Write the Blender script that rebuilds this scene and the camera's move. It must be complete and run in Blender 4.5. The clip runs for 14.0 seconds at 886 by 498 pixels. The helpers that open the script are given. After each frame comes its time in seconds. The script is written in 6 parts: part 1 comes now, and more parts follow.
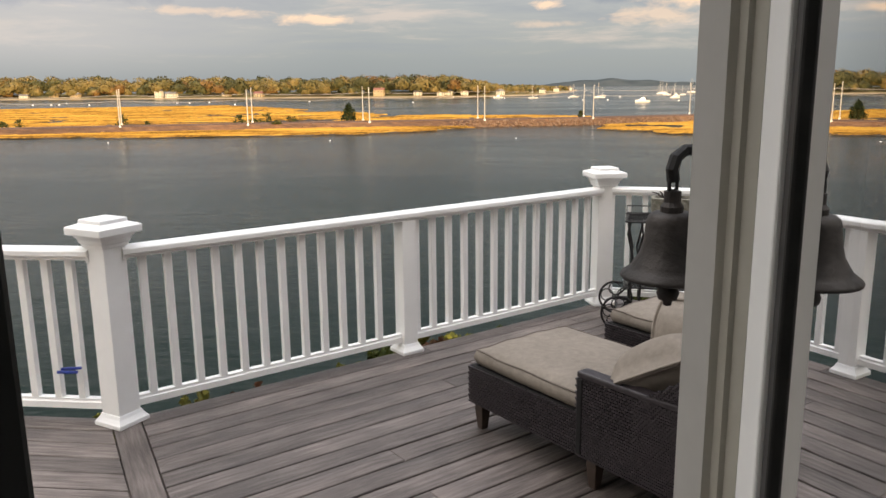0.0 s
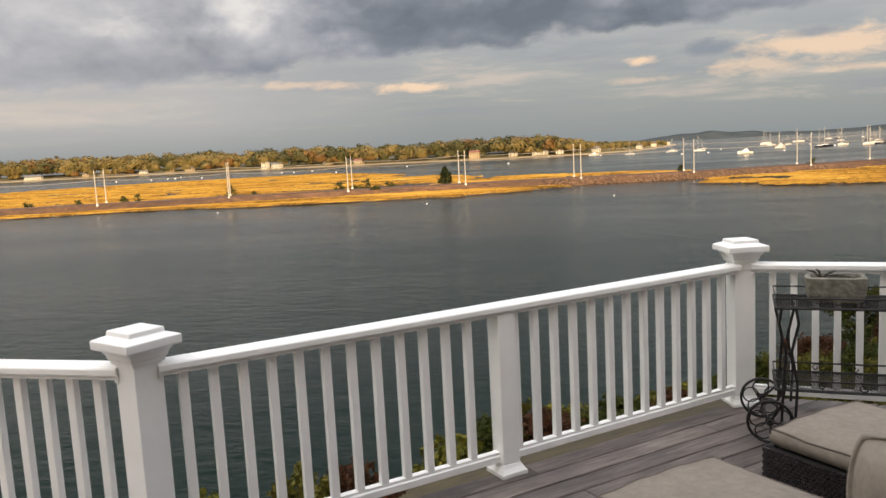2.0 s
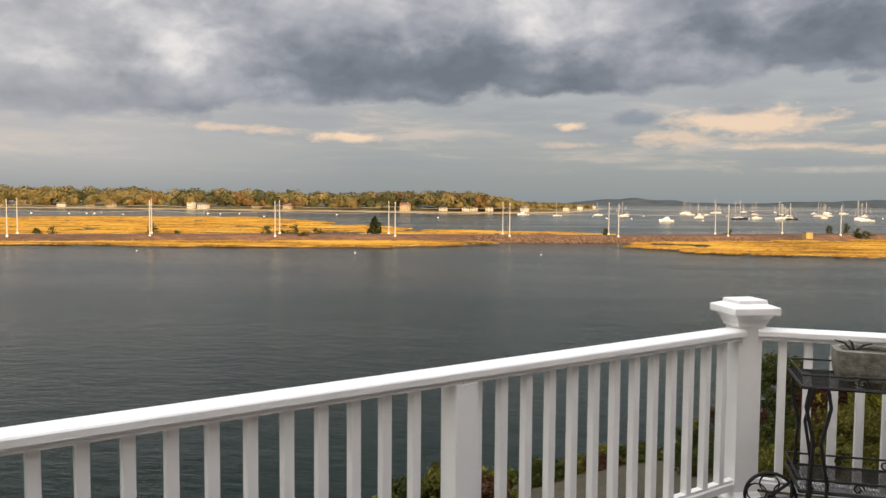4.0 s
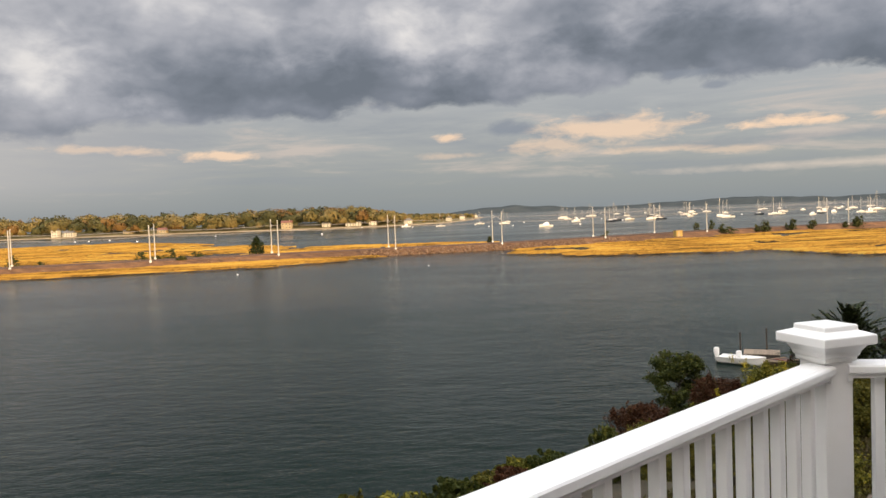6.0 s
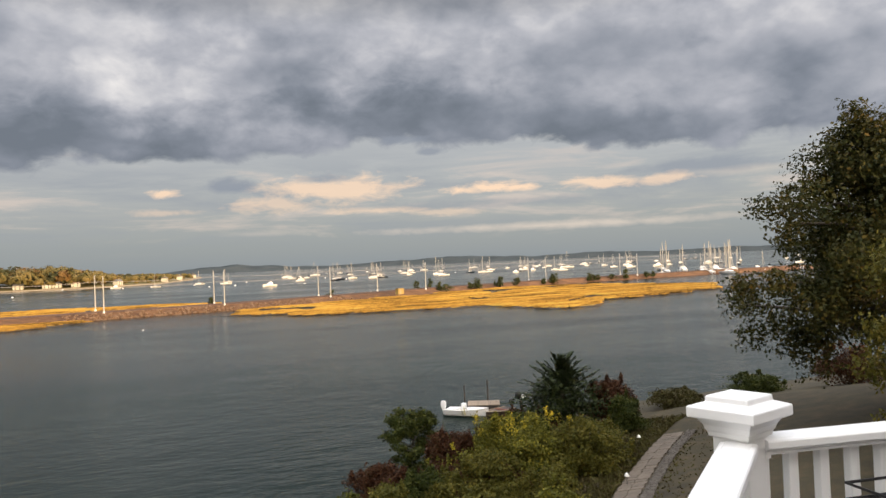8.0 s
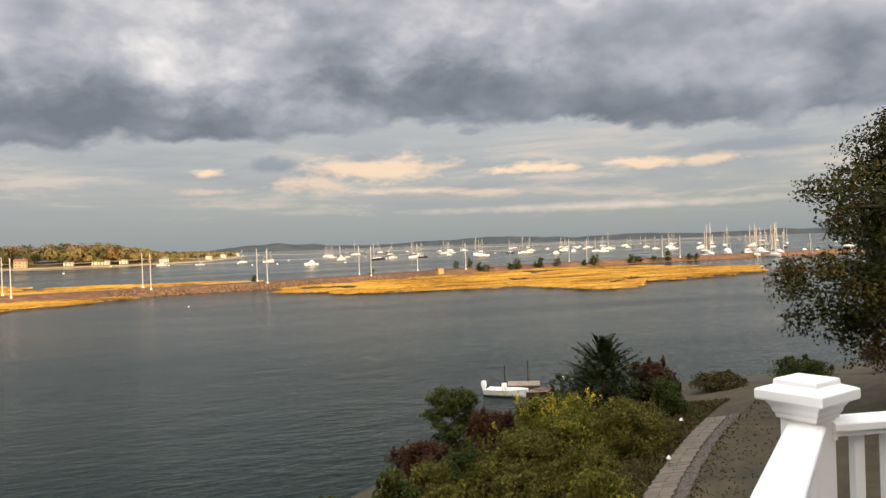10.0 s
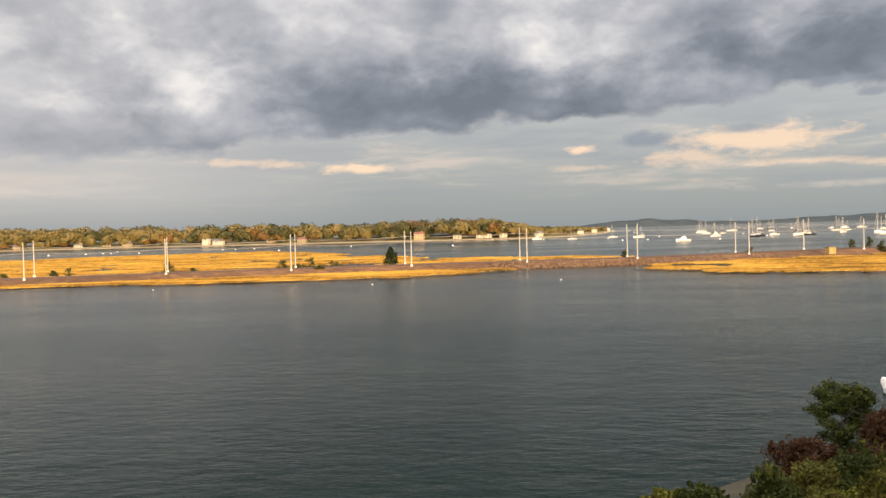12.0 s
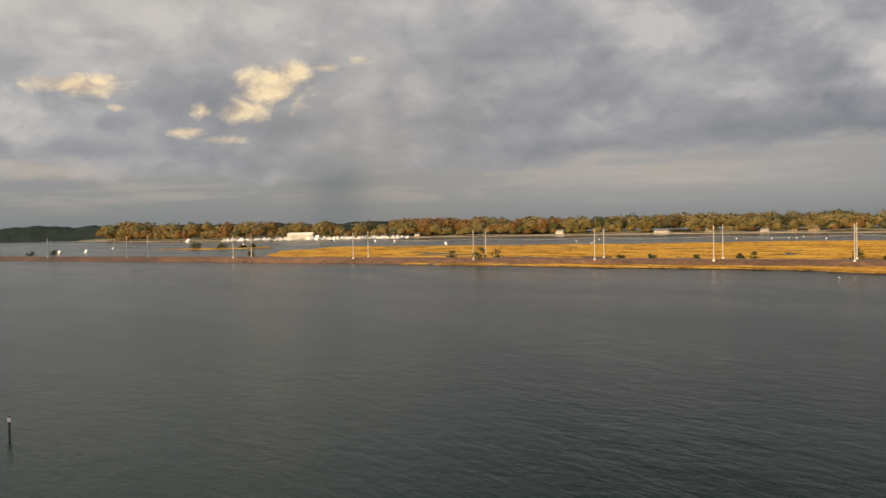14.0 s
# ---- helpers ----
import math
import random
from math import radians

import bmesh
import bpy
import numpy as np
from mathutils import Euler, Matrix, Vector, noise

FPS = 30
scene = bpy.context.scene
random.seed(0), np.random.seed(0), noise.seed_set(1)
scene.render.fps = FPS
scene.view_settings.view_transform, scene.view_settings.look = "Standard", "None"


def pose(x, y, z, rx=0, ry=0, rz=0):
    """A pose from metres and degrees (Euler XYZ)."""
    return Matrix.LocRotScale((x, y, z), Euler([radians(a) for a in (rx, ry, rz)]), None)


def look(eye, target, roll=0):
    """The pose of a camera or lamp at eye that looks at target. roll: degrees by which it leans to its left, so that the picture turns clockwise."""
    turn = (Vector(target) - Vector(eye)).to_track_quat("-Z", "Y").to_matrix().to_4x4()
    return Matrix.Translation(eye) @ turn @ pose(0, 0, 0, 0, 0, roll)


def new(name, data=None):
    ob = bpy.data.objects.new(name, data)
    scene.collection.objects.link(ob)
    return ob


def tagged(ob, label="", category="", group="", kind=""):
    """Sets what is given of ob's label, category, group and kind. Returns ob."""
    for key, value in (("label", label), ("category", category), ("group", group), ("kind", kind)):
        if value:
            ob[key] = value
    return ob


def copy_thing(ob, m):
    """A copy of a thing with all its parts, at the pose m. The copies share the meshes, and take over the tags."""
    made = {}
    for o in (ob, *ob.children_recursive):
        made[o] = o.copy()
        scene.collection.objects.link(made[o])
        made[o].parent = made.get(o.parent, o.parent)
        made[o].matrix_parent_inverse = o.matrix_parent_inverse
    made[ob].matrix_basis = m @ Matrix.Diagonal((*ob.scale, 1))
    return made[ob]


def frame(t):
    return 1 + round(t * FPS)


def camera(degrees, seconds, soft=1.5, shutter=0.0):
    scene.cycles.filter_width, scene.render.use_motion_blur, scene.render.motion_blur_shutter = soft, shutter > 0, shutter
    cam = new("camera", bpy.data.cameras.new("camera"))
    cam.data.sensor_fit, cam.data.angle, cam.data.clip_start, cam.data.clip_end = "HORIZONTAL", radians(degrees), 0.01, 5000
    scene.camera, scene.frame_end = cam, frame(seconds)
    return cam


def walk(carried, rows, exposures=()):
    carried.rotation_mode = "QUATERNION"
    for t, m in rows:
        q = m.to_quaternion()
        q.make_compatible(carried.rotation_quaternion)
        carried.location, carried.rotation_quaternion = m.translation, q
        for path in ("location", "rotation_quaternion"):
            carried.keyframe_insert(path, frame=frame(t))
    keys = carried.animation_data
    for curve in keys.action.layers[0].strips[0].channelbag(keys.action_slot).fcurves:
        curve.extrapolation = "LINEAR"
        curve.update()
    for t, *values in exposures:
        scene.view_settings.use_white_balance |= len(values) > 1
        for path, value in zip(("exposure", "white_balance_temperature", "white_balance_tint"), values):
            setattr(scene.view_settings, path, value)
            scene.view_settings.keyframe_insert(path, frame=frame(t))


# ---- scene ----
cam = camera(59.0, 14.0)
EXPOSURES = [(0.0, 0.32, 6850, 10), (0.7, 0.50, 6800, 10), (1.5, 0.22, 6900, 10), (2.4, 0.07, 6850, 10), (3.5, 0.1, 6800, 10), (6.0, 0.05, 6750, 10), (7.5, 0.1, 6650, 10), (8.0, 0.16, 6700, 10), (10.5, 0.26, 6850, 10), (11.5, 0.18, 6800, 10), (12.5, 0.34, 6950, 10), (13.2, -0.06, 6950, 10), (14.0, -0.40, 6850, 10)]
PATH = [
    (0, (1.126, 0.006, 1.686), (0.974, 1.957, 1.277), -0.6),
    (0.5, (1.002, 0.175, 1.699), (0.893, 2.139, 1.336), -2.7),
    (1, (0.948, 0.336, 1.705), (0.833, 2.31, 1.407), -3.9),
    (1.5, (0.993, 0.619, 1.688), (0.733, 2.585, 1.426), -3.5),
    (2, (1.038, 0.847, 1.719), (0.64, 2.791, 1.469), -3.0),
    (2.5, (1.005, 0.982, 1.695), (0.501, 2.901, 1.443), -3.3),
    (3, (0.902, 1.208, 1.588), (0.426, 3.141, 1.394), -2.7),
    (3.5, (0.83, 1.503, 1.559), (0.507, 3.471, 1.413), -0.6),
    (6, (0.298, 3.052, 1.554), (0.378, 5.049, 1.462), -2.2),
    (6.5, (0.147, 3.279, 1.559), (0.412, 5.26, 1.468), -2.9),
    (7, (0.11, 3.523, 1.556), (0.472, 5.49, 1.515), -2.3),
    (7.5, (0.049, 3.742, 1.565), (0.567, 5.673, 1.58), -1.9),
    (8, (-0.072, 3.887, 1.572), (0.692, 5.735, 1.603), -2.4),
    (10.5, (-0.261, 3.812, 1.61), (0.315, 5.728, 1.584), -1.7),
    (11, (-0.283, 3.835, 1.636), (-0.034, 5.819, 1.628), -1.9),
    (11.5, (-0.267, 3.85, 1.656), (-0.286, 5.85, 1.639), -2.2),
    (12, (-0.228, 3.867, 1.668), (-0.477, 5.851, 1.618), -1.6),
    (12.5, (-0.183, 3.902, 1.676), (-0.823, 5.795, 1.588), -1.3),
    (13, (-0.141, 3.959, 1.681), (-1.227, 5.636, 1.585), -1.9),
    (13.5, (-0.103, 4.029, 1.683), (-1.54, 5.418, 1.608), -1.8),
    (14, (-0.074, 4.102, 1.683), (-1.701, 5.263, 1.634), -1.1),
]
walk(cam, [(t, look(eye, goal, roll)) for t, eye, goal, roll in PATH], EXPOSURES)


# ---- world, sun ----
SUN_EL, SUN_YAW = 7.0, 30.0          # height of the sun; the way its light travels, from the y axis to the left
SKY_GAIN, SKY_HIGH = 1.0, 5.0
_a, _e = radians(SUN_YAW), radians(SUN_EL)
SUN_WAY = Vector((-math.sin(_a) * math.cos(_e), math.cos(_a) * math.cos(_e), -math.sin(_e)))
world = bpy.data.worlds.new("sky")
scene.world = world
world.use_nodes = True


class Nodes:
    """Short hand for node trees."""

    def __init__(self, tree):
        self.t = tree
        tree.nodes.clear()

    def add(self, kind, **kw):
        n = self.t.nodes.new(kind)
        ins = kw.pop("ins", {})
        if "operation" in kw:
            n.operation = kw["operation"]
        if "use_clamp" in kw:
            n.use_clamp = kw["use_clamp"]
        if "data_type" in kw:
            n.data_type, n.blend_type = kw["data_type"], kw["blend_type"]
        if "sky_type" in kw:
            n.sky_type, n.sun_disc, n.sun_elevation, n.sun_rotation = kw["sky_type"], kw["sun_disc"], kw["sun_elevation"], kw["sun_rotation"]
        for k, v in ins.items():
            self.put(n, k, v)
        return n

    def put(self, n, k, v):
        if isinstance(v, bpy.types.NodeSocket):
            self.t.links.new(v, n.inputs[k])
        elif isinstance(v, bpy.types.Node):
            self.t.links.new(v.outputs[0], n.inputs[k])
        else:
            n.inputs[k].default_value = v

    def math(self, op, a, b=0.0, clamp=False):
        n = self.add("ShaderNodeMath", operation=op, use_clamp=clamp)
        self.put(n, 0, a)
        self.put(n, 1, b)
        return n.outputs[0]

    def noise(self, vec, scale, detail=4, rough=0.5, dist=0.0):
        n = self.add("ShaderNodeTexNoise", ins={"Scale": scale, "Detail": detail, "Roughness": rough, "Distortion": dist})
        if vec is not None:
            self.put(n, "Vector", vec)
        return n.outputs["Fac"]

    def ramp(self, fac, stops):
        n = self.add("ShaderNodeValToRGB")
        els = n.color_ramp.elements
        while len(els) < len(stops):
            els.new(0.5)
        for e, (p, c) in zip(els, stops):
            e.position = p
            e.color = (*c, 1) if isinstance(c, tuple) else (c, c, c, 1)
        self.put(n, 0, fac)
        return n.outputs[0]

    def mix(self, fac, a, b, mode="MIX"):
        n = self.add("ShaderNodeMix", data_type="RGBA", blend_type=mode)
        for k, v in (("Factor", fac), ("A", a), ("B", b)):
            s = [i for i in n.inputs if i.name == k and (i.type == "RGBA" or k == "Factor" and i.type == "VALUE")][0]
            if isinstance(v, bpy.types.NodeSocket):
                self.t.links.new(v, s)
            else:
                s.default_value = (*v, 1) if isinstance(v, tuple) else v
        return [o for o in n.outputs if o.type == "RGBA"][0]

    def stretch(self, vec, scale, loc=(0, 0, 0)):
        return self.add("ShaderNodeMapping", ins={"Vector": vec, "Scale": scale, "Location": loc}).outputs[0]


def lin(r, g, b):
    """0..255 picture values to linear light."""
    return tuple(((c / 255 + 0.055) / 1.055) ** 2.4 if c > 10 else c / 255 / 12.92 for c in (r, g, b))


# the cloud deck's masses and the clouds under it: yaw, height, half width, half height in degrees, strength
DARK_EAST = ((10.2, 8.9, 9.5, 2.1, 0.6), (-25.6, 10.1, 9.5, 1.9, 0.7), (-35.4, 9.0, 9.1, 1.9, 0.7), (5.8, 15.7, 6.2, 1.5, 0.6), (15.3, 12.0, 5.4, 1.9, 0.5), (-10.5, 13.8, 3.7, 1.2, 0.6), (-45.2, 12.0, 9.5, 2.5, 0.8), (-34.0, 13.4, 8.0, 2.4, 0.75))
DARK_PUFFS = ((-41.3, 5.9, 5.8, 0.5, 0.4), (-27.3, 4.1, 12.5, 0.4, 0.3), (-7.5, 5.9, 1.9, 0.54, 0.75), (-21.8, 8.0, 1.1, 0.33, 0.75), (-19.7, 8.9, 2.3, 0.37, 0.7), (-13.9, 6.3, 1.9, 0.33, 0.5))
DARK_WEST = ((25.3, 6.3, 9.1, 1.1, 0.5), (32.0, 6.4, 9.4, 1.2, 0.5), (41.2, 9.8, 6.2, 2.3, 0.35), (46.7, 13.4, 8.3, 1.0, 0.4), (43.4, 5.7, 10.3, 1.2, 0.35), (64.7, 7.9, 3.1, 1.5, 0.7), (79.6, 5.7, 6.2, 0.9, 0.6),
             (49.6, 5.3, 14.5, 2.1, 0.35), (49.9, 12.3, 5.4, 0.7, 0.45), (42.3, 8.0, 7.4, 1.7, 0.3))
LIGHT_EAST = ((-3.0, 12.5, 4.5, 3.1, 0.2), (7.2, 10.9, 3.7, 1.0, 0.4), (-26.9, 13.0, 7.0, 1.5, 0.15), (-17.4, 13.5, 5.0, 1.5, 0.3), (2.0, 6.8, 2.5, 0.4, 0.75), (17.7, 8.2, 2.1, 1.2, 0.5), (-1.9, 16.1, 7.4, 2.5, 0.22))
LIGHT_WEST = ((28.4, 9.0, 6.2, 1.0, 0.5), (25.2, 11.2, 4.1, 2.1, 0.4), (43.9, 8.0, 4.5, 1.5, 0.35), (36.9, 13.4, 9.1, 1.7, 0.4), (42.9, 8.3, 1.4, 0.7, 0.5), (39.8, 13.7, 3.7, 1.9, 0.4), (77.7, 12.8, 2.5, 0.5, 0.6), (64.1, 13.2, 1.0, 0.4, 0.6),
              (75.1, 14.7, 12.4, 2.1, 0.5), (54.4, 9.5, 4.1, 2.1, 0.4), (81.8, 8.0, 5.0, 2.1, 0.3))
# the lower rim of the deck: yaw, height
RIM = ((-50, 7.0), (-38, 7.0), (-31, 8.0), (-22, 8.6), (-15, 8.1), (-9, 7.3), (-1, 6.9), (1, 7.6), (3, 7.6), (5, 6.9), (18, 6.7), (21, 6.3), (23, 5.3), (36, 4.9), (50, 4.4), (60, 3.8), (90, 3.8))
PEACH = ((13.2, 4.6, 2.9, 0.37, 0.8), (18.2, 4.9, 2.5, 0.29, 0.5), (-3.1, 5.5, 1.2, 0.29, 0.8), (-14.7, 5.5, 5.4, 0.99, 0.7), (-10.9, 4.6, 3.3, 0.66, 0.5), (-26.2, 5.2, 3.9, 0.37, 0.9), (-33.9, 5.2, 3.3, 0.41, 0.7), (-38.6, 5.2, 2.5, 0.41, 0.6),
         (-17.5, 3.9, 4.5, 0.25, 0.5), (-3.1, 4.1, 2.5, 0.25, 0.35), (21.3, 5.1, 3.3, 0.29, 0.45), (-22.7, 3.6, 2.5, 0.29, 0.4))
STREAKS = ((-31.0, 2.3, 17.8, 0.37, 0.85), (-9.6, 2.5, 3.7, 0.25, 0.35), (39.7, 3.7, 7.9, 0.37, 0.4), (36.0, 4.1, 5.8, 0.54, 0.4), (81.3, 4.4, 5.4, 0.83, 0.7), (38.5, 3.1, 6.2, 0.62, 0.4), (-43.1, 5.4, 6.2, 0.41, 0.45))
CUMULUS = ((66.4, 10.3, 2.6, 1.49, 1), (68.6, 8.6, 1.9, 0.83, 0.9), (65.0, 11.3, 1.3, 0.83, 0.9), (62.8, 11.7, 0.9, 0.33, 0.6), (79.3, 9.9, 3.1, 0.83, 1), (71.4, 8.6, 0.7, 0.54, 0.9), (72.4, 7.0, 1.2, 0.33, 0.7), (69.8, 6.6, 1.6, 0.29, 0.6),
           (76.8, 8.6, 0.6, 0.25, 0.7), (60.1, 12.2, 0.8, 0.29, 0.6))


def build_sky():
    n = Nodes(world.node_tree)
    d = n.add("ShaderNodeTexCoord").outputs["Generated"]
    xyz = n.add("ShaderNodeSeparateXYZ", ins={0: d})
    z = xyz.outputs["Z"]
    azimuth = n.math("ARCTAN2", n.math("MULTIPLY", xyz.outputs["X"], -1.0), xyz.outputs["Y"])
    wav = n.noise(n.stretch(d, (2.0, 2.0, 5.0), (0.4, 0.1, 0.0)), 2.4, 3, 0.5)
    # the clear air low over the horizon, seen through haze
    base = n.ramp(z, [(0.0, lin(138, 151, 162)), (0.03, lin(145, 156, 166)), (0.07, lin(162, 168, 176)), (0.13, lin(172, 177, 186)), (0.3, lin(180, 184, 192)), (1.0, lin(190, 194, 202))])
    nish = n.add("ShaderNodeTexSky", sky_type="NISHITA", sun_disc=False, sun_elevation=radians(SUN_EL), sun_rotation=radians(180 + SUN_YAW))
    clear = n.mix(1.0, nish.outputs[0], (0.09, 0.09, 0.09), "MULTIPLY")
    col = n.mix(0.86, clear, base)
    puffs = n.noise(n.stretch(d, (1.0, 1.0, 1.7), (2.3, 0.7, 0.4)), 9.0, 6, 0.52, 0.15)
    fine = n.noise(n.stretch(d, (1.0, 1.0, 1.6), (0.6, 1.1, 0.3)), 24.0, 7, 0.58, 0.4)
    wisp = n.noise(n.stretch(d, (1.0, 1.0, 3.2), (0.2, 0.4, 0.1)), 26.0, 7, 0.62, 0.4)
    place = n.add("ShaderNodeCombineXYZ", ins={0: n.math("MULTIPLY", azimuth, 180 / math.pi), 1: n.math("MULTIPLY", z, 180 / math.pi), 2: 0.0}).outputs[0]
    rough_edge = n.math("ADD", n.math("MULTIPLY", n.math("SUBTRACT", puffs, 0.5), 1.5), n.math("MULTIPLY", n.math("SUBTRACT", fine, 0.5), 1.1))
    wisp_edge = n.math("ADD", n.math("MULTIPLY", n.math("SUBTRACT", wisp, 0.5), 2.7), n.math("MULTIPLY", n.math("SUBTRACT", fine, 0.5), 1.0))
    puff_edge = n.math("ADD", n.math("MULTIPLY", n.math("SUBTRACT", fine, 0.46), 2.0), n.math("MULTIPLY", n.math("SUBTRACT", wisp, 0.5), 0.6))

    def clouds(masses, edge, soft):
        """The joint cover of a list of cloud masses with ragged rims."""
        joint = None
        for yaw, el, wa, we, depth in masses:
            q = n.add("ShaderNodeVectorMath", operation="MULTIPLY_ADD", ins={0: place, 1: (1 / wa, 1 / we, 0), 2: (-yaw / wa, -math.sin(radians(el)) * 180 / math.pi / we, 0)}).outputs[0]
            r = n.add("ShaderNodeVectorMath", operation="LENGTH", ins={0: q}).outputs["Value"]
            m = n.math("DIVIDE", n.math("ADD", n.math("SUBTRACT", 1.0, r), edge), soft, True)
            m = n.math("MULTIPLY", m, depth)
            joint = m if joint is None else n.math("MAXIMUM", joint, m)
        return joint

    # faint grey streaks under the deck
    low = n.noise(n.stretch(d, (1.0, 1.0, 7.6), (0.9, 0.2, 0.0)), 4.6, 8, 0.62, 0.35)
    band = n.ramp(z, [(0.022, 0.0), (0.05, 0.75), (0.105, 1.0), (0.16, 0.0)])
    grey = n.math("MULTIPLY", n.ramp(low, [(0.36, 1.0), (0.52, 0.0)]), band)
    col = n.mix(n.math("MULTIPLY", grey, 0.55), col, lin(140, 150, 164))
    glow = n.math("MULTIPLY", n.ramp(low, [(0.52, 0.0), (0.64, 1.0)]), band)
    col = n.mix(n.math("MULTIPLY", glow, 0.5), col, lin(222, 206, 196))
    low_west = n.math("MULTIPLY", n.ramp(n.math("MULTIPLY", azimuth, 0.6), [(0.12, 0.0), (0.30, 1.0), (0.46, 1.0), (0.6, 0.4)]), n.ramp(z, [(0.01, 0.25), (0.05, 1.0)]))
    col = n.mix(n.math("MULTIPLY", low_west, 0.5), col, lin(198, 197, 200))
    # the deck of stratocumulus
    rim = n.ramp(n.math("ADD", n.math("MULTIPLY", azimuth, 180 / math.pi / 140), 50 / 140), [((yaw + 50) / 140, math.sin(radians(el)) * 5) for yaw, el in RIM])
    billow = n.noise(n.stretch(d, (1.0, 1.0, 1.9), (0.31, 0.12, 0.02)), 4.4, 8, 0.54, 0.2)
    fray = n.math("ADD", n.math("MULTIPLY", n.math("SUBTRACT", puffs, 0.5), 0.05), n.math("MULTIPLY", n.math("SUBTRACT", fine, 0.5), 0.034))
    edge = n.math("ADD", n.math("SUBTRACT", z, n.math("MULTIPLY", rim, 0.2)), fray)
    cover = n.math("MULTIPLY", n.ramp(edge, [(0.0, 0.0), (0.010, 1.0)]), n.ramp(n.math("MULTIPLY", azimuth, 0.6), [(0.22, 1.0), (0.34, 0.75)]))
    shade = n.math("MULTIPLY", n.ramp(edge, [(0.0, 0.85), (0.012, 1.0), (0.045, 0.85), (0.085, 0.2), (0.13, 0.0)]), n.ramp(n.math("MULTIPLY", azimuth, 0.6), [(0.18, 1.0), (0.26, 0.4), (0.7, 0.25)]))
    tone = n.math("ADD", n.math("MULTIPLY", n.math("SUBTRACT", billow, 0.5), 0.9), n.math("MULTIPLY", n.math("SUBTRACT", puffs, 0.5), 0.8))
    warp = n.add("ShaderNodeTexNoise", ins={"Vector": n.stretch(d, (1.0, 1.0, 1.6)), "Scale": 7.0, "Detail": 4, "Roughness": 0.55}).outputs["Color"]
    bent = n.add("ShaderNodeVectorMath", operation="MULTIPLY_ADD", ins={0: warp, 1: (0.16, 0.16, 0.16), 2: n.stretch(d, (1.0, 1.0, 1.6))}).outputs[0]
    lobes = n.add("ShaderNodeTexVoronoi", ins={"Vector": bent, "Scale": 9.0, "Detail": 2.0, "Roughness": 0.5}).outputs["Distance"]
    tone = n.math("ADD", tone, n.math("MULTIPLY", n.math("SUBTRACT", 0.75, lobes), 0.30))
    tone = n.math("ADD", n.math("ADD", tone, 0.62), n.math("MULTIPLY", n.math("SUBTRACT", fine, 0.5), 0.35))
    tone = n.math("ADD", tone, n.math("MULTIPLY", clouds(LIGHT_EAST + LIGHT_WEST, rough_edge, 1.1), 0.55))
    tone = n.math("SUBTRACT", tone, n.math("MULTIPLY", clouds(DARK_EAST + DARK_WEST, rough_edge, 1.0), 0.32))
    tone = n.math("SUBTRACT", tone, n.math("MULTIPLY", shade, 0.36))
    west = n.ramp(n.math("MULTIPLY", azimuth, 0.6), [(0.16, 0.0), (0.40, 1.0)])
    tone = n.math("ADD", tone, n.math("MULTIPLY", west, 0.17))
    deck = n.ramp(tone, [(0.0, lin(104, 114, 128)), (0.2, lin(122, 131, 146)), (0.4, lin(146, 153, 167)), (0.62, lin(172, 177, 189)), (0.82, lin(200, 203, 211)), (1.0, lin(224, 225, 229))])
    col = n.mix(n.math("MULTIPLY", cover, 0.96), col, deck)
    # what catches the sun below it
    col = n.mix(clouds(STREAKS, n.math("MULTIPLY", wisp_edge, 0.5), 0.9), col, lin(206, 198, 190))
    col = n.mix(clouds(PEACH, n.math("ADD", wisp_edge, 0.18), 0.8), col, lin(246, 217, 190))
    col = n.mix(clouds(DARK_PUFFS, puff_edge, 0.6), col, lin(134, 144, 160))
    # dark band above the view, added to darken what the near water reflects
    belt = n.ramp(z, [(0.29, 0.0), (0.36, 1.0), (0.54, 1.0), (0.68, 0.0)])
    col = n.mix(n.math("MULTIPLY", belt, n.ramp(n.math("MULTIPLY", azimuth, 0.6), [(0.25, 0.85), (0.48, 0.85), (0.72, 0.0)])), col, lin(62, 71, 77))
    # bright western sky, mostly above the view, added to lighten the water below it
    west_fill = n.math("MULTIPLY", n.ramp(n.math("MULTIPLY", azimuth, 0.5), [(0.38, 0.0), (0.66, 1.0)]), n.ramp(z, [(0.16, 0.0), (0.34, 1.0), (0.7, 1.0), (0.9, 0.0)]))
    col = n.mix(n.math("MULTIPLY", west_fill, 0.8), col, n.mix(puffs, lin(180, 184, 190), lin(255, 250, 240)))
    # warm haze, a rain shaft, and the sunlit heap of cumulus beside it
    veil = n.math("MULTIPLY", n.ramp(z, [(0.0, 0.35), (0.06, 0.6), (0.16, 0.5), (0.25, 0.0)]), n.math("EXPONENT", n.math("MULTIPLY", n.math("POWER", n.math("DIVIDE", n.math("SUBTRACT", azimuth, radians(60)), radians(9)), 2.0), -1.0)))
    col = n.mix(n.math("MULTIPLY", veil, 0.5), col, lin(182, 177, 169))
    shaft = n.math("EXPONENT", n.math("MULTIPLY", n.math("POWER", n.math("DIVIDE", n.math("SUBTRACT", azimuth, radians(62.2)), radians(2.6)), 2.0), -1.0))
    shaft = n.math("MULTIPLY", shaft, n.ramp(z, [(0.0, 0.6), (0.06, 1.0), (0.125, 0.0)]))
    col = n.mix(n.math("MULTIPLY", shaft, 0.7), col, lin(124, 135, 144))
    heap = clouds(CUMULUS, n.math("MULTIPLY", puff_edge, 1.25), 0.9)
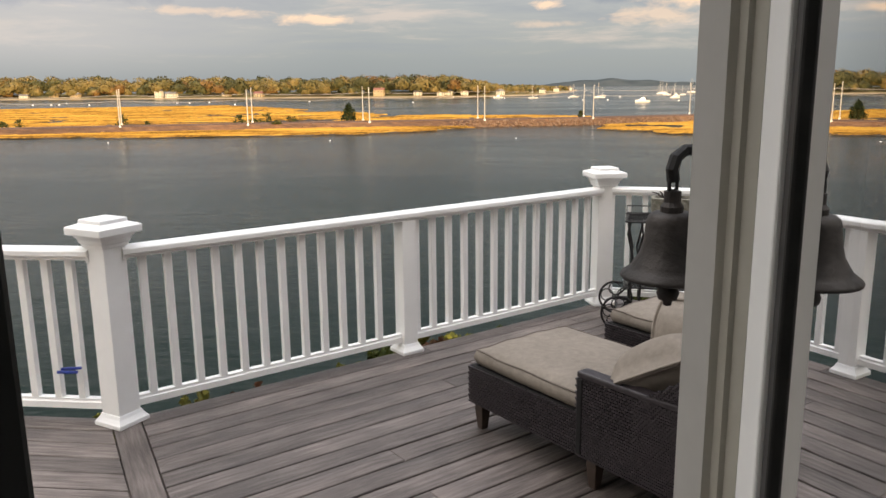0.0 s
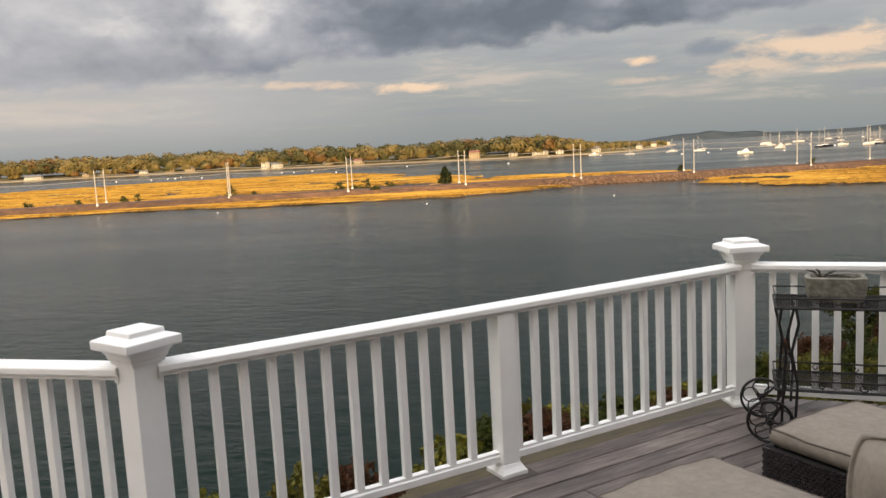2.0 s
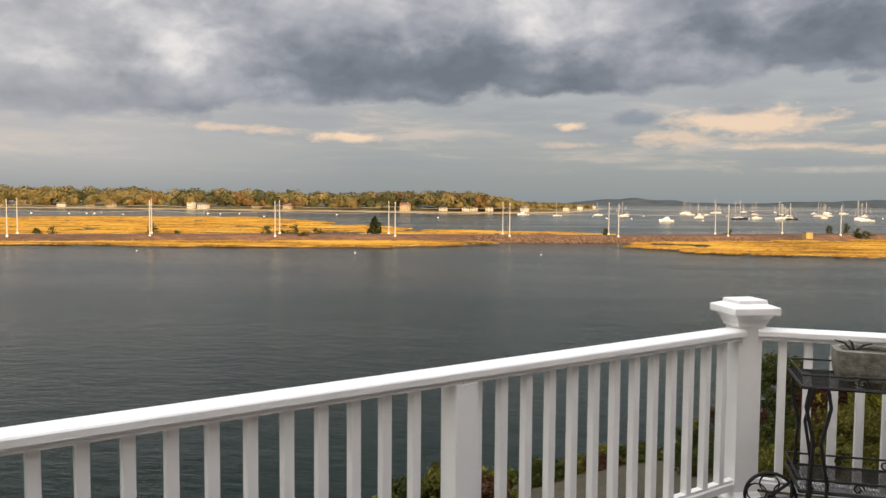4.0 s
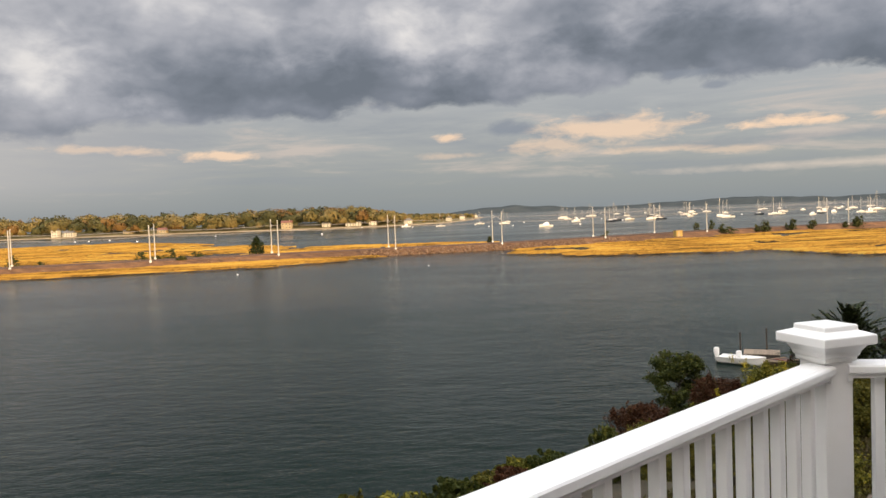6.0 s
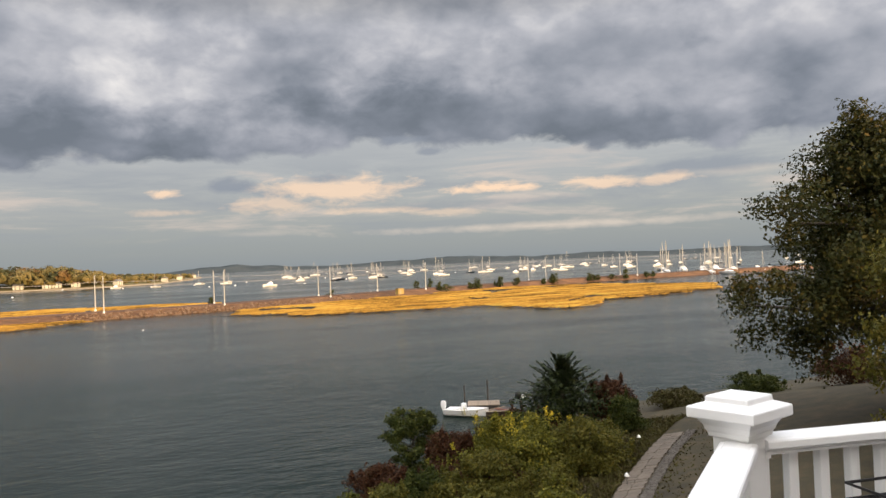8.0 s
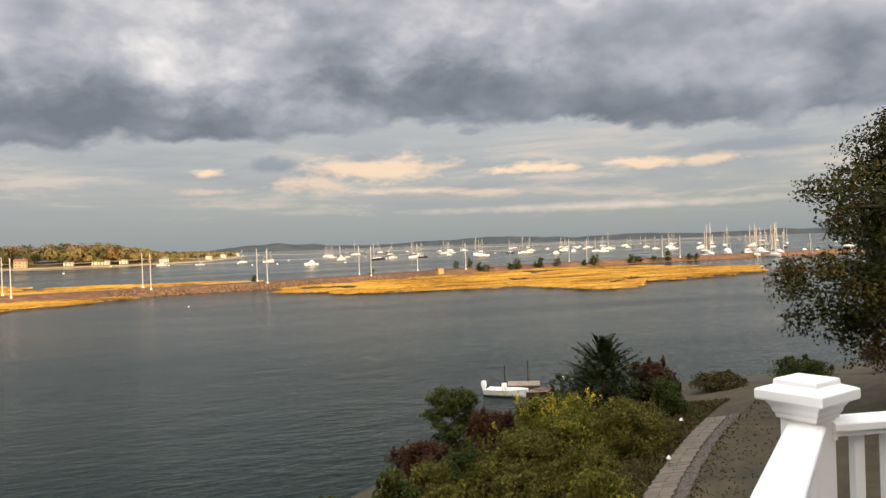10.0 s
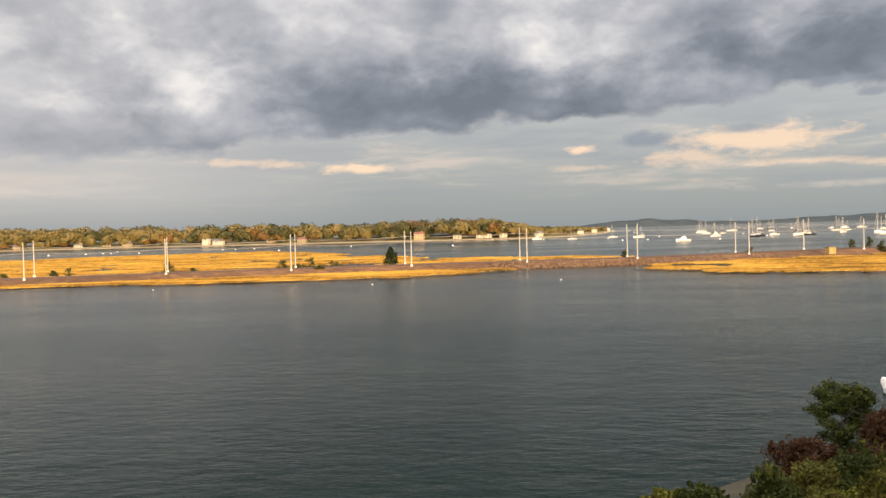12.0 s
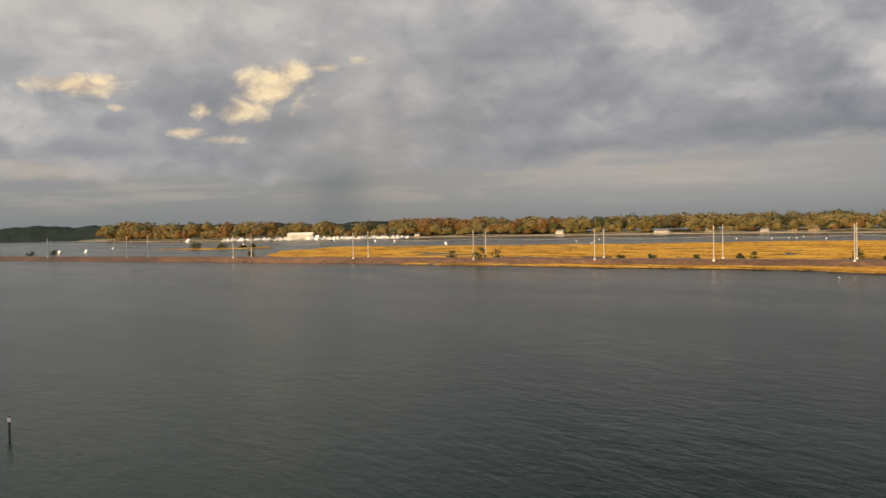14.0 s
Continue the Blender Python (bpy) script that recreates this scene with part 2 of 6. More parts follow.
    sunny = n.mix(n.ramp(fine, [(0.40, 0.0), (0.62, 1.0)]), lin(226, 206, 184), n.mix(1.0, lin(255, 236, 198), (1.25, 1.25, 1.25), "MULTIPLY"))
    col = n.mix(n.math("MULTIPLY", heap, 0.94), col, sunny)
    # thinner, brighter cloud overhead and towards the low sun behind the house
    toward = n.add("ShaderNodeVectorMath", operation="DOT_PRODUCT", ins={0: d, 1: tuple(-SUN_WAY)}).outputs["Value"]
    gain = n.math("MAXIMUM", n.ramp(z, [(0.48, 0.0), (0.84, 0.74)]), n.ramp(toward, [(0.2, 0.0), (0.75, 1.0)]))
    col = n.mix(n.ramp(toward, [(0.5, 0.0), (0.92, 0.85)]), col, n.mix(1.0, col, (1.0, 0.74, 0.44), "MULTIPLY"))
    power = n.math("ADD", SKY_GAIN, n.math("MULTIPLY", gain, SKY_HIGH))
    col = n.mix(1.0, col, (1.025, 1.0, 0.97), "MULTIPLY")
    bg = n.add("ShaderNodeBackground", ins={"Color": col, "Strength": power})
    n.add("ShaderNodeOutputWorld", ins={"Surface": bg})


build_sky()
sun = new("sun", bpy.data.lights.new("sun", "SUN"))
sun.data.energy, sun.data.angle, sun.data.color = 4.6, radians(0.6), (1.0, 0.70, 0.38)
sun.matrix_world = look((0, 0, 60), Vector((0, 0, 60)) + SUN_WAY)


# ---- materials ----
def material(name, stops, scale=8.0, rough=0.6, metal=0.0, bump=0.0, bump_scale=60.0, stretched=(1, 1, 1), spread=0.0, big=0.0, big_scale=0.7, coord="Object", spec=0.5, detail=5):
    """Colours by a noise through the ramp stops; big: large stains; spread: lightness that differs from piece to piece."""
    m = bpy.data.materials.new(name)
    m.use_nodes = True
    n = Nodes(m.node_tree)
    tc = n.add("ShaderNodeTexCoord").outputs[coord]
    v = n.stretch(tc, stretched)
    if spread and coord == "Object":
        info = n.add("ShaderNodeObjectInfo").outputs["Random"]
        shift = n.add("ShaderNodeCombineXYZ", ins={0: n.math("MULTIPLY", info, 37.0), 1: n.math("MULTIPLY", info, 91.0), 2: 0.0}).outputs[0]
        v = n.add("ShaderNodeVectorMath", operation="ADD", ins={0: v, 1: shift}).outputs[0]
    f = n.noise(v, scale, detail, 0.6)
    col = n.ramp(f, stops)
    if big:
        st = n.ramp(n.noise(tc, big_scale, 3, 0.6), [(0.35, 1.0 - big), (0.65, 1.0 + big * 0.4)])
        col = n.mix(1.0, col, st, "MULTIPLY")
    if spread:
        r = n.add("ShaderNodeObjectInfo").outputs["Random"]
        val = n.math("ADD", n.math("MULTIPLY", r, 2 * spread), 1 - spread)
        hsv = n.add("ShaderNodeHueSaturation", ins={"Color": col, "Value": val})
        col = hsv.outputs[0]
    b = n.add("ShaderNodeBsdfPrincipled", ins={"Base Color": col, "Metallic": metal, "Roughness": rough, "Specular IOR Level": spec})
    if bump:
        bn = n.add("ShaderNodeBump", ins={"Strength": bump, "Distance": 0.01, "Height": n.noise(v, bump_scale, 4, 0.6)})
        n.put(b, "Normal", bn)
    n.add("ShaderNodeOutputMaterial", ins={"Surface": b})
    return m


def leaves(name, cols, rough=0.55, sheer=0.25, patch=(0.8, 0.8, 0.8), share_=0.55, contrast=1.0):
    """Foliage: each leaf takes its colour from the list of stops; some light passes through."""
    m = bpy.data.materials.new(name)
    m.use_nodes = True
    n = Nodes(m.node_tree)
    isl = n.add("ShaderNodeNewGeometry").outputs["Random Per Island"]
    tc = n.add("ShaderNodeTexCoord").outputs["Object"]
    cl = n.noise(n.stretch(tc, patch), 1.0, 4, 0.6)
    f = n.math("ADD", n.math("MULTIPLY", isl, share_), n.math("MULTIPLY", cl, 1.15 - share_))
    col = n.ramp(n.math("ADD", n.math("MULTIPLY", n.math("SUBTRACT", f, 0.58), contrast), 0.5), [(i / (len(cols) - 1), c) for i, c in enumerate(cols)])
    b = n.add("ShaderNodeBsdfPrincipled", ins={"Base Color": col, "Roughness": rough, "Specular IOR Level": 0.12})
    tr = n.add("ShaderNodeBsdfTranslucent", ins={"Color": col})
    mx = n.add("ShaderNodeMixShader", ins={0: sheer, 1: b.outputs[0], 2: tr.outputs[0]})
    n.add("ShaderNodeOutputMaterial", ins={"Surface": mx})
    return m


WHITE = material("white_vinyl", [(0.3, (0.83, 0.83, 0.82)), (0.7, (0.88, 0.88, 0.875))], 5, 0.38, bump=0.04, bump_scale=25, big=0.05)
BOARD = material("weathered_decking", [(0.25, (0.050, 0.038, 0.034)), (0.5, (0.130, 0.106, 0.096)), (0.8, (0.255, 0.222, 0.204))], 3.0, 0.5, bump=0.5,
                 bump_scale=9, stretched=(1.2, 16, 16), spread=0.28, big=0.5, big_scale=1.3)
WICKER = material("dark_wicker", [(0.3, (0.014, 0.011, 0.013)), (0.7, (0.042, 0.034, 0.038))], 40, 0.38, spread=0.05)
# near-black copy of the wicker: shade between strands and under the seat, as colour
WICKER_SHADE = material("dark_wicker_core", [(0.3, (0.003, 0.0025, 0.003)), (0.7, (0.006, 0.005, 0.005))], 40, 0.8)
FABRIC = material("taupe_fabric", [(0.3, (0.205, 0.176, 0.148)), (0.7, (0.26, 0.226, 0.192))], 30, 0.9, bump=0.35, bump_scale=260, big=0.12, big_scale=3, spec=0.2)
PIPING = material("dark_piping", [(0.3, (0.11, 0.09, 0.075)), (0.7, (0.14, 0.115, 0.10))], 30, 0.9)
LEG = material("brown_leg", [(0.3, (0.035, 0.022, 0.016)), (0.7, (0.06, 0.04, 0.03))], 12, 0.45)
IRON = material("black_iron", [(0.3, (0.012, 0.012, 0.013)), (0.7, (0.035, 0.034, 0.034))], 30, 0.45, 0.6, bump=0.2, bump_scale=90)
BELL = material("dark_bronze", [(0.3, (0.030, 0.027, 0.026)), (0.6, (0.055, 0.048, 0.045)), (0.8, (0.075, 0.06, 0.05))], 14, 0.55, 0.5, bump=0.25, bump_scale=60)
TROUGH = material("mossy_stone", [(0.25, (0.07, 0.075, 0.05)), (0.5, (0.17, 0.16, 0.13)), (0.75, (0.27, 0.255, 0.22))], 22, 0.9, bump=0.9, bump_scale=45)
SOIL = material("soil", [(0.3, (0.015, 0.012, 0.010)), (0.7, (0.04, 0.03, 0.022))], 40, 0.95, bump=0.8, bump_scale=80)
TWIG = material("dark_twig", [(0.3, (0.02, 0.015, 0.012)), (0.7, (0.05, 0.04, 0.03))], 20, 0.9)
CASING = material("grey_white_casing", [(0.3, (0.44, 0.43, 0.41)), (0.7, (0.50, 0.49, 0.47))], 6, 0.45, big=0.06)
JAMB = material("beige_jamb", [(0.3, (0.46, 0.44, 0.38)), (0.7, (0.53, 0.51, 0.45))], 6, 0.4)
SEAL = material("black_seal", [(0.3, (0.012, 0.012, 0.012)), (0.7, (0.028, 0.027, 0.026))], 20, 0.5)
# shadow on the left door leaf, put into its near-black colour
SHADED_DOOR = material("dark_screen_frame", [(0.3, (0.012, 0.014, 0.012)), (0.7, (0.03, 0.033, 0.03))], 9, 0.45)
SIDING = material("grey_shingle", [(0.3, (0.20, 0.19, 0.18)), (0.7, (0.30, 0.29, 0.27))], 7, 0.8, bump=0.5, bump_scale=20, spread=0.15)
ROOF = material("dark_roof", [(0.3, (0.05, 0.048, 0.046)), (0.7, (0.09, 0.085, 0.08))], 9, 0.9, bump=0.4)
PLASTER = material("room_plaster", [(0.3, (0.50, 0.48, 0.44)), (0.7, (0.56, 0.54, 0.50))], 3, 0.85)
OAKFLOOR = material("room_floor", [(0.3, (0.14, 0.08, 0.04)), (0.7, (0.22, 0.13, 0.07))], 3, 0.4, stretched=(1, 12, 1))
BLUE = material("blue_plastic", [(0.3, (0.012, 0.03, 0.22)), (0.7, (0.02, 0.045, 0.30))], 20, 0.4)
GRASS_GROUND = material("lawn", [(0.25, (0.021, 0.018, 0.008)), (0.5, (0.042, 0.033, 0.014)), (0.75, (0.070, 0.048, 0.022))], 1.2, 0.95, bump=0.8, bump_scale=14, big=0.3, big_scale=0.15)
PAVER = material("grey_paver", [(0.3, (0.095, 0.075, 0.056)), (0.7, (0.15, 0.122, 0.094))], 5, 0.85, bump=0.4, bump_scale=30, spread=0.15)
GRAVEL = material("gravel", [(0.3, (0.05, 0.043, 0.036)), (0.7, (0.13, 0.115, 0.098))], 6, 0.9, spread=0.1)
MARSH = material("golden_marsh_grass", [(0.25, (0.12, 0.066, 0.018)), (0.45, (0.28, 0.165, 0.038)), (0.62, (0.40, 0.255, 0.055)), (0.8, (0.27, 0.20, 0.05))], 0.16, 0.95,
                 stretched=(0.35, 1.6, 1), big=0.3, big_scale=0.03, spec=0.1, detail=8)
MUD = material("dark_mud_bank", [(0.3, (0.020, 0.014, 0.009)), (0.7, (0.05, 0.033, 0.017))], 0.5, 0.8)
BALLAST = material("rusty_ballast", [(0.25, (0.05, 0.024, 0.011)), (0.5, (0.13, 0.060, 0.024)), (0.75, (0.21, 0.110, 0.048))], 0.7, 0.95, bump=1.0, bump_scale=3.0, stretched=(0.5, 1, 1), big=0.35, big_scale=0.05)
RAIL_STEEL = material("rusty_rail", [(0.3, (0.09, 0.05, 0.035)), (0.7, (0.16, 0.10, 0.07))], 2, 0.5, 0.6)
ROCK = material("riprap_stone", [(0.3, (0.095, 0.055, 0.032)), (0.7, (0.22, 0.135, 0.08))], 1.5, 0.9, bump=0.6, bump_scale=5, coord="Object")
MAST = material("pale_mast", [(0.3, (0.40, 0.37, 0.33)), (0.7, (0.52, 0.49, 0.44))], 1.5, 0.5)
CONCRETE = material("white_footing", [(0.3, (0.62, 0.60, 0.56)), (0.7, (0.75, 0.73, 0.70))], 2, 0.8)
WIRE = material("wire", [(0.3, (0.25, 0.22, 0.19)), (0.7, (0.32, 0.29, 0.25))], 1, 0.5)
GEL = material("white_gelcoat", [(0.3, (0.78, 0.77, 0.75)), (0.7, (0.84, 0.83, 0.82))], 1, 0.3)
NAVY = material("navy_hull", [(0.3, (0.012, 0.016, 0.035)), (0.7, (0.02, 0.028, 0.05))], 1, 0.3)
SPAR = material("pale_spar", [(0.3, (0.48, 0.43, 0.35)), (0.7, (0.58, 0.53, 0.44))], 1, 0.4)
CANVAS = material("sail_cover", [(0.3, (0.03, 0.05, 0.10)), (0.7, (0.05, 0.08, 0.15))], 2, 0.9)
SAND = material("beach_sand", [(0.3, (0.26, 0.19, 0.12)), (0.7, (0.38, 0.29, 0.19))], 0.05, 0.95, spec=0.1)
FARLAND = material("far_ground", [(0.3, (0.10, 0.085, 0.035)), (0.7, (0.20, 0.16, 0.07))], 0.03, 0.95, spec=0.1)
# distance haze is mixed into these hills' blue-grey colour
HAZE_HILL = material("far_wooded_hill", [(0.3, (0.045, 0.055, 0.060)), (0.7, (0.075, 0.085, 0.088))], 0.01, 1.0, spec=0.0)
FARWOOD = material("dark_far_woods", [(0.3, (0.016, 0.022, 0.020)), (0.7, (0.034, 0.042, 0.034))], 0.02, 1.0, spec=0.0)
CREAM = material("pale_clapboard", [(0.3, (0.56, 0.52, 0.42)), (0.7, (0.64, 0.60, 0.50))], 0.5, 0.8)
TANWALL = material("tan_clapboard", [(0.3, (0.36, 0.27, 0.15)), (0.7, (0.44, 0.34, 0.20))], 0.5, 0.8)
YELLOW = material("yellow_paint", [(0.3, (0.34, 0.22, 0.06)), (0.7, (0.42, 0.28, 0.08))], 0.8, 0.7)
REDROOF = material("red_roof", [(0.3, (0.16, 0.06, 0.04)), (0.7, (0.22, 0.09, 0.06))], 0.5, 0.8)
GREYROOF = material("grey_roof", [(0.3, (0.12, 0.11, 0.10)), (0.7, (0.19, 0.175, 0.16))], 0.5, 0.9)
PANE = material("dark_pane", [(0.3, (0.02, 0.025, 0.03)), (0.7, (0.035, 0.04, 0.05))], 1, 0.15)
BARK = material("bark", [(0.3, (0.035, 0.027, 0.022)), (0.7, (0.09, 0.075, 0.06))], 5, 0.95, bump=0.8, bump_scale=12, stretched=(1, 1, 0.25))
DOCKWOOD = material("dock_plank", [(0.3, (0.20, 0.15, 0.105)), (0.7, (0.33, 0.26, 0.19))], 3, 0.85, stretched=(1, 8, 1), spread=0.15)
PILE = material("dark_pile", [(0.3, (0.03, 0.026, 0.023)), (0.7, (0.07, 0.06, 0.05))], 4, 0.9)
# the orange last stop puts warm sunlight into the leaf colour
L_OAK = leaves("oak_leaves", [(0.012, 0.017, 0.005), (0.022, 0.028, 0.007), (0.050, 0.044, 0.010), (0.15, 0.080, 0.015)], share_=0.3, patch=(0.5, 0.5, 0.5), contrast=1.3, sheer=0.15)
L_LIGHT = leaves("light_leaves", [(0.030, 0.036, 0.008), (0.068, 0.070, 0.015), (0.125, 0.112, 0.022), (0.20, 0.14, 0.028)])
L_YELLOW = leaves("yellow_green_leaves", [(0.032, 0.040, 0.008), (0.08, 0.085, 0.015), (0.16, 0.15, 0.024), (0.40, 0.32, 0.035)])
# bright yellow for flower sprays that also paint highlights onto the bush
L_HIGHLIGHT = leaves("yellow_flowers", [(0.10, 0.10, 0.015), (0.22, 0.19, 0.02), (0.40, 0.32, 0.03), (0.55, 0.45, 0.05)])
L_GREEN = leaves("green_leaves", [(0.014, 0.022, 0.006), (0.030, 0.042, 0.010), (0.058, 0.066, 0.014), (0.10, 0.095, 0.02)])
L_RED = leaves("russet_leaves", [(0.020, 0.014, 0.008), (0.045, 0.022, 0.012), (0.075, 0.030, 0.014), (0.055, 0.055, 0.018)])
L_DARK = leaves("evergreen_needles", [(0.010, 0.017, 0.006), (0.018, 0.028, 0.009), (0.030, 0.040, 0.012), (0.05, 0.055, 0.016)], sheer=0.1)
L_FAR = leaves("far_woods_leaves", [(0.06, 0.058, 0.022), (0.13, 0.108, 0.038), (0.21, 0.155, 0.055), (0.30, 0.20, 0.075)], sheer=0.1, patch=(0.07, 0.07, 0.07), share_=0.25, contrast=1.6)
L_FAR_DARK = leaves("dark_woods_leaves", [(0.024, 0.030, 0.014), (0.055, 0.058, 0.024), (0.095, 0.088, 0.034), (0.14, 0.115, 0.045)], sheer=0.1, patch=(0.07, 0.07, 0.07), share_=0.25, contrast=1.6)
L_FAR_RUST = leaves("rust_woods", [(0.07, 0.042, 0.016), (0.14, 0.078, 0.026), (0.20, 0.115, 0.038), (0.25, 0.15, 0.05)], sheer=0.1, patch=(0.06, 0.06, 0.06), share_=0.3)
L_WEED = leaves("weed_leaves", [(0.030, 0.022, 0.010), (0.055, 0.042, 0.016), (0.060, 0.060, 0.018), (0.10, 0.085, 0.025)], sheer=0.15, patch=(0.6, 0.6, 0.6))
L_SHRUB = leaves("marsh_shrub_leaves", [(0.015, 0.022, 0.008), (0.035, 0.045, 0.014), (0.07, 0.07, 0.02), (0.10, 0.09, 0.03)], sheer=0.1)
L_MARSH = leaves("marsh_grass_blades", [(0.055, 0.040, 0.014), (0.17, 0.098, 0.024), (0.33, 0.19, 0.04), (0.43, 0.28, 0.06), (0.38, 0.30, 0.08)], rough=0.9, sheer=0.1, patch=(0.03, 0.14, 0.5), share_=0.16, contrast=2.2)
L_GRASS = leaves("grass_blades", [(0.05, 0.06, 0.015), (0.10, 0.11, 0.025), (0.17, 0.15, 0.04), (0.22, 0.17, 0.06)])


def water_material():
    m = bpy.data.materials.new("harbour_water")
    m.use_nodes = True
    n = Nodes(m.node_tree)
    tc = n.add("ShaderNodeTexCoord").outputs["Object"]
    col = n.ramp(n.noise(tc, 0.012, 4, 0.6), [(0.3, (0.004, 0.011, 0.009)), (0.7, (0.008, 0.018, 0.014))])
    gust = n.noise(n.stretch(tc, (0.35, 1.0, 1.0)), 0.022, 4, 0.6, 0.4)
    rough = n.ramp(gust, [(0.35, 0.10), (0.65, 0.22)])
    fade = n.add("ShaderNodeBsdfPrincipled", ins={"Base Color": col, "Roughness": rough, "IOR": 1.17})
    rip = n.noise(n.stretch(tc, (0.6, 1.2, 1.0)), 1.3, 5, 0.6, 0.3)
    chop = n.noise(n.stretch(tc, (0.6, 1.2, 1.0)), 0.35, 4, 0.6)
    hgt = n.math("ADD", n.math("MULTIPLY", rip, 0.34), n.math("MULTIPLY", chop, 0.5))
    bp = n.add("ShaderNodeBump", ins={"Strength": 0.6, "Distance": 0.40, "Height": hgt})
    n.put(fade, "Normal", bp)
    n.add("ShaderNodeOutputMaterial", ins={"Surface": fade})
    return m


def glass_material():
    m = bpy.data.materials.new("pane_glass")
    m.use_nodes = True
    n = Nodes(m.node_tree)
    g = n.add("ShaderNodeBsdfGlossy", ins={"Color": (1, 1, 1, 1), "Roughness": 0.0})
    t = n.add("ShaderNodeBsdfTransparent", ins={"Color": (0.85, 0.87, 0.86, 1)})
    f = n.math("MULTIPLY", n.add("ShaderNodeFresnel", ins={"IOR": 1.52}).outputs[0], 3.4, True)
    mx = n.add("ShaderNodeMixShader", ins={0: f, 1: t.outputs[0], 2: g.outputs[0]})
    n.add("ShaderNodeOutputMaterial", ins={"Surface": mx})
    return m


WATER, GLASS = water_material(), glass_material()


# ---- shapes ----
class Geo:
    """Vertices and faces that grow piece by piece."""

    def __init__(self):
        self.v, self.f = [], []

    def add(self, v, f):
        k = len(self.v)
        self.v += [tuple(p) for p in v]
        self.f += [tuple(i + k for i in q) for q in f]
        return self

    def box(self, c, s, turn=0.0, tilt=None):
        r = Matrix.Rotation(radians(turn), 3, "Z")
        if tilt is not None:
            r = tilt
        pts = [Vector(c) + r @ Vector((x * s[0] / 2, y * s[1] / 2, z * s[2] / 2)) for z in (-1, 1) for x, y in ((-1, -1), (1, -1), (1, 1), (-1, 1))]
        return self.add(pts, [(3, 2, 1, 0), (4, 5, 6, 7), (0, 1, 5, 4), (1, 2, 6, 5), (2, 3, 7, 6), (3, 0, 4, 7)])

    def rings(self, rings, closed=True):
        n = len(rings[0])
        f = [(i * n + j, i * n + (j + 1) % n, (i + 1) * n + (j + 1) % n, (i + 1) * n + j) for i in range(len(rings) - 1) for j in range(n)]
        if closed:
            f += [tuple(range(n - 1, -1, -1)), tuple((len(rings) - 1) * n + j for j in range(n))]
        return self.add([p for r in rings for p in r], f)

    def square(self, prof, c=(0, 0), turn=0.0):
        """Square rings of half width w at height z."""
        r = Matrix.Rotation(radians(turn), 2)
        out = []
        for w, z in prof:
            out.append([(*(Vector(c) + r @ Vector((sx * w, sy * w))), z) for sx, sy in ((-1, -1), (1, -1), (1, 1), (-1, 1))])
        return self.rings(out)

    def lathe(self, prof, c=(0, 0), n=24):
        return self.rings([[(c[0] + w * math.cos(math.tau * j / n), c[1] + w * math.sin(math.tau * j / n), z) for j in range(n)] for w, z in prof])

    def tube(self, pts, r, n=6, r2=None):
        pts = [Vector(p) for p in pts]
        out, side = [], None
        for i, p in enumerate(pts):
            d = (pts[min(i + 1, len(pts) - 1)] - pts[max(i - 1, 0)]).normalized()
            a = Vector((0, 0, 1)) if abs(d.z) < 0.9 else Vector((1, 0, 0))
            side = d.cross(a).normalized() if side is None else (side - d * side.dot(d)).normalized()
            up = side.cross(d)
            rr = r if r2 is None else r + (r2 - r) * i / (len(pts) - 1)
            out.append([p + (side * math.cos(math.tau * j / n) + up * math.sin(math.tau * j / n)) * rr for j in range(n)])
        return self.rings(out)


def link(name, geo, mat, parent=None, label="", bevel=0.0, smooth=False, m=None, segs=2):
    me = bpy.data.meshes.new(name)
    me.from_pydata([tuple(p) for p in geo.v], [], geo.f)
    me.materials.append(mat)
    if bevel:
        bm = bmesh.new()
        bm.from_mesh(me)
        bmesh.ops.recalc_face_normals(bm, faces=bm.faces)
        edges = [e for e in bm.edges if len(e.link_faces) == 2 and e.calc_face_angle(0) > 0.5]
        bmesh.ops.bevel(bm, geom=edges, offset=bevel, segments=segs, profile=0.5, affect="EDGES", clamp_overlap=True)
        bm.to_mesh(me)
        bm.free()
    if smooth:
        me.shade_smooth()
    ob = new(name, me)
    if m is not None:
        ob.matrix_basis = m
    if parent is not None:
        ob.parent = parent
    if label:
        ob["label"] = label
    return ob


def thing(name, at, label, category, group="", kind="", turn=0.0):
    ob = new(name)
    ob.empty_display_size = 0.1
    ob.matrix_basis = pose(*at, 0, 0, turn)
    return tagged(ob, label, category, group, kind)


def share(name, me, parent, m):
    ob = new(name, me)
    ob.parent = parent
    ob.matrix_basis = m
    return ob


WL = -10.3      # the water's level; the deck's boards lie at 0
U_ANG = 41.0
U = Vector((math.cos(radians(U_ANG)), math.sin(radians(U_ANG))))       # along the house wall
N = Vector((-U.y, U.x))                                                # out from the wall
P0 = Vector((1.377, 1.076))                                            # the door casing's outer corner


def un(u, n):
    return P0 + U * u + N * n


def clip(poly, a, b):
    """The part of a polygon to the left of the line from a to b."""
    out = []
    side = lambda p: (b[0] - a[0]) * (p[1] - a[1]) - (b[1] - a[1]) * (p[0] - a[0])
    for i, p in enumerate(poly):
        q = poly[(i + 1) % len(poly)]
        sp, sq = side(p), side(q)
        if sp >= 0:
            out.append(p)
        if sp * sq < 0:
            t = sp / (sp - sq)
            out.append((p[0] + (q[0] - p[0]) * t, p[1] + (q[1] - p[1]) * t))
    return out


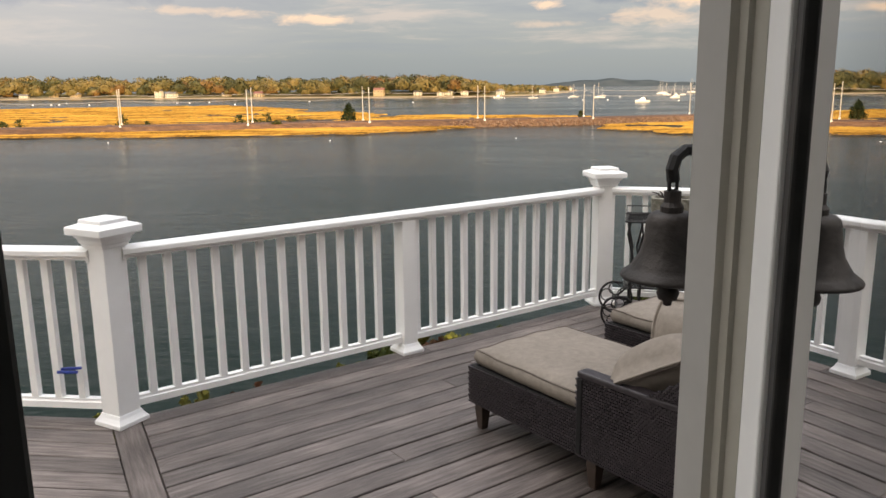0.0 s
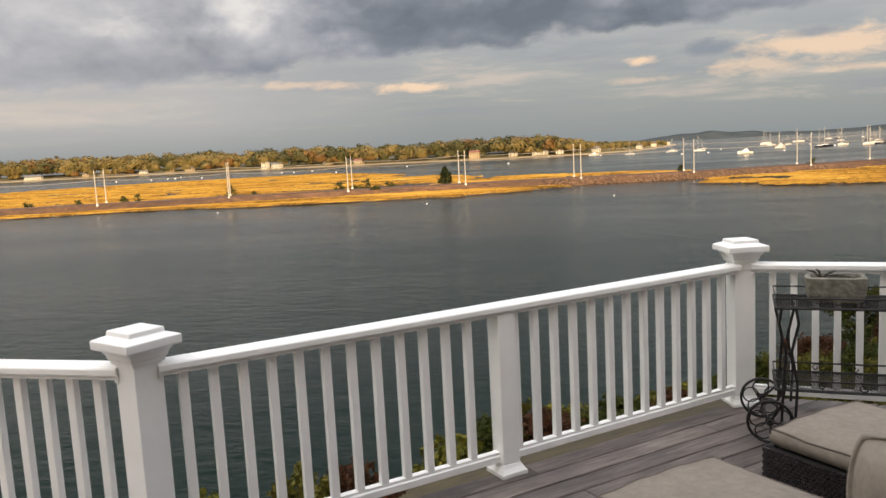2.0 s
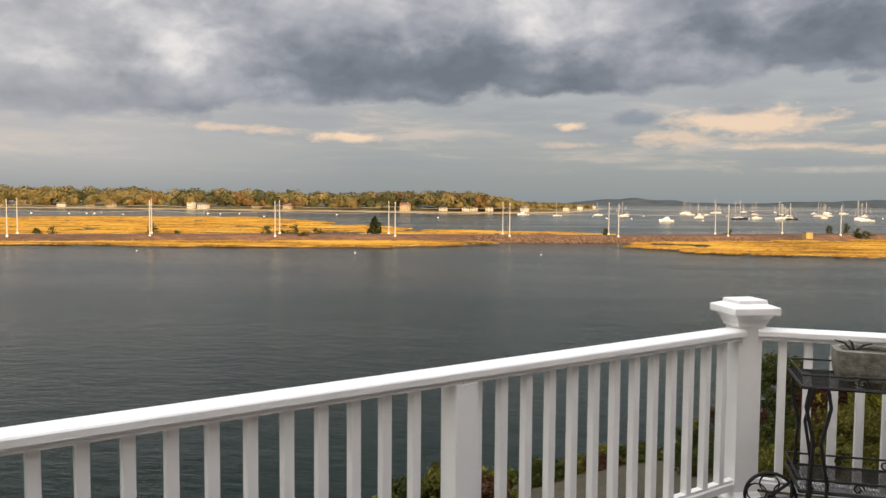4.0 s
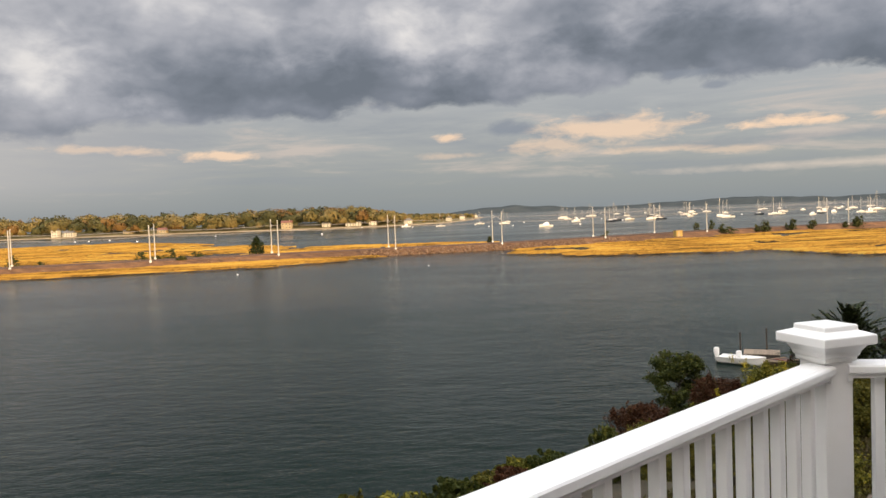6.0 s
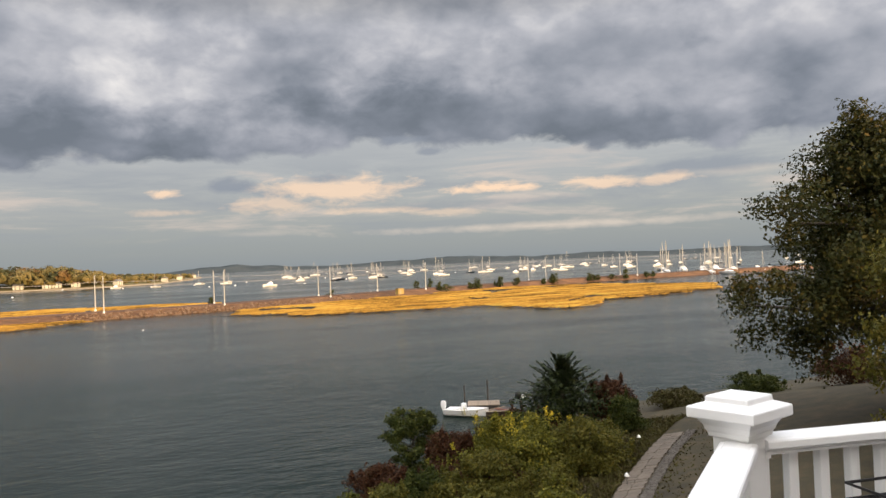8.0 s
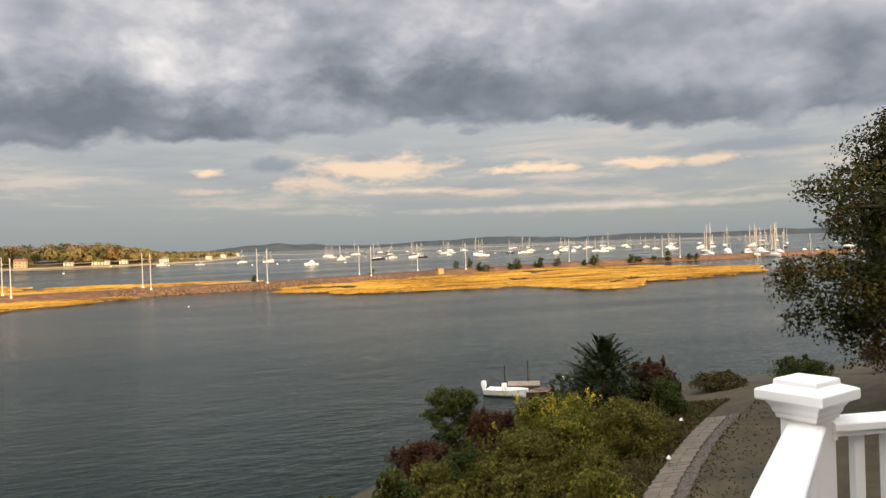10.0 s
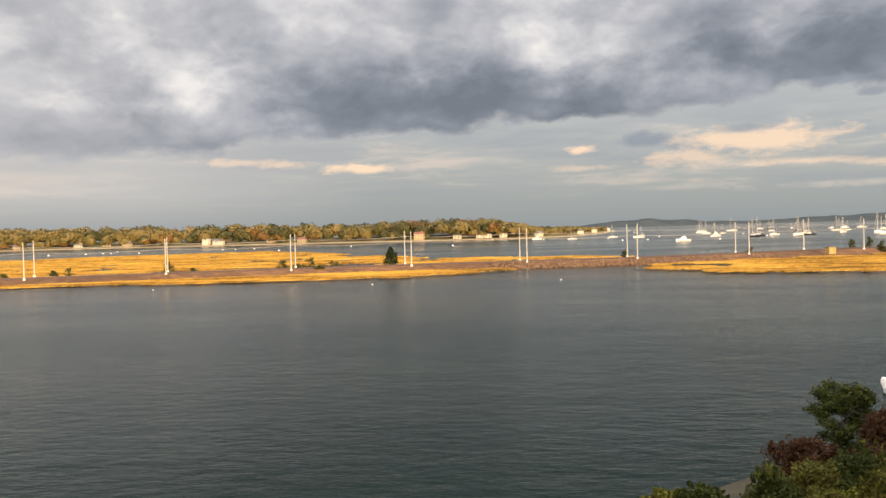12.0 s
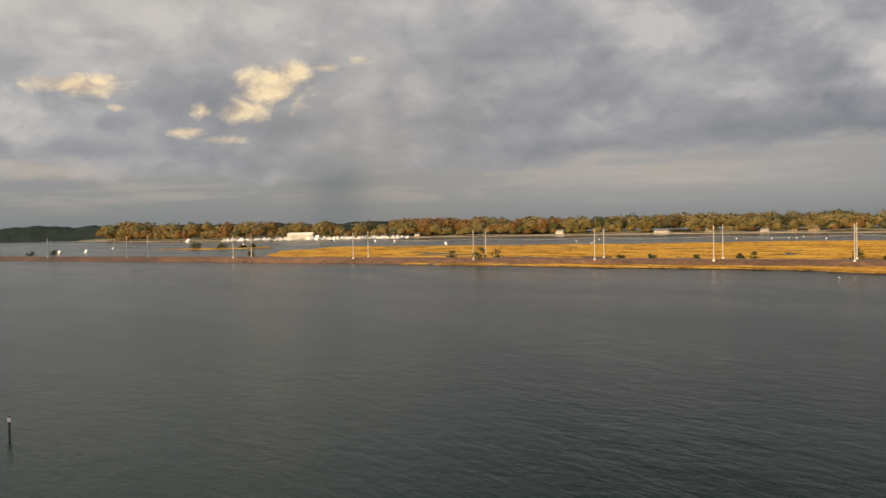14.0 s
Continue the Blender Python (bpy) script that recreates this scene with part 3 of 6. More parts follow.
# ---- water, land ----
def quads(name, V, mat, parent=None):
    me = bpy.data.meshes.new(name)
    V = np.asarray(V, dtype=np.float32)
    k = len(V) // 4
    me.vertices.add(4 * k)
    me.vertices.foreach_set("co", V.ravel())
    me.loops.add(4 * k)
    me.loops.foreach_set("vertex_index", np.arange(4 * k, dtype=np.int32))
    me.polygons.add(k)
    me.polygons.foreach_set("loop_start", np.arange(0, 4 * k, 4, dtype=np.int32))
    me.update(calc_edges=True)
    me.materials.append(mat)
    ob = new(name, me)
    if parent is not None:
        ob.parent = parent
    return ob


def grid(x0, x1, y0, y1, nx, ny, fz):
    g = Geo()
    xs, ys = np.linspace(x0, x1, nx), np.linspace(y0, y1, ny)
    g.v = [(x, y, fz(x, y)) for y in ys for x in xs]
    g.f = [(j * nx + i, j * nx + i + 1, (j + 1) * nx + i + 1, (j + 1) * nx + i) for j in range(ny - 1) for i in range(nx - 1)]
    return g


tagged(link("water", grid(-4900, 4900, -300, 4900, 8, 6, lambda x, y: WL), WATER), "calm dark grey-green harbour water with faint ripples", "water", kind="structure")

SHORE = [Vector(p) for p in ((-90, -26), (-34, 2), (-17, 16), (-8, 27), (2, 36), (10, 43), (18, 51), (28, 57), (42, 57), (64, 58), (110, 70))]


def shore_distance(x, y):
    """Metres inland from the near shore, below zero over the water."""
    p, best, sign = Vector((x, y)), 1e9, 1
    for a, b in zip(SHORE, SHORE[1:]):
        d = b - a
        t = max(0, min(1, (p - a).dot(d) / d.length_squared))
        c = (p - a - d * t)
        if c.length < best:
            best, sign = c.length, 1 if d.x * (p.y - a.y) - d.y * (p.x - a.x) < 0 else -1
    return best * sign


def ground_z(x, y):
    d = shore_distance(x, y)
    t = max(0, min(1, (x - 3) / 10))
    k = 0.40 + (0.195 - 0.40) * t * t * (3 - 2 * t)
    z = WL - 0.15 + (k * d if d > 0 else 0.3 * d)
    z = min(z, -0.22 - 0.02 * max(0, -z))
    return max(z, WL - 3) + 0.10 * noise.noise((x * 0.35, y * 0.35, 0)) + 0.04 * noise.noise((x * 1.3, y * 1.3, 3))


tagged(link("ground", grid(-90, 110, -70, 72, 150, 110, ground_z), GRASS_GROUND, smooth=True), "sloping bank of rough grass and brown leaf litter", "ground", kind="structure")

TRACK = [Vector(p) for p in ((-640, -22), (-470, 66), (-337, 125), (-250, 159), (-167, 192), (-100, 214), (-39, 232), (29, 248), (66, 263), (109, 284), (168, 302), (240, 312), (330, 318))]


def along(s):
    """A place on the railway's middle line and its way, s metres from the bend at the inlet."""
    lens = [(b - a).length for a, b in zip(TRACK, TRACK[1:])]
    s += sum(lens[:7])
    for (a, b), l in zip(zip(TRACK, TRACK[1:]), lens):
        if s <= l or b is TRACK[-1]:
            w = (b - a).normalized()
            return a + w * s, w
        s -= l


def causeway():
    root = thing("causeway", (0, 0, 0), "long low railway causeway of rusty ballast across the water", "causeway", kind="structure")
    prof = [(-9.0, WL - 0.4), (-7.6, WL + 0.3), (-5.6, WL + 1.3), (-4.8, WL + 1.75), (4.6, WL + 1.75), (7.5, WL + 0.2), (8.5, WL - 0.4)]
    g = Geo()
    ss = np.arange(-700, 330, 2.5)
    rows = []
    for s in ss:
        p, w = along(float(s))
        q = Vector((-w.y, w.x))
        row = []
        for o, z in prof:
            j = 0.35 * noise.noise((s * 0.22, o * 0.5, 5)) + 0.25 * noise.noise((s * 0.9, o, 7))
            row.append((*(p + q * (o + j * 1.4)), z + j * 0.35))
        rows.append(row)
    n = len(prof)
    g.add([p for r in rows for p in r], [(i * n + j, (i + 1) * n + j, (i + 1) * n + j + 1, i * n + j + 1)[::-1] for i in range(len(rows) - 1) for j in range(n - 1)])
    link("embankment", g, BALLAST, root)
    for o in (-3.1, -1.6, 1.6, 3.1):
        t = Geo()
        pts = []
        for s in np.arange(-690, 320, 10.0):
            p, w = along(float(s))
            pts.append((*(p + Vector((-w.y, w.x)) * o), WL + 1.86))
        t.tube(pts, 0.09, 4)
        link("rail", t, RAIL_STEEL, root)
    # riprap where the inlet meets the bank
    rk = Geo()
    rng = random.Random(4)
    for _ in range(620):
        s = rng.uniform(-46, 40) if rng.random() < 0.8 else rng.uniform(-380, 60)
        p, w = along(s)
        o = rng.uniform(-9.0, -4.9)
        c = p + Vector((-w.y, w.x)) * o
        z = WL + 0.1 + (o + 8.5) * 0.42
        r = rng.uniform(0.2, 0.6)
        ring = []
        for zz, k in ((-0.7, 0.6), (0.1, 1.0), (0.6, 0.6)):
            ring.append([(c.x + r * k * rng.uniform(0.7, 1.2) * math.cos(a), c.y + r * k * rng.uniform(0.7, 1.2) * math.sin(a), z + zz * r) for a in (0, 1.2, 2.5, 3.8, 5.1)])
        rk.rings(ring)
    tagged(link("riprap", rk, ROCK), "grey-brown boulders along the causeway's edge", "rocks", kind="stuff")


causeway()


def inside(x, y, poly):
    c = False
    for (ax, ay), (bx, by) in zip(poly, poly[1:] + poly[:1]):
        if (ay > y) != (by > y) and x < (bx - ax) * (y - ay) / (by - ay) + ax:
            c = not c
    return c


def edge_distance(x, y, poly):
    P = np.array(poly)
    Q = np.roll(P, -1, 0)
    d = Q - P
    t = np.clip(((x - P[:, 0]) * d[:, 0] + (y - P[:, 1]) * d[:, 1]) / (d ** 2).sum(1), 0, 1)
    return float(np.hypot(P[:, 0] + t * d[:, 0] - x, P[:, 1] + t * d[:, 1] - y).min())


def marsh(name, poly, step, label, channels=0.5, top=0.42, tufts=22000):
    """A low bank of grass, cut by creeks, that ends in a ragged dark edge."""
    xs = [p[0] for p in poly]
    ys = [p[1] for p in poly]
    x0, y0 = min(xs) - 6, min(ys) - 6
    nx, ny = int((max(xs) + 6 - x0) / step), int((max(ys) + 6 - y0) / step)
    g = Geo()
    for j in range(ny):
        for i in range(nx):
            x, y = x0 + i * step, y0 + j * step
            e = edge_distance(x, y, poly) * (1 if inside(x, y, poly) else -1)
            e += 5.0 * noise.noise((x * 0.05, y * 0.09, 1)) + 2.0 * noise.noise((x * 0.2, y * 0.3, 4))
            ch = abs(noise.noise((x * 0.010, y * 0.028, 9)) + 0.35 * noise.noise((x * 0.03, y * 0.07, 2)))
            z = top * max(-1.5, min(1.0, e / (step * 0.6)))
            if ch < 0.05 * channels * 2:
                z = min(z, -0.5 + ch * 6)
            z += 0.10 * noise.noise((x * 0.12, y * 0.25, 6)) + 0.07 * noise.noise((x * 0.5, y * 0.5, 8))
            g.v.append((x, y, WL + z))
    g.f = [(j * nx + i, j * nx + i + 1, (j + 1) * nx + i + 1, (j + 1) * nx + i) for j in range(ny - 1) for i in range(nx - 1)
           if max(g.v[k][2] for k in (j * nx + i, j * nx + i + 1, (j + 1) * nx + i + 1, (j + 1) * nx + i)) > WL - 0.3]
    bank = Geo()
    bank.v = g.v
    bank.f = [f for f in g.f if min(g.v[k][2] for k in f) < WL + 0.12]
    low = set(bank.f)
    g.f = [f for f in g.f if f not in low]
    ob = link(name, g, MARSH)
    link("mud_bank", bank, MUD, ob)
    tagged(ob, label, "marsh", kind="structure")
    # upright tufts in low rows that roughen the surface
    rng = np.random.default_rng(len(poly))
    ok = np.array([p for p in g.v if p[2] > WL + 0.34])
    k = tufts
    c = ok[rng.integers(0, len(ok), k)] + np.concatenate([rng.uniform(-step / 2, step / 2, (k, 2)), np.zeros((k, 1))], 1)
    a = radians(SUN_YAW) + rng.normal(size=k) * 0.3
    w = rng.uniform(0.6, 2.2, k)
    d = np.stack([np.cos(a) * w, np.sin(a) * w, np.zeros(k)], 1)
    up = np.stack([rng.normal(size=k) * 0.05, rng.uniform(0.05, 0.2, k), rng.uniform(0.10, 0.26, k)], 1)
    dn = np.array((0, 0, 0.15))
    V = np.stack([c - d - dn, c + d - dn, c + d * rng.uniform(0.5, 0.9, (k, 1)) + up, c - d * rng.uniform(0.5, 0.9, (k, 1)) + up * rng.uniform(0.6, 1.0, (k, 1))], 1).reshape(-1, 3)
    tagged(quads("marsh_grass", V, L_MARSH), "golden tufts of autumn marsh grass", "grass", kind="stuff")


marsh("marsh_behind", [(44, 262), (30, 300), (-45, 325), (-110, 420), (-185, 520), (-290, 470), (-352, 400), (-440, 345), (-540, 290), (-470, 212), (-330, 140), (-250, 168), (-167, 200), (-100, 222), (-39, 240)], 4.0,
      "wide golden salt marsh cut by narrow creeks", 0.75, tufts=80000)
marsh("marsh_fringe", [(-5, 219), (-21, 207), (-37, 196), (-52, 195), (-69, 187), (-100, 188), (-126, 184), (-165, 172), (-235, 150), (-168, 183), (-100, 206), (-39, 225), (-8, 231)], 2.0,
      "narrow golden grass fringe along the causeway", 0.0)
marsh("marsh_spit", [(22, 212), (37, 200), (54, 186), (69, 185), (82, 181), (88, 166), (92, 158), (114, 167), (113, 176), (127, 177), (144, 182), (176, 196), (188, 224), (178, 260), (146, 287), (105, 272), (65, 250), (40, 240), (30, 226)], 2.4,
      "golden marsh spit reaching into the inlet", 0.7, tufts=46000)

marsh("marsh_islet", [(-628, 178), (-650, 215), (-622, 268), (-575, 248), (-590, 200)], 4.0, "low grassy islet in the harbour", 0.0, tufts=3000)

COAST = [Vector(p) for p in ((-2300, 430), (-1600, 400), (-1290, 480), (-1120, 650), (-1016, 747), (-764, 864), (-560, 905), (-330, 860), (-140, 830), (-20, 815), (40, 900), (85, 1120), (125, 1400), (150, 1640))]


def coast_at(t):
    lens = [(b - a).length for a, b in zip(COAST, COAST[1:])]
    s = t * sum(lens)
    for (a, b), l in zip(zip(COAST, COAST[1:]), lens):
        if s <= l or b is COAST[-1]:
            w = (b - a) / l
            return a + w * s, w
        s -= l


def far_shore():
    g = Geo()
    prof = [(-4, -0.5), (1.2, 0.4), (3.2, 1.1), (40, 4.0), (90, 6.0), (170, 5.0), (190, -0.5)]
    rows = []
    for i in range(240):
        p, w = coast_at(i / 239)
        q = Vector((-w.y, w.x))
        k = min(1.0, (239 - i) / 45 + 0.12)
        rows.append([(*(p + q * o * (k if o > 0 else 1) + q * 7 * noise.noise((i * 0.15, 0, 0))), WL + z * (k if o > 20 else 1)) for o, z in prof])
    n = len(prof)
    sand, land = Geo(), Geo()
    for i in range(239):
        for j in range(n - 1):
            (sand if j < 2 else land).add([rows[i][j], rows[i + 1][j], rows[i + 1][j + 1], rows[i][j + 1]], [(0, 1, 2, 3)])
    tagged(link("far_beach", sand, SAND), "pale sandy beach along the far shore", "beach", kind="structure")
    tagged(link("far_shore", land, FARLAND), "low brown land behind the far beach", "ground", kind="structure")
    # woods
    rng = np.random.default_rng(5)
    for bank, (t0, t1, n_trees) in enumerate(((0.10, 0.44, 560), (0.40, 0.86, 860), (0.84, 1.0, 60))):
        V = {L_FAR: [], L_FAR_DARK: [], L_FAR_RUST: []}
        for _ in range(n_trees):
            t = rng.uniform(t0, t1)
            p, w = coast_at(t)
            q = Vector((-w.y, w.x))
            k = min(1.0, (1 - t) * 239 / 45 + 0.12)
            o = (10 + 92 * rng.random() ** 1.3) * k
            c = p + q * o
            yaw = math.degrees(math.atan2(-c.x, c.y))
            if o < 24 and any(abs(yaw - row[0]) < row[2] * 0.018 for row in HOUSES):
                continue
            if yaw > 58 and (o > 45 or rng.random() < 0.35):
                continue
            low = max(0.40, min(1.0, 0.40 + (yaw - 0.2) / 6.0))
            hgt = rng.uniform(10, 19.5) * (0.75 + 0.25 * k) * (1.15 if bank == 0 else 1.08) * low
            if o < 22 * k and rng.random() < 0.6:
                hgt *= 0.55
            far = max(1.0, c.length / 950)
            hgt *= far if low > 0.9 else 1.0
            r = hgt * rng.uniform(0.42, 0.78)
            dark = rng.random() < (0.45 if 3 < yaw < 25 else 0.2)
            mat = L_FAR_RUST if rng.random() < (0.30 if yaw > 45 else 0.10) else L_FAR_DARK if dark else L_FAR
            V[mat].append(crown_leaves(rng, c, WL + 1.5 + o * 0.045, hgt, r, far))
        for mat, label in ((L_FAR, "belt of olive-green trees along the far shore"), (L_FAR_DARK, "dark green trees along the far shore"), (L_FAR_RUST, "rust and orange autumn trees along the far shore")):
            tagged(quads("far_woods", np.concatenate(V[mat]), mat), label, "woods", kind="stuff")


def crown_leaves(rng, c, z0, hgt, r, far, m=420):
    """Corner points of the leaf clumps of one tree of the far woods."""
    d = rng.normal(size=(m, 3))
    d /= np.linalg.norm(d, axis=1)[:, None]
    d[:, 2] = np.abs(d[:, 2]) * 1.3 - 0.5
    lump = 1 + 0.20 * np.sin(d[:, 0] * 5 + rng.uniform(0, 6)) * np.sin(d[:, 2] * 6 + rng.uniform(0, 6)) + 0.12 * np.sin(d[:, 1] * 9 + rng.uniform(0, 6))
    ctr = np.array((c.x, c.y, z0 + hgt * 0.55)) + d * lump[:, None] * np.array((r, r, hgt * 0.48)) * rng.uniform(0.72, 1.0, (m, 1))
    a = np.cross(d + rng.normal(size=(m, 3)) * 0.15, rng.normal(size=(m, 3)))
    a /= np.linalg.norm(a, axis=1)[:, None]
    b = np.cross(d + rng.normal(size=(m, 3)) * 0.25, a)
    b /= np.linalg.norm(b, axis=1)[:, None]
    s = rng.uniform(0.5, 1.1, (m, 1)) * far
    return np.stack([ctr - a * s - b * s * 0.6, ctr + a * s - b * s * 0.8, ctr + a * s * 0.8 + b * s, ctr - a * s * 0.7 + b * s * 0.8], 1).reshape(-1, 3)


# yaw, way back from the beach, width, depth, height
HOUSES = [(24.2, 9, 9, 8, 9.5, CREAM, GREYROOF, "tall white wing of a waterfront house"), (23.2, 9, 15, 8, 5.5, CREAM, GREYROOF, "long white waterfront house among the trees"),
          (32.2, 12, 12, 7, 4, CREAM, GREYROOF, "white cottage with a gabled roof on the far shore"), (30.9, 14, 10, 8, 6, TANWALL, GREYROOF, "tan gabled house on the far shore"),
          (29.6, 12, 13, 8, 5.5, TANWALL, GREYROOF, "broad tan house on the far shore"), (19.7, 16, 11, 8, 5, TANWALL, GREYROOF, "tan cottage below the trees"),
          (17.6, 12, 12, 8, 5, TANWALL, REDROOF, "tan cottage with a reddish roof below the trees"), (9.1, 8, 13, 8, 8.5, TANWALL, REDROOF, "tall tan house with a reddish roof on the far shore"),
          (6.5, 12, 10, 7, 5, CREAM, GREYROOF, "white cottage at the beach"), (4.6, 12, 9, 7, 5, CREAM, GREYROOF, "white cottage at the beach")]
HOUSES += [(4.0, 14, 9, 7, 5.5, CREAM, GREYROOF, "white gabled cottage at the beach"), (2.7, 14, 9, 7, 6, CREAM, REDROOF, "pale beach house with a reddish roof"), (-0.5, 10, 10, 7, 5, CREAM, GREYROOF, "white house near the point"),
           (-3.3, 8, 13, 8, 5, CREAM, GREYROOF, "white house near the point"), (-4.2, 8, 11, 8, 6, CREAM, GREYROOF, "white house near the point"), (-5.0, 6, 14, 8, 6, CREAM, GREYROOF, "white house at the tip of the point"),
           (39.0, 9, 26, 8, 4, CREAM, GREYROOF, "long low white house on the far shore"), (46.0, 12, 15, 8, 7, CREAM, GREYROOF, "pale gabled house on the far shore"), (56.3, 12, 10, 8, 5, CREAM, GREYROOF, "small white cottage on the far shore"),
           (36.0, 14, 11, 8, 5, TANWALL, GREYROOF, "tan cottage on the far shore"), (64.6, 6, 54, 16, 8, CREAM, CREAM, "long white marina building with a pale roof")]
far_shore()


def far_hill(yaw0, yaw1, dist, top, seed, label, mat, swell=0.55):
    g = Geo()
    rows = []
    for i in range(160):
        a = radians(yaw0 + (yaw1 - yaw0) * i / 159)
        hgt = top * (0.55 + swell * noise.noise((i * 0.045, seed, 0)) + 0.12 * noise.noise((i * 0.3, seed, 2)) + 0.05 * noise.noise((i * 1.1, seed, 2)))
        hgt *= min(1, i / 14, (159 - i) / 14) ** 0.5
        d = Vector((-math.sin(a), math.cos(a)))
        rows.append([(*(d * (dist + o)), z) for o, z in ((0, WL - 1), (10, WL + 2), (90, WL + max(hgt, 2) * 0.7), (200, WL + max(hgt, 2)), (420, WL - 1))])
    g.add([p for r in rows for p in r], [(i * 5 + j, (i + 1) * 5 + j, (i + 1) * 5 + j + 1, i * 5 + j + 1) for i in range(159) for j in range(4)])
    tagged(link("backdrop", g, mat), label, "hills", kind="structure")


far_hill(-2, -62, 3900, 44, 1.0, "wooded hills on the horizon, coloured blue-grey for haze", HAZE_HILL)
far_hill(99, 46, 2450, 78, 4.0, "dark wooded ridge beyond the harbour", FARWOOD, 0.05)


def headland():
    """The wooded near shore to the west, whose shade falls across the causeway."""
    rng = np.random.default_rng(15)
    line = [Vector(p) for p in ((-304, -6), (-400, -52), (-560, -128), (-680, -190))]
    g = Geo()
    rows = []
    for i in range(40):
        f = i / 39 * 2.999
        k = int(f)
        p = line[k].lerp(line[k + 1], f - k)
        w = (line[k + 1] - line[k]).normalized()
        q = Vector((-w.y, w.x)) * -1
        rows.append([(*(p + q * o), WL + z) for o, z in ((16, -0.5), (8, 1.0), (-30, 4.0), (-60, 3.0), (-70, -0.5))])
    g.add([p for r in rows for p in r], [(i * 5 + j, (i + 1) * 5 + j, (i + 1) * 5 + j + 1, i * 5 + j + 1) for i in range(39) for j in range(4)])
    tagged(link("headland", g, FARLAND), "low wooded headland of the near shore", "ground", kind="structure")
    V = []
    for _ in range(170):
        f = rng.random() * 2.999
        k = int(f)
        w = (line[k + 1] - line[k]).normalized()
        c = line[k].lerp(line[k + 1], f - k) + Vector((w.y, -w.x)) * -rng.uniform(0, 34)
        hgt = rng.uniform(20, 27)
        V.append(crown_leaves(rng, c, WL + 1.5, hgt, hgt * rng.uniform(0.4, 0.6), 1.4))
    tagged(quads("headland_woods", np.concatenate(V), L_FAR_DARK), "dark green trees on the near headland", "woods", kind="stuff")


headland()


# ---- railway masts, shrubs ----
def railway_mast(name_label):
    ob = thing("railway_mast", (0, 0, 0), name_label, "utility pole", "masts along the railway")
    link("pole", Geo().tube([(0, 0, 0.9), (0, 0, 5), (0, 0, 10.4)], 0.17, 8, 0.12), MAST, ob)
    link("footing", Geo().lathe([(0.32, -0.6), (0.36, 0.2), (0.30, 1.0), (0.18, 1.1)], n=10), CONCRETE, ob, "white concrete footing")
    arm = Geo().tube([(0, 0, 8.2), (0.0, 2.8, 8.6)], 0.07, 5)
    arm.tube([(0, 0, 9.4), (0, 2.8, 8.6)], 0.05, 5)
    link("bracket_arm", arm, MAST, ob)
    for z in (9.7, 10.2):
        ins = Geo().lathe([(0.04, z + 0.2), (0.12, z + 0.24), (0.12, z + 0.34), (0.04, z + 0.4)], (0.0, -0.1), 6)
        link("insulator", ins, CONCRETE, ob)
    return ob


MAST_NEAR = [-506, -444, -374, -308, -255, -211, -174, -138, -104, -69.5, -35.5, -2, 35.5, 81, 148, 202, 267]
MAST_FAR = [-442, -374, -309, -256, -212, -174.5, -139, -103, -70.5, -35.5, -1.5, 38, 66, 148, 201, 260]
first = None
tops = []
for far, row in ((0, MAST_NEAR), (1, MAST_FAR)):
    for s in row:
        p, w = along(s)
        q = Vector((-w.y, w.x))
        at = p + q * (5.3 if far else -5.0)
        m = pose(at.x, at.y, WL + (1.3 if far else 1.0), 0, 0, math.degrees(math.atan2(w.y, w.x)) + (180 if far else 0))
        if first is None:
            first = railway_mast("slender pale railway mast on a white footing")
            first.matrix_basis = m
        else:
            copy_thing(first, m)
        tops.append((far, (at.x, at.y, WL + 10.2)))
for far in (0, 1):
    for dz in (0.0, -1.6):
        pts = []
        row = [t for f, t in tops if f == far]
        for a, b in zip(row, row[1:]):
            for t in (0, 0.25, 0.5, 0.75):
                pts.append((a[0] + (b[0] - a[0]) * t, a[1] + (b[1] - a[1]) * t, a[2] + dz - 0.5 * (1 - (2 * t - 1) ** 2)))
        pts.append(row[-1])
        tagged(link("overhead_wire", Geo().tube(pts, 0.035, 4), WIRE), "thin overhead railway wire slung between the masts", "wire", "wires")


def leaf_cloud(rng, c, rad, count, size, shell=0.55, lump=0.25, flat=0.0):
    """Corner points of leaf quads in an uneven ellipsoid."""
    c, rad = np.array(c), np.array(rad)
    d = rng.normal(size=(count, 3))
    d /= np.linalg.norm(d, axis=1)[:, None]
    ph = rng.uniform(0, 6, 4)
    k = 1 + lump * (np.sin(d[:, 0] * 5 + ph[0]) * np.sin(d[:, 1] * 5 + ph[1]) + 0.6 * np.sin(d[:, 2] * 8 + ph[2]))
    r = (shell + (1 - shell) * rng.random(count) ** 0.6) * k
    ctr = c + d * r[:, None] * rad
    nrm = d + rng.normal(size=(count, 3)) * 0.8 + np.array((0, 0, flat))
    a = np.cross(nrm, rng.normal(size=(count, 3)))
    a /= np.linalg.norm(a, axis=1)[:, None]
    b = np.cross(nrm, a)
    b /= np.linalg.norm(b, axis=1)[:, None]
    s = size * rng.uniform(0.55, 1.3, (count, 1))
    return np.stack([ctr - a * s * 0.9, ctr - b * s * 0.5, ctr + a * s, ctr + b * s * 0.55], 1).reshape(-1, 3)


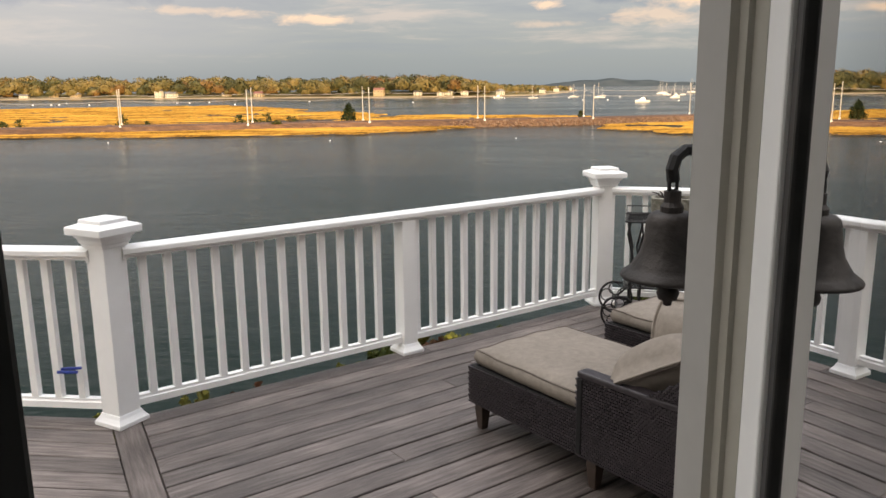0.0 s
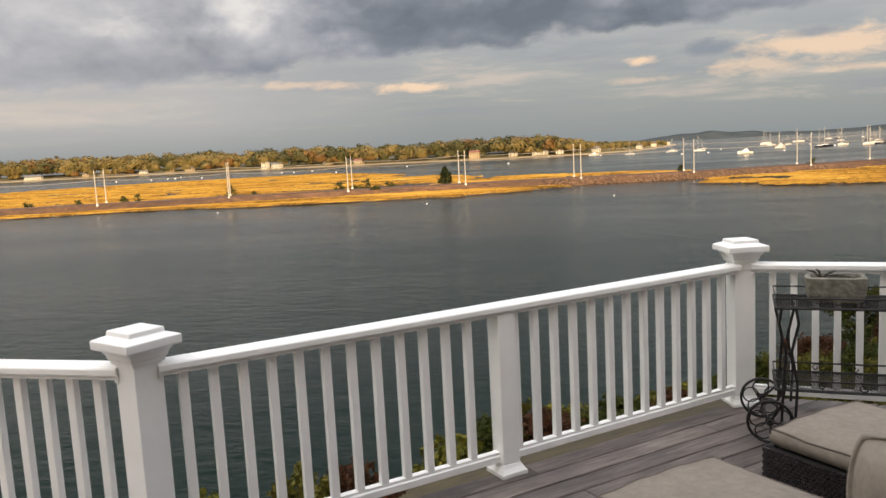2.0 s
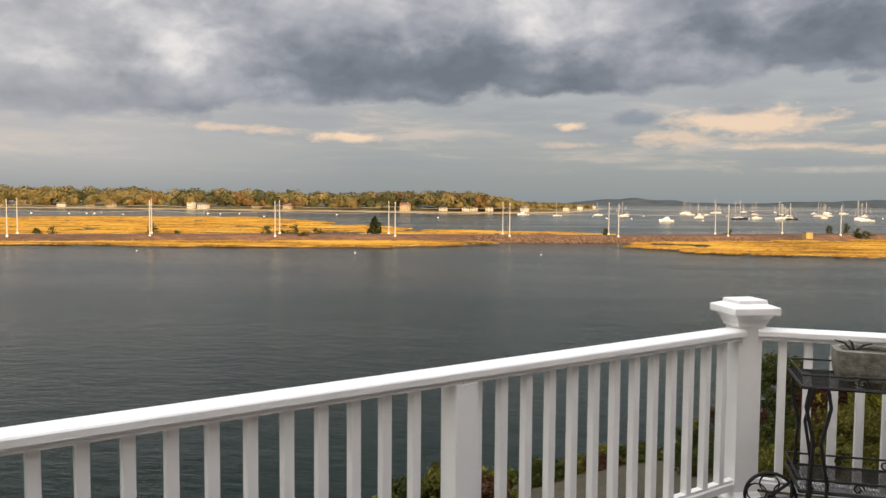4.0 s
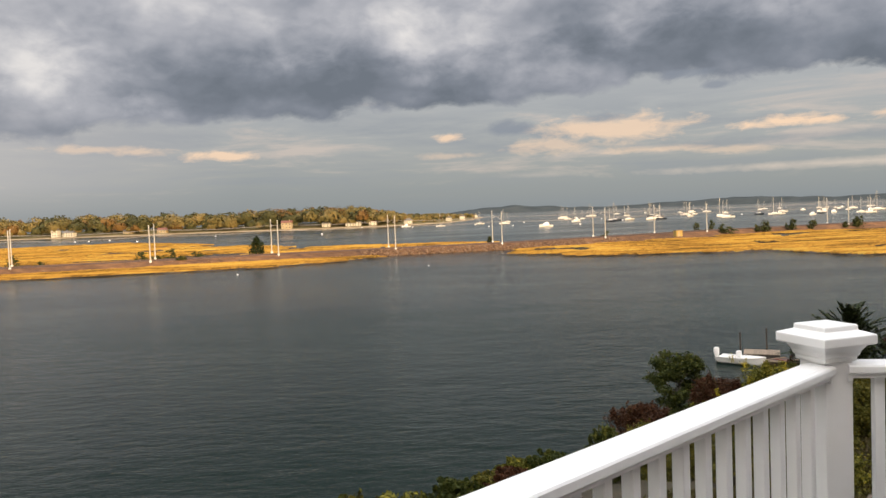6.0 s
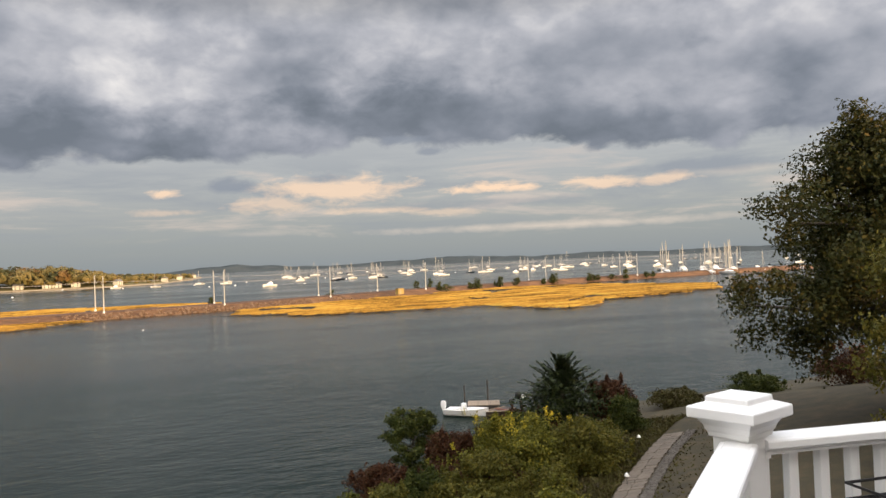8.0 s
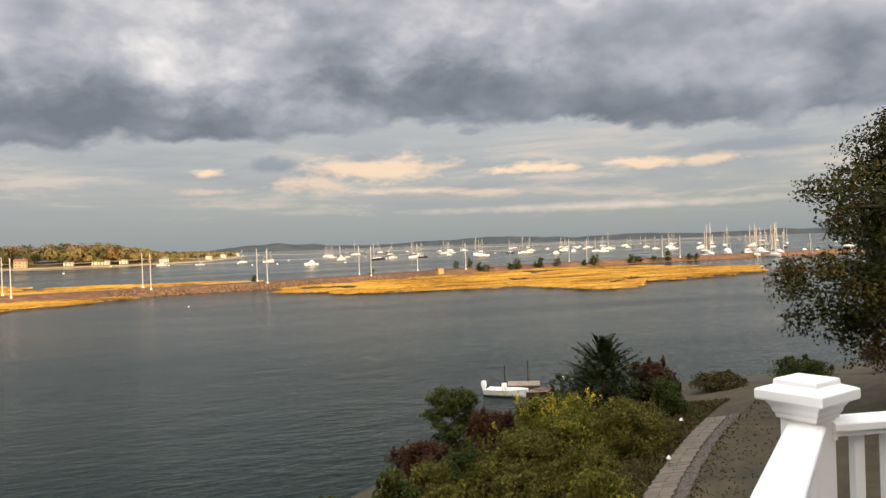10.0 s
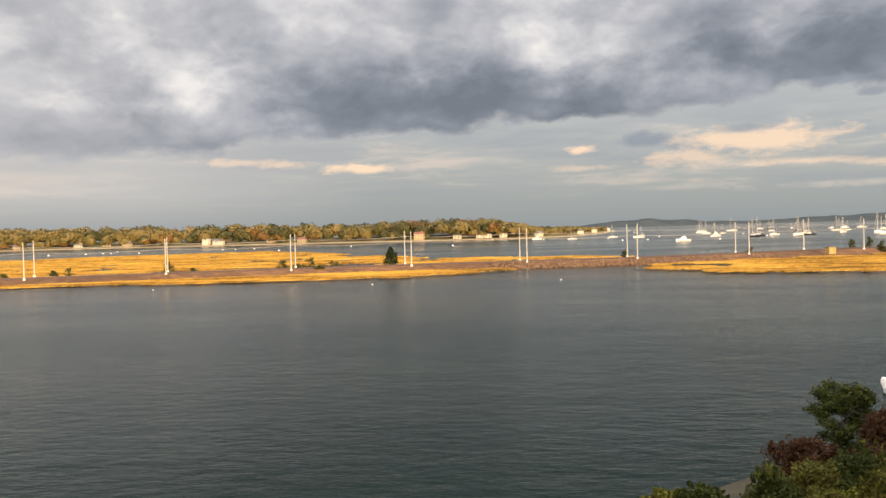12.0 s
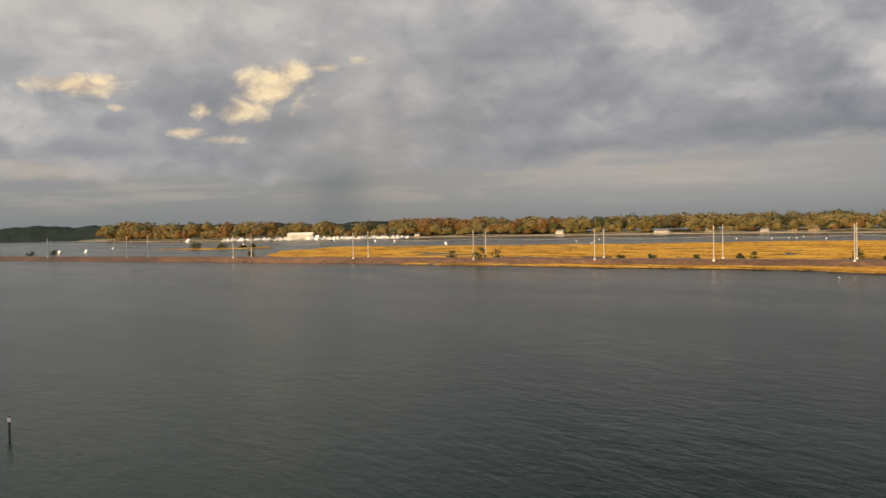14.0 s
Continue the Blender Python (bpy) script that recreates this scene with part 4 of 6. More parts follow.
def shrub(name, at, w, h, mat, label, seed, count=500, size=0.12, clumps=6, group="", stems=True):
    """A bush: stems from the ground and several uneven clumps of leaves."""
    rng = np.random.default_rng(seed)
    ob = thing(name, at, label, "bush", group)
    V = []
    st = Geo()
    for i in range(clumps * 3):
        a, t = rng.uniform(0, math.tau), rng.random()
        rr = w * 0.5 * rng.uniform(0.05, 0.86) * (1.0 - 0.45 * t)
        zz = h * (0.22 + 0.62 * t)
        c = (rr * math.cos(a), rr * math.sin(a), zz)
        k = rng.uniform(0.6, 1.25)
        rad = (w * 0.135 * k, w * 0.135 * k, h * 0.15 * k)
        V.append(leaf_cloud(rng, c, rad, int(count * 1.1) // (clumps * 3), size, 0.45, 0.35))
        if i % 3 == 0:
            st.tube([(0.06 * c[0], 0.06 * c[1], -0.25), (c[0] * 0.5, c[1] * 0.5, zz * 0.5), c], w * 0.012, 5, w * 0.004)
    for _ in range(10 if count > 1500 else 0):
        a, t = rng.uniform(0, math.tau), rng.uniform(0.25, 1.0)
        rr = w * 0.5 * (1.05 - 0.7 * t) * rng.uniform(0.7, 1.05)
        V.append(leaf_cloud(rng, (rr * math.cos(a), rr * math.sin(a), h * (0.3 + 0.68 * t)), (w * 0.035, w * 0.035, h * 0.13), count // 45, size, 0.1, 0.2))
    if stems:
        link("stem", st, BARK, ob)
    V.append(leaf_cloud(rng, (0, 0, h * 0.28), (w * 0.40, w * 0.40, h * 0.30), count // 3, size, 0.4))
    quads("foliage", np.concatenate(V), mat, ob)
    return ob


def conifer(at, h, w, seed, label, count=900, size=0.2, name="conifer_tree"):
    rng = np.random.default_rng(seed)
    ob = thing(name, at, label, "tree")
    link("trunk", Geo().tube([(0, 0, -0.4), (0.03, 0, h * 0.5), (0, 0, h * 0.97)], h * 0.02, 7, h * 0.004), BARK, ob)
    V = []
    tiers = 9
    for i in range(tiers):
        t = i / (tiers - 1)
        r = w * 0.5 * (1 - t) ** 0.62 * rng.uniform(0.75, 1.1) + 0.03 * w
        for k in range(7):
            a = math.tau * (k + rng.uniform(-0.3, 0.3)) / 7 + i
            c = np.array((r * 0.55 * math.cos(a), r * 0.55 * math.sin(a), h * (0.12 + 0.84 * t) + r * 0.12))
            V.append(leaf_cloud(rng, c, (r * 0.55, r * 0.55, h * 0.06), count // (tiers * 7) + 3, size, 0.2, 0.3, 0.8))
    quads("needles", np.concatenate(V), L_DARK, ob)
    return ob


def feathery_tree(at, h, w, seed, label):
    """An evergreen whose long boughs spread and droop, fringed with narrow leaves on both sides."""
    rng = np.random.default_rng(seed)
    ob = thing("evergreen_tree", at, label, "tree")
    link("trunk", Geo().tube([(0, 0, -0.4), (0.05, 0, h * 0.4), (0, 0.03, h * 0.8)], h * 0.025, 7, h * 0.008), BARK, ob)
    V = []
    boughs = Geo()
    for i in range(150):
        t = rng.random() ** 0.8
        a = rng.uniform(0, math.tau)
        rise = radians(8 + 62 * t + rng.normal() * 9)
        length = (w * 0.5 * (1 - t) + h * 0.30 * t) * rng.uniform(0.75, 1.12)
        z0 = h * (0.12 + 0.60 * t)
        way = np.array((math.cos(a) * math.cos(rise), math.sin(a) * math.cos(rise), math.sin(rise)))
        side = np.array((-math.sin(a), math.cos(a), 0.0))
        u = np.linspace(0, 1, 5)
        spine = [tuple(np.array((0, 0, z0)) + way * length * k + np.array((0, 0, -0.22 * length * k * k))) for k in u]
        if i % 3 == 0:
            boughs.tube(spine, 0.02, 4, 0.005)
        m = 84
        k = rng.uniform(0.25, 1.0, m)
        base = np.array((0, 0, z0)) + way * (length * k)[:, None] + np.array((0, 0, -0.22 * length)) * (k * k)[:, None]
        sgn = np.where(rng.random(m) < 0.5, -1.0, 1.0)
        out = way * 0.75 + side * sgn[:, None] * rng.uniform(0.5, 1.0, (m, 1)) + np.stack([np.zeros(m), np.zeros(m), rng.uniform(-0.45, 0.1, m)], 1)
        out /= np.linalg.norm(out, axis=1)[:, None]
        ln = (rng.uniform(0.14, 0.30, m) * (1.15 - 0.6 * k))[:, None]
        flat = np.cross(out, np.array((0, 0, 1.0)) + rng.normal(size=(m, 3)) * 0.3)
        flat /= np.linalg.norm(flat, axis=1)[:, None]
        wd = 0.035
        V.append(np.stack([base, base + out * ln * 0.5 - flat * wd, base + out * ln * 1.25, base + out * ln * 0.5 + flat * wd], 1).reshape(-1, 3))
    V.append(leaf_cloud(rng, (0, 0, h * 0.40), (w * 0.26, w * 0.26, h * 0.30), 3600, 0.11, 0.3))
    link("bough", boughs, BARK, ob)
    quads("needles", np.concatenate(V), L_DARK, ob)
    return ob


conifer((-47, 245, WL + 0.3), 6.6, 6.4, 11, "lone dark cedar on the golden marsh", 700, 0.45, "cedar_tree")
rng = random.Random(8)
for k, (s, o, w, h) in enumerate(((-107, 12, 6.0, 2.8), (-102.5, 10, 5.0, 2.2), (-99.5, 14, 5.5, 3.2), (-91, 12, 5.5, 2.4), (-139, 9, 4.6, 3.2), (-133, 10, 3.0, 1.4), (-166.5, 9, 4.6, 2.6), (-171, 11, 4.0, 2.0), (-96, -4, 3.4, 1.2),
                                  (-183.5, 9, 3.6, 1.8), (-198.5, 11, 4.4, 1.6), (-208, 10, 4.0, 2.0), (-252.5, -5, 6.0, 4.4), (-254, 10, 5.6, 3.8), (-272.5, 9, 4.4, 3.0), (-376, 7, 4.0, 3.4))
                                 + ((-516, 5, 5.0, 4.2), (-535.5, 5, 5.0, 3.4), (46, 8, 4.0, 2.0), (-2, 7, 1.8, 2.2), (88, 8, 3.6, 3.6), (96, 9, 3.2, 4.6))):
    p, w_ = along(s)
    c = p + Vector((-w_.y, w_.x)) * o
    shrub("marsh_shrub", (c.x, c.y, WL + (1.5 if abs(o) < 8 else 0.3)), w * 1.15, h + (0.2 if abs(o) < 8 else 1.3), L_SHRUB, "low dark green shrub on the marsh beside the railway", 100 + k, 170, 0.36, 4, "shrubs along the railway")
for k, (x, y, w, h) in enumerate(((-618, 205, 11, 6.0), (-607, 222, 14, 4.6), (-600, 236, 9, 3.2), (-588, 240, 8, 4.0))):
    shrub("islet_shrub", (x, y, WL + 0.3), w, h, L_SHRUB, "olive shrub on the grassy islet", 180 + k, 260, 0.6, 5, "shrubs on the islet")
for k in range(22):
    s = 92 + k * 5.6 + rng.uniform(-9, 9)
    p, w_ = along(s)
    c = p + Vector((-w_.y, w_.x)) * rng.uniform(-9, -6)
    shrub("marsh_shrub", (c.x, c.y, WL + 0.5), rng.uniform(2.5, 7.0), rng.uniform(2.2, 5.0), L_SHRUB, "low dark green shrub on the marsh beside the railway", 140 + k, 170, 0.38, 4, "shrubs along the railway")


# ---- boats ----
def hull_geo(length, beam, depth, sheer_rise=0.25, n=11, flare=0.75):
    """A hull along x with its bow at +x: rings of five points from keel to sheer."""
    g, rings = Geo(), []
    for i in range(n):
        t = i / (n - 1)
        x = (t - 0.5) * length
        b = beam / 2 * (1 - max(0, (t - 0.45) / 0.55) ** 2.2) * (0.86 + 0.14 * min(1, t / 0.3))
        b = max(b, 0.02)
        z1 = depth * (1 + sheer_rise * t * t)
        k = -0.25 * depth * (1 - 0.6 * t * t)
        rings.append([(x, -b, z1), (x, -b * flare, z1 * 0.25), (x, 0, k), (x, b * flare, z1 * 0.25), (x, b, z1), (x, b * 0.86, z1 * 0.97), (x, -b * 0.86, z1 * 0.97)])
    return g.rings(rings)


def sailboat(hull_mat, label):
    """Ten metres long, mast thirteen metres high."""
    ob = thing("sailboat", (0, 0, 0), label, "sailboat", "moored sailboats")
    link("hull", hull_geo(10, 3.0, 1.05), hull_mat, ob, smooth=False)
    cab = Geo().rings([[(x, -w, z) for x, z in ((-1.4, 1.0), (2.6, 1.05), (2.0, 1.55), (-1.2, 1.6))] for w in (-0.9, 0.9)])
    link("cabin", cab, GEL, ob)
    link("mast", Geo().tube([(0.9, 0, 0.9), (0.9, 0, 7), (0.9, 0, 13.6)], 0.16, 6, 0.10), SPAR, ob)
    link("boom", Geo().tube([(0.9, 0, 2.3), (-3.4, 0, 2.4)], 0.09, 5), SPAR, ob)
    link("sail_cover", Geo().tube([(0.7, 0, 2.5), (-1.2, 0, 2.62), (-3.2, 0, 2.5)], 0.20, 6, 0.10), CANVAS, ob)
    rig = Geo().tube([(4.9, 0, 1.3), (0.9, 0, 13.2)], 0.045, 4)
    rig.tube([(-4.9, 0, 1.1), (0.9, 0, 13.5)], 0.03, 4)
    link("rigging", rig, SPAR, ob)
    return ob


def motorboat(label):
    ob = thing("motorboat", (0, 0, 0), label, "motorboat", "moored motorboats")
    link("hull", hull_geo(8.5, 2.9, 1.2, 0.4), GEL, ob)
    cab = Geo().rings([[(x, w, z) for x, z in ((-1.8, 1.1), (2.0, 1.3), (1.0, 2.3), (-1.4, 2.5))] for w in (1.0, -1.0)])
    link("cabin", cab, GEL, ob)
    link("windscreen", Geo().rings([[(x, w, z) for x, z in ((1.05, 2.1), (1.75, 1.45), (1.70, 1.4), (0.98, 2.05))] for w in (0.92, -0.92)]), PANE, ob, "dark windscreen")
    link("flybridge", Geo().box((-0.4, 0, 2.7), (1.6, 1.5, 0.45)), GEL, ob, bevel=0.08)
    return ob


# places of the clearest boats: x, y, mast height or 0 for a motorboat
BOATS_A = [(27, 700, 11), (66, 742, 12), (84, 700, 13), (101, 815, 10), (176, 905, 15), (232, 1000, 17), (168, 640, 15), (186, 662, 14), (206, 640, 13), (252, 700, 13),
           (262, 655, 16), (304, 645, 15), (330, 620, 10), (366, 690, 14), (352, 600, 12)]
BOATS_B = [(420, 690, 17), (402, 560, 15), (470, 660, 15), (438, 610, 11), (520, 640, 14), (500, 560, 12), (560, 600, 15), (90, 520, 0), (-4, 735, 0), (415, 540, 0), (468, 540, 0), (610, 560, 14)]
boat_kinds = [sailboat(GEL, "white sloop with bare mast at a mooring"), sailboat(NAVY, "dark-hulled sloop with bare mast at a mooring")]
power = motorboat("white cabin motorboat at a mooring")
used = set()


def moor(kind, x, y, k, turn):
    ob = kind if kind.name not in used else None
    m = pose(x, y, WL, 0, 0, turn)
    if ob is not None:
        used.add(kind.name)
        ob.scale = (k, k, k)
        ob.matrix_basis = m @ Matrix.Diagonal((k, k, k, 1))
        return ob
    c = copy_thing(kind, m)
    c.scale = (k, k, k)
    return c


rng = random.Random(21)
for x, y, mh in BOATS_A + BOATS_B:
    turn = 200 + rng.uniform(-25, 25)
    if mh:
        moor(boat_kinds[1 if rng.random() < 0.22 else 0], x, y, mh / 13.6, turn)
    else:
        moor(power, x, y, 1.0 if y > 600 else 1.1, 180 + rng.uniform(-20, 20))
# the crowded mooring field farther out
for k in range(78):
    a = radians(-rng.uniform(11, 47))
    d = rng.uniform(620, 1250)
    x, y = -math.sin(a) * d, math.cos(a) * d
    if rng.random() < 0.78:
        moor(boat_kinds[1 if rng.random() < 0.2 else 0], x, y, rng.uniform(0.62, 1.08), 200 + rng.uniform(-30, 30))
    else:
        moor(power, x, y, rng.uniform(0.6, 0.95), 190 + rng.uniform(-30, 30))
# tall masts laid up together at the yard beyond the causeway
for k in range(26):
    a = radians(-37.3 - rng.random() * (6.0 if k < 18 else 14))
    d = rng.uniform(400, 520)
    moor(boat_kinds[0] if k % 5 else power, -math.sin(a) * d, math.cos(a) * d, rng.uniform(1.0, 1.4) if k < 18 else rng.uniform(0.7, 1.0), 250 + rng.uniform(-10, 10))
# the marina on the far shore to the west
for k in range(120):
    yaw = 56.8 + 13.6 * rng.random()
    a = radians(yaw)
    d = 1262 + max(0.0, yaw - 58) * 7 - rng.uniform(4, 60)
    x, y = -math.sin(a) * d, math.cos(a) * d
    (moor(power, x, y, rng.uniform(0.9, 1.7), rng.uniform(0, 360)) if k % 5 else moor(boat_kinds[0], x, y, rng.uniform(0.6, 0.9), 90))
for yaw, d, k in ((63.4, 1190, 2.6), (62.2, 1180, 1.8), (72.3, 1290, 2.0), (56.9, 1210, 1.2)):
    moor(power, -math.sin(radians(yaw)) * d, math.cos(radians(yaw)) * d, k, 145)
for yaw, d, kd in ((78.6, 640, 1), (80.2, 620, 1), (77.0, 800, 0), (68.5, 760, 1), (57.8, 840, 1), (54.0, 640, 1), (59.2, 900, 1)):
    a = radians(yaw)
    moor(power if kd else boat_kinds[0], -math.sin(a) * d, math.cos(a) * d, 0.8, 150)

buoy = thing("mooring_buoy", (60, 600, WL), "white mooring ball afloat", "buoy", "mooring buoys")
link("ball", Geo().lathe([(0.05, -0.4), (0.5, -0.2), (0.7, 0.2), (0.5, 0.6), (0.05, 0.75)], n=10), GEL, buoy, smooth=True)
link("ring", Geo().tube([(0, 0, 0.7), (0.1, 0, 0.9), (0, 0, 1.0), (-0.1, 0, 0.9), (0, 0, 0.7)], 0.03, 4), IRON, buoy)
for k in range(26):
    a, d = radians(rng.uniform(-35, 45)), rng.uniform(560, 800)
    copy_thing(buoy, pose(-math.sin(a) * d, math.cos(a) * d, WL))
for x, y in ((-38, 176), (4, 180), (-88, 172)):
    copy_thing(buoy, pose(x, y, WL)).scale = (0.24, 0.24, 0.24)


# ---- far houses ----
def house(at, size, turn, wall, roof, label, windows=3, storeys=2):
    w, d, h = size
    ob = thing("house", at, label, "house", "houses on the far shore", turn=turn)
    link("wall", Geo().box((0, 0, h / 2 - 0.5), (w, d, h + 1)), wall, ob)
    rf = Geo().rings([[(x, -d / 2 - 0.5, h), (x, 0, h + d * 0.34), (x, d / 2 + 0.5, h), (x, 0, h + 0.1)] for x in (-w / 2 - 0.5, w / 2 + 0.5)])
    link("roof", rf, roof, ob)
    link("chimney", Geo().box((w * 0.25, 0.4, h + d * 0.34), (0.9, 0.9, 2.0)), TANWALL, ob)
    for s in range(storeys):
        for k in range(windows):
            x = -w / 2 + w * (k + 0.5) / windows
            z = h * (s + 0.5) / storeys
            win = link("window", Geo().box((x, -d / 2 - 0.03, z), (1.2, 0.10, 1.4)), CREAM, ob)
            link("pane", Geo().box((x, -d / 2 - 0.09, z), (1.0, 0.06, 1.2)), PANE, win)
    return ob


def on_coast(yaw, back):
    """A place behind the far beach in a direction, and the turn that faces the water."""
    best = None
    for i in range(400):
        p, w = coast_at(i / 399)
        e = abs(math.degrees(math.atan2(-p.x, p.y)) - yaw)
        if best is None or e < best[0]:
            best = (e, p + Vector((-w.y, w.x)) * back, math.degrees(math.atan2(w.y, w.x)))
    return best[1], best[2]


for yaw, back, w, d, h, wall, roof, label in HOUSES:
    p, turn = on_coast(yaw, back)
    house((p.x, p.y, WL + 1.6), (w * 0.82, d * 0.82, h * 0.74), turn, wall, roof, label, max(2, int(w / 3.6)), 2 if h > 4.5 else 1)

hut = thing("signal_hut", (90, 263, WL + 1.0), "small yellow railway equipment hut", "hut", turn=18)
hut.scale = (0.72, 0.72, 0.85)
link("body", Geo().box((0, 0, 1.1), (3.4, 2.4, 2.4)), YELLOW, hut, bevel=0.06)
link("roof", Geo().box((0, 0, 2.42), (3.8, 2.8, 0.22)), GREYROOF, hut, bevel=0.05)
link("door", Geo().box((-0.4, -1.22, 0.95), (0.9, 0.06, 2.0)), TANWALL, hut)


# ---- the near bank ----
def on_ground(x, y, dz=0.0):
    return (x, y, ground_z(x, y) + dz)


def oak(at, h, crown, seed):
    rng = np.random.default_rng(seed)
    ob = thing("oak_tree", at, "tall dark oak with some leaves coloured orange as if sunlit", "tree")
    tr = Geo().tube([(0, 0, -0.6), (0.1, 0.05, h * 0.2), (-0.15, 0.1, h * 0.45), (0.1, 0, h * 0.8)], 0.48, 10, 0.10)
    link("trunk", tr, BARK, ob)
    V = []
    for i in range(34):
        t = i / 33
        a = i * 2.4 + rng.uniform(-0.3, 0.3)
        zz = h * (0.26 + 0.64 * t)
        reach = crown * (1.0 - 0.62 * t ** 1.6) * rng.uniform(0.70, 1.05)
        end = np.array((reach * math.cos(a), reach * math.sin(a), zz + h * 0.08 * rng.uniform(-0.6, 1.0)))
        base = np.array((0.0, 0.0, zz - h * 0.07))
        mid = base * 0.45 + end * 0.55 + np.array((0, 0, 0.5))
        link("limb", Geo().tube([base, mid, end * 0.97 + base * 0.03], 0.17 * (1.2 - t), 6, 0.03), BARK, ob)
        for k in range(10):
            f = rng.uniform(0.35, 1.02)
            c = base * (1 - f) + end * f + rng.normal(size=3) * np.array((0.8, 0.8, 0.8))
            s = rng.uniform(0.7, 1.3)
            V.append(leaf_cloud(rng, c, (0.95 * s, 0.95 * s, 0.82 * s), 340, 0.10, 0.35, 0.35, 0.15))
    quads("crown", np.concatenate(V), L_OAK, ob)
    return ob


oak(on_ground(30.0, 26.6), 12.6, 6.5, 3)


def round_tree(at, h, w, mat, seed, label, count=9000, size=0.13):
    rng = np.random.default_rng(seed)
    ob = thing("young_tree", at, label, "tree")
    link("trunk", Geo().tube([(0, 0, -0.4), (0.05, 0, h * 0.4), (0, 0.05, h * 0.85)], h * 0.02, 7, h * 0.005), BARK, ob)
    V = []
    for i in range(46):
        a, t = rng.uniform(0, 6.28), rng.random()
        r = w * 0.5 * (0.35 + 0.65 * math.sin(math.pi * min(1, 0.22 + t * 0.72))) * rng.uniform(0.4, 1.0)
        c = (r * math.cos(a), r * math.sin(a), h * (0.16 + 0.80 * t))
        V.append(leaf_cloud(rng, c, (w * 0.13, w * 0.13, h * 0.08), count // 46, size, 0.2, 0.4))
        if i % 4 == 0:
            link("limb", Geo().tube([(0, 0, c[2] * 0.7), (c[0] * 0.6, c[1] * 0.6, c[2] * 0.9), c], 0.04, 5, 0.012), BARK, ob)
    quads("crown", np.concatenate(V), mat, ob)
    return ob


round_tree(on_ground(22.5, 19.4), 7.4, 5.6, L_LIGHT, 6, "young olive-green tree beside the lawn", 22000, 0.085)
round_tree(on_ground(14.0, 43.2), 3.7, 3.3, L_GREEN, 9, "small olive-leaved tree at the water's edge", 11000, 0.085)
feathery_tree(on_ground(22.2, 41.5), 5.2, 8.6, 15, "dark feathery evergreen on the bank")
for k, (x, y, w, h, mat, nm, label, cnt) in enumerate((
        (15.8, 34.8, 5.6, 3.3, L_YELLOW, "flowering_bush", "large yellow-green bush with bright yellow sprays", 9000),
        (13.2, 32.0, 4.6, 2.6, L_LIGHT, "bush", "green bush with yellowing leaves on the bank", 6000),
        (18.6, 33.4, 4.2, 2.6, L_LIGHT, "bush", "olive bush beside the garden path", 5000),
        (14.8, 39.6, 3.6, 2.8, L_RED, "bush", "dark red bush on the bank", 4200), (10.4, 37.2, 4.2, 2.4, L_RED, "bush", "low russet bush near the water", 4200),
        (11.6, 35.0, 3.4, 2.0, L_GREEN, "bush", "green bush on the bank", 3000),
        (18.2, 38.6, 3.4, 2.8, L_GREEN, "bush", "dark green bush on the bank", 3200), (20.0, 45.6, 3.2, 1.9, L_RED, "bush", "russet bush beside the dock", 3200),
        (25.2, 41.4, 4.0, 3.0, L_RED, "bush", "dark purple-brown bush by the path", 4600), (24.4, 38.6, 2.6, 2.2, L_GREEN, "bush", "green bush by the path", 2400),
        (31.0, 42.9, 4.2, 1.15, L_WEED, "bush", "rounded brown-olive bush on the lawn's edge", 3600), (36.5, 42.0, 4.6, 1.4, L_GREEN, "bush", "dark green hedge bush by the water", 3000),
        (40.0, 38.0, 5.0, 2.6, L_RED, "bush", "brown bush under the oak", 3000), (28.5, 21.5, 5.2, 3.0, L_GREEN, "bush", "dark bush under the trees", 3600), (21.2, 36.2, 2.4, 1.8, L_LIGHT, "bush", "small olive bush by the path", 1800))):
    shrub(nm, on_ground(x, y, -0.1), w, h, mat, label, 300 + k, int(cnt * 2.6), 0.068, 12, "bushes on the bank")
rs = np.random.default_rng(61)
# yellow sprays over the flowering bush, added as its bright leaf highlights
for x, y, h in ((15.8, 34.8, 3.3),):
    V = [leaf_cloud(rs, (rs.normal() * 1.2, rs.normal() * 1.2, h * rs.uniform(0.72, 1.0)), (0.16, 0.16, 0.3), 36, 0.05, 0.1, 0.4) for _ in range(24)]
    sp = thing("goldenrod", on_ground(x, y), "bright yellow sprays on the bush, flowers and painted leaf highlights", "flowers", "yellow sprays")
    quads("flower_spray", np.concatenate(V), L_HIGHLIGHT, sp)
    stq = Geo()
    for _ in range(14):
        px, py = rs.normal() * 1.0, rs.normal() * 1.0
        stq.tube([(px * 0.6, py * 0.6, 0), (px, py, h * 0.95)], 0.012, 4)
    link("stalk", stq, L_GREEN, sp)
rng = random.Random(31)
for k in range(17):
    t = k / 16
    x = -13 + 19 * t + rng.uniform(-0.6, 0.6)
    y = 15.5 + 20.5 * (x + 13) / 19 + rng.uniform(-2.0, 1.0)
    mat = (L_GREEN, L_LIGHT, L_RED, L_YELLOW)[k % 4]
    low = 0.6 if x > 0.0 else 1.0
    shrub("bush", on_ground(x, y, -0.1), rng.uniform(2.4, 3.4) * (0.4 + 0.6 * low), rng.uniform(1.0, 1.8) * low, mat, "mixed green and russet scrub on the shore bank", 400 + k, 1900, 0.12, 6, "bushes on the bank")

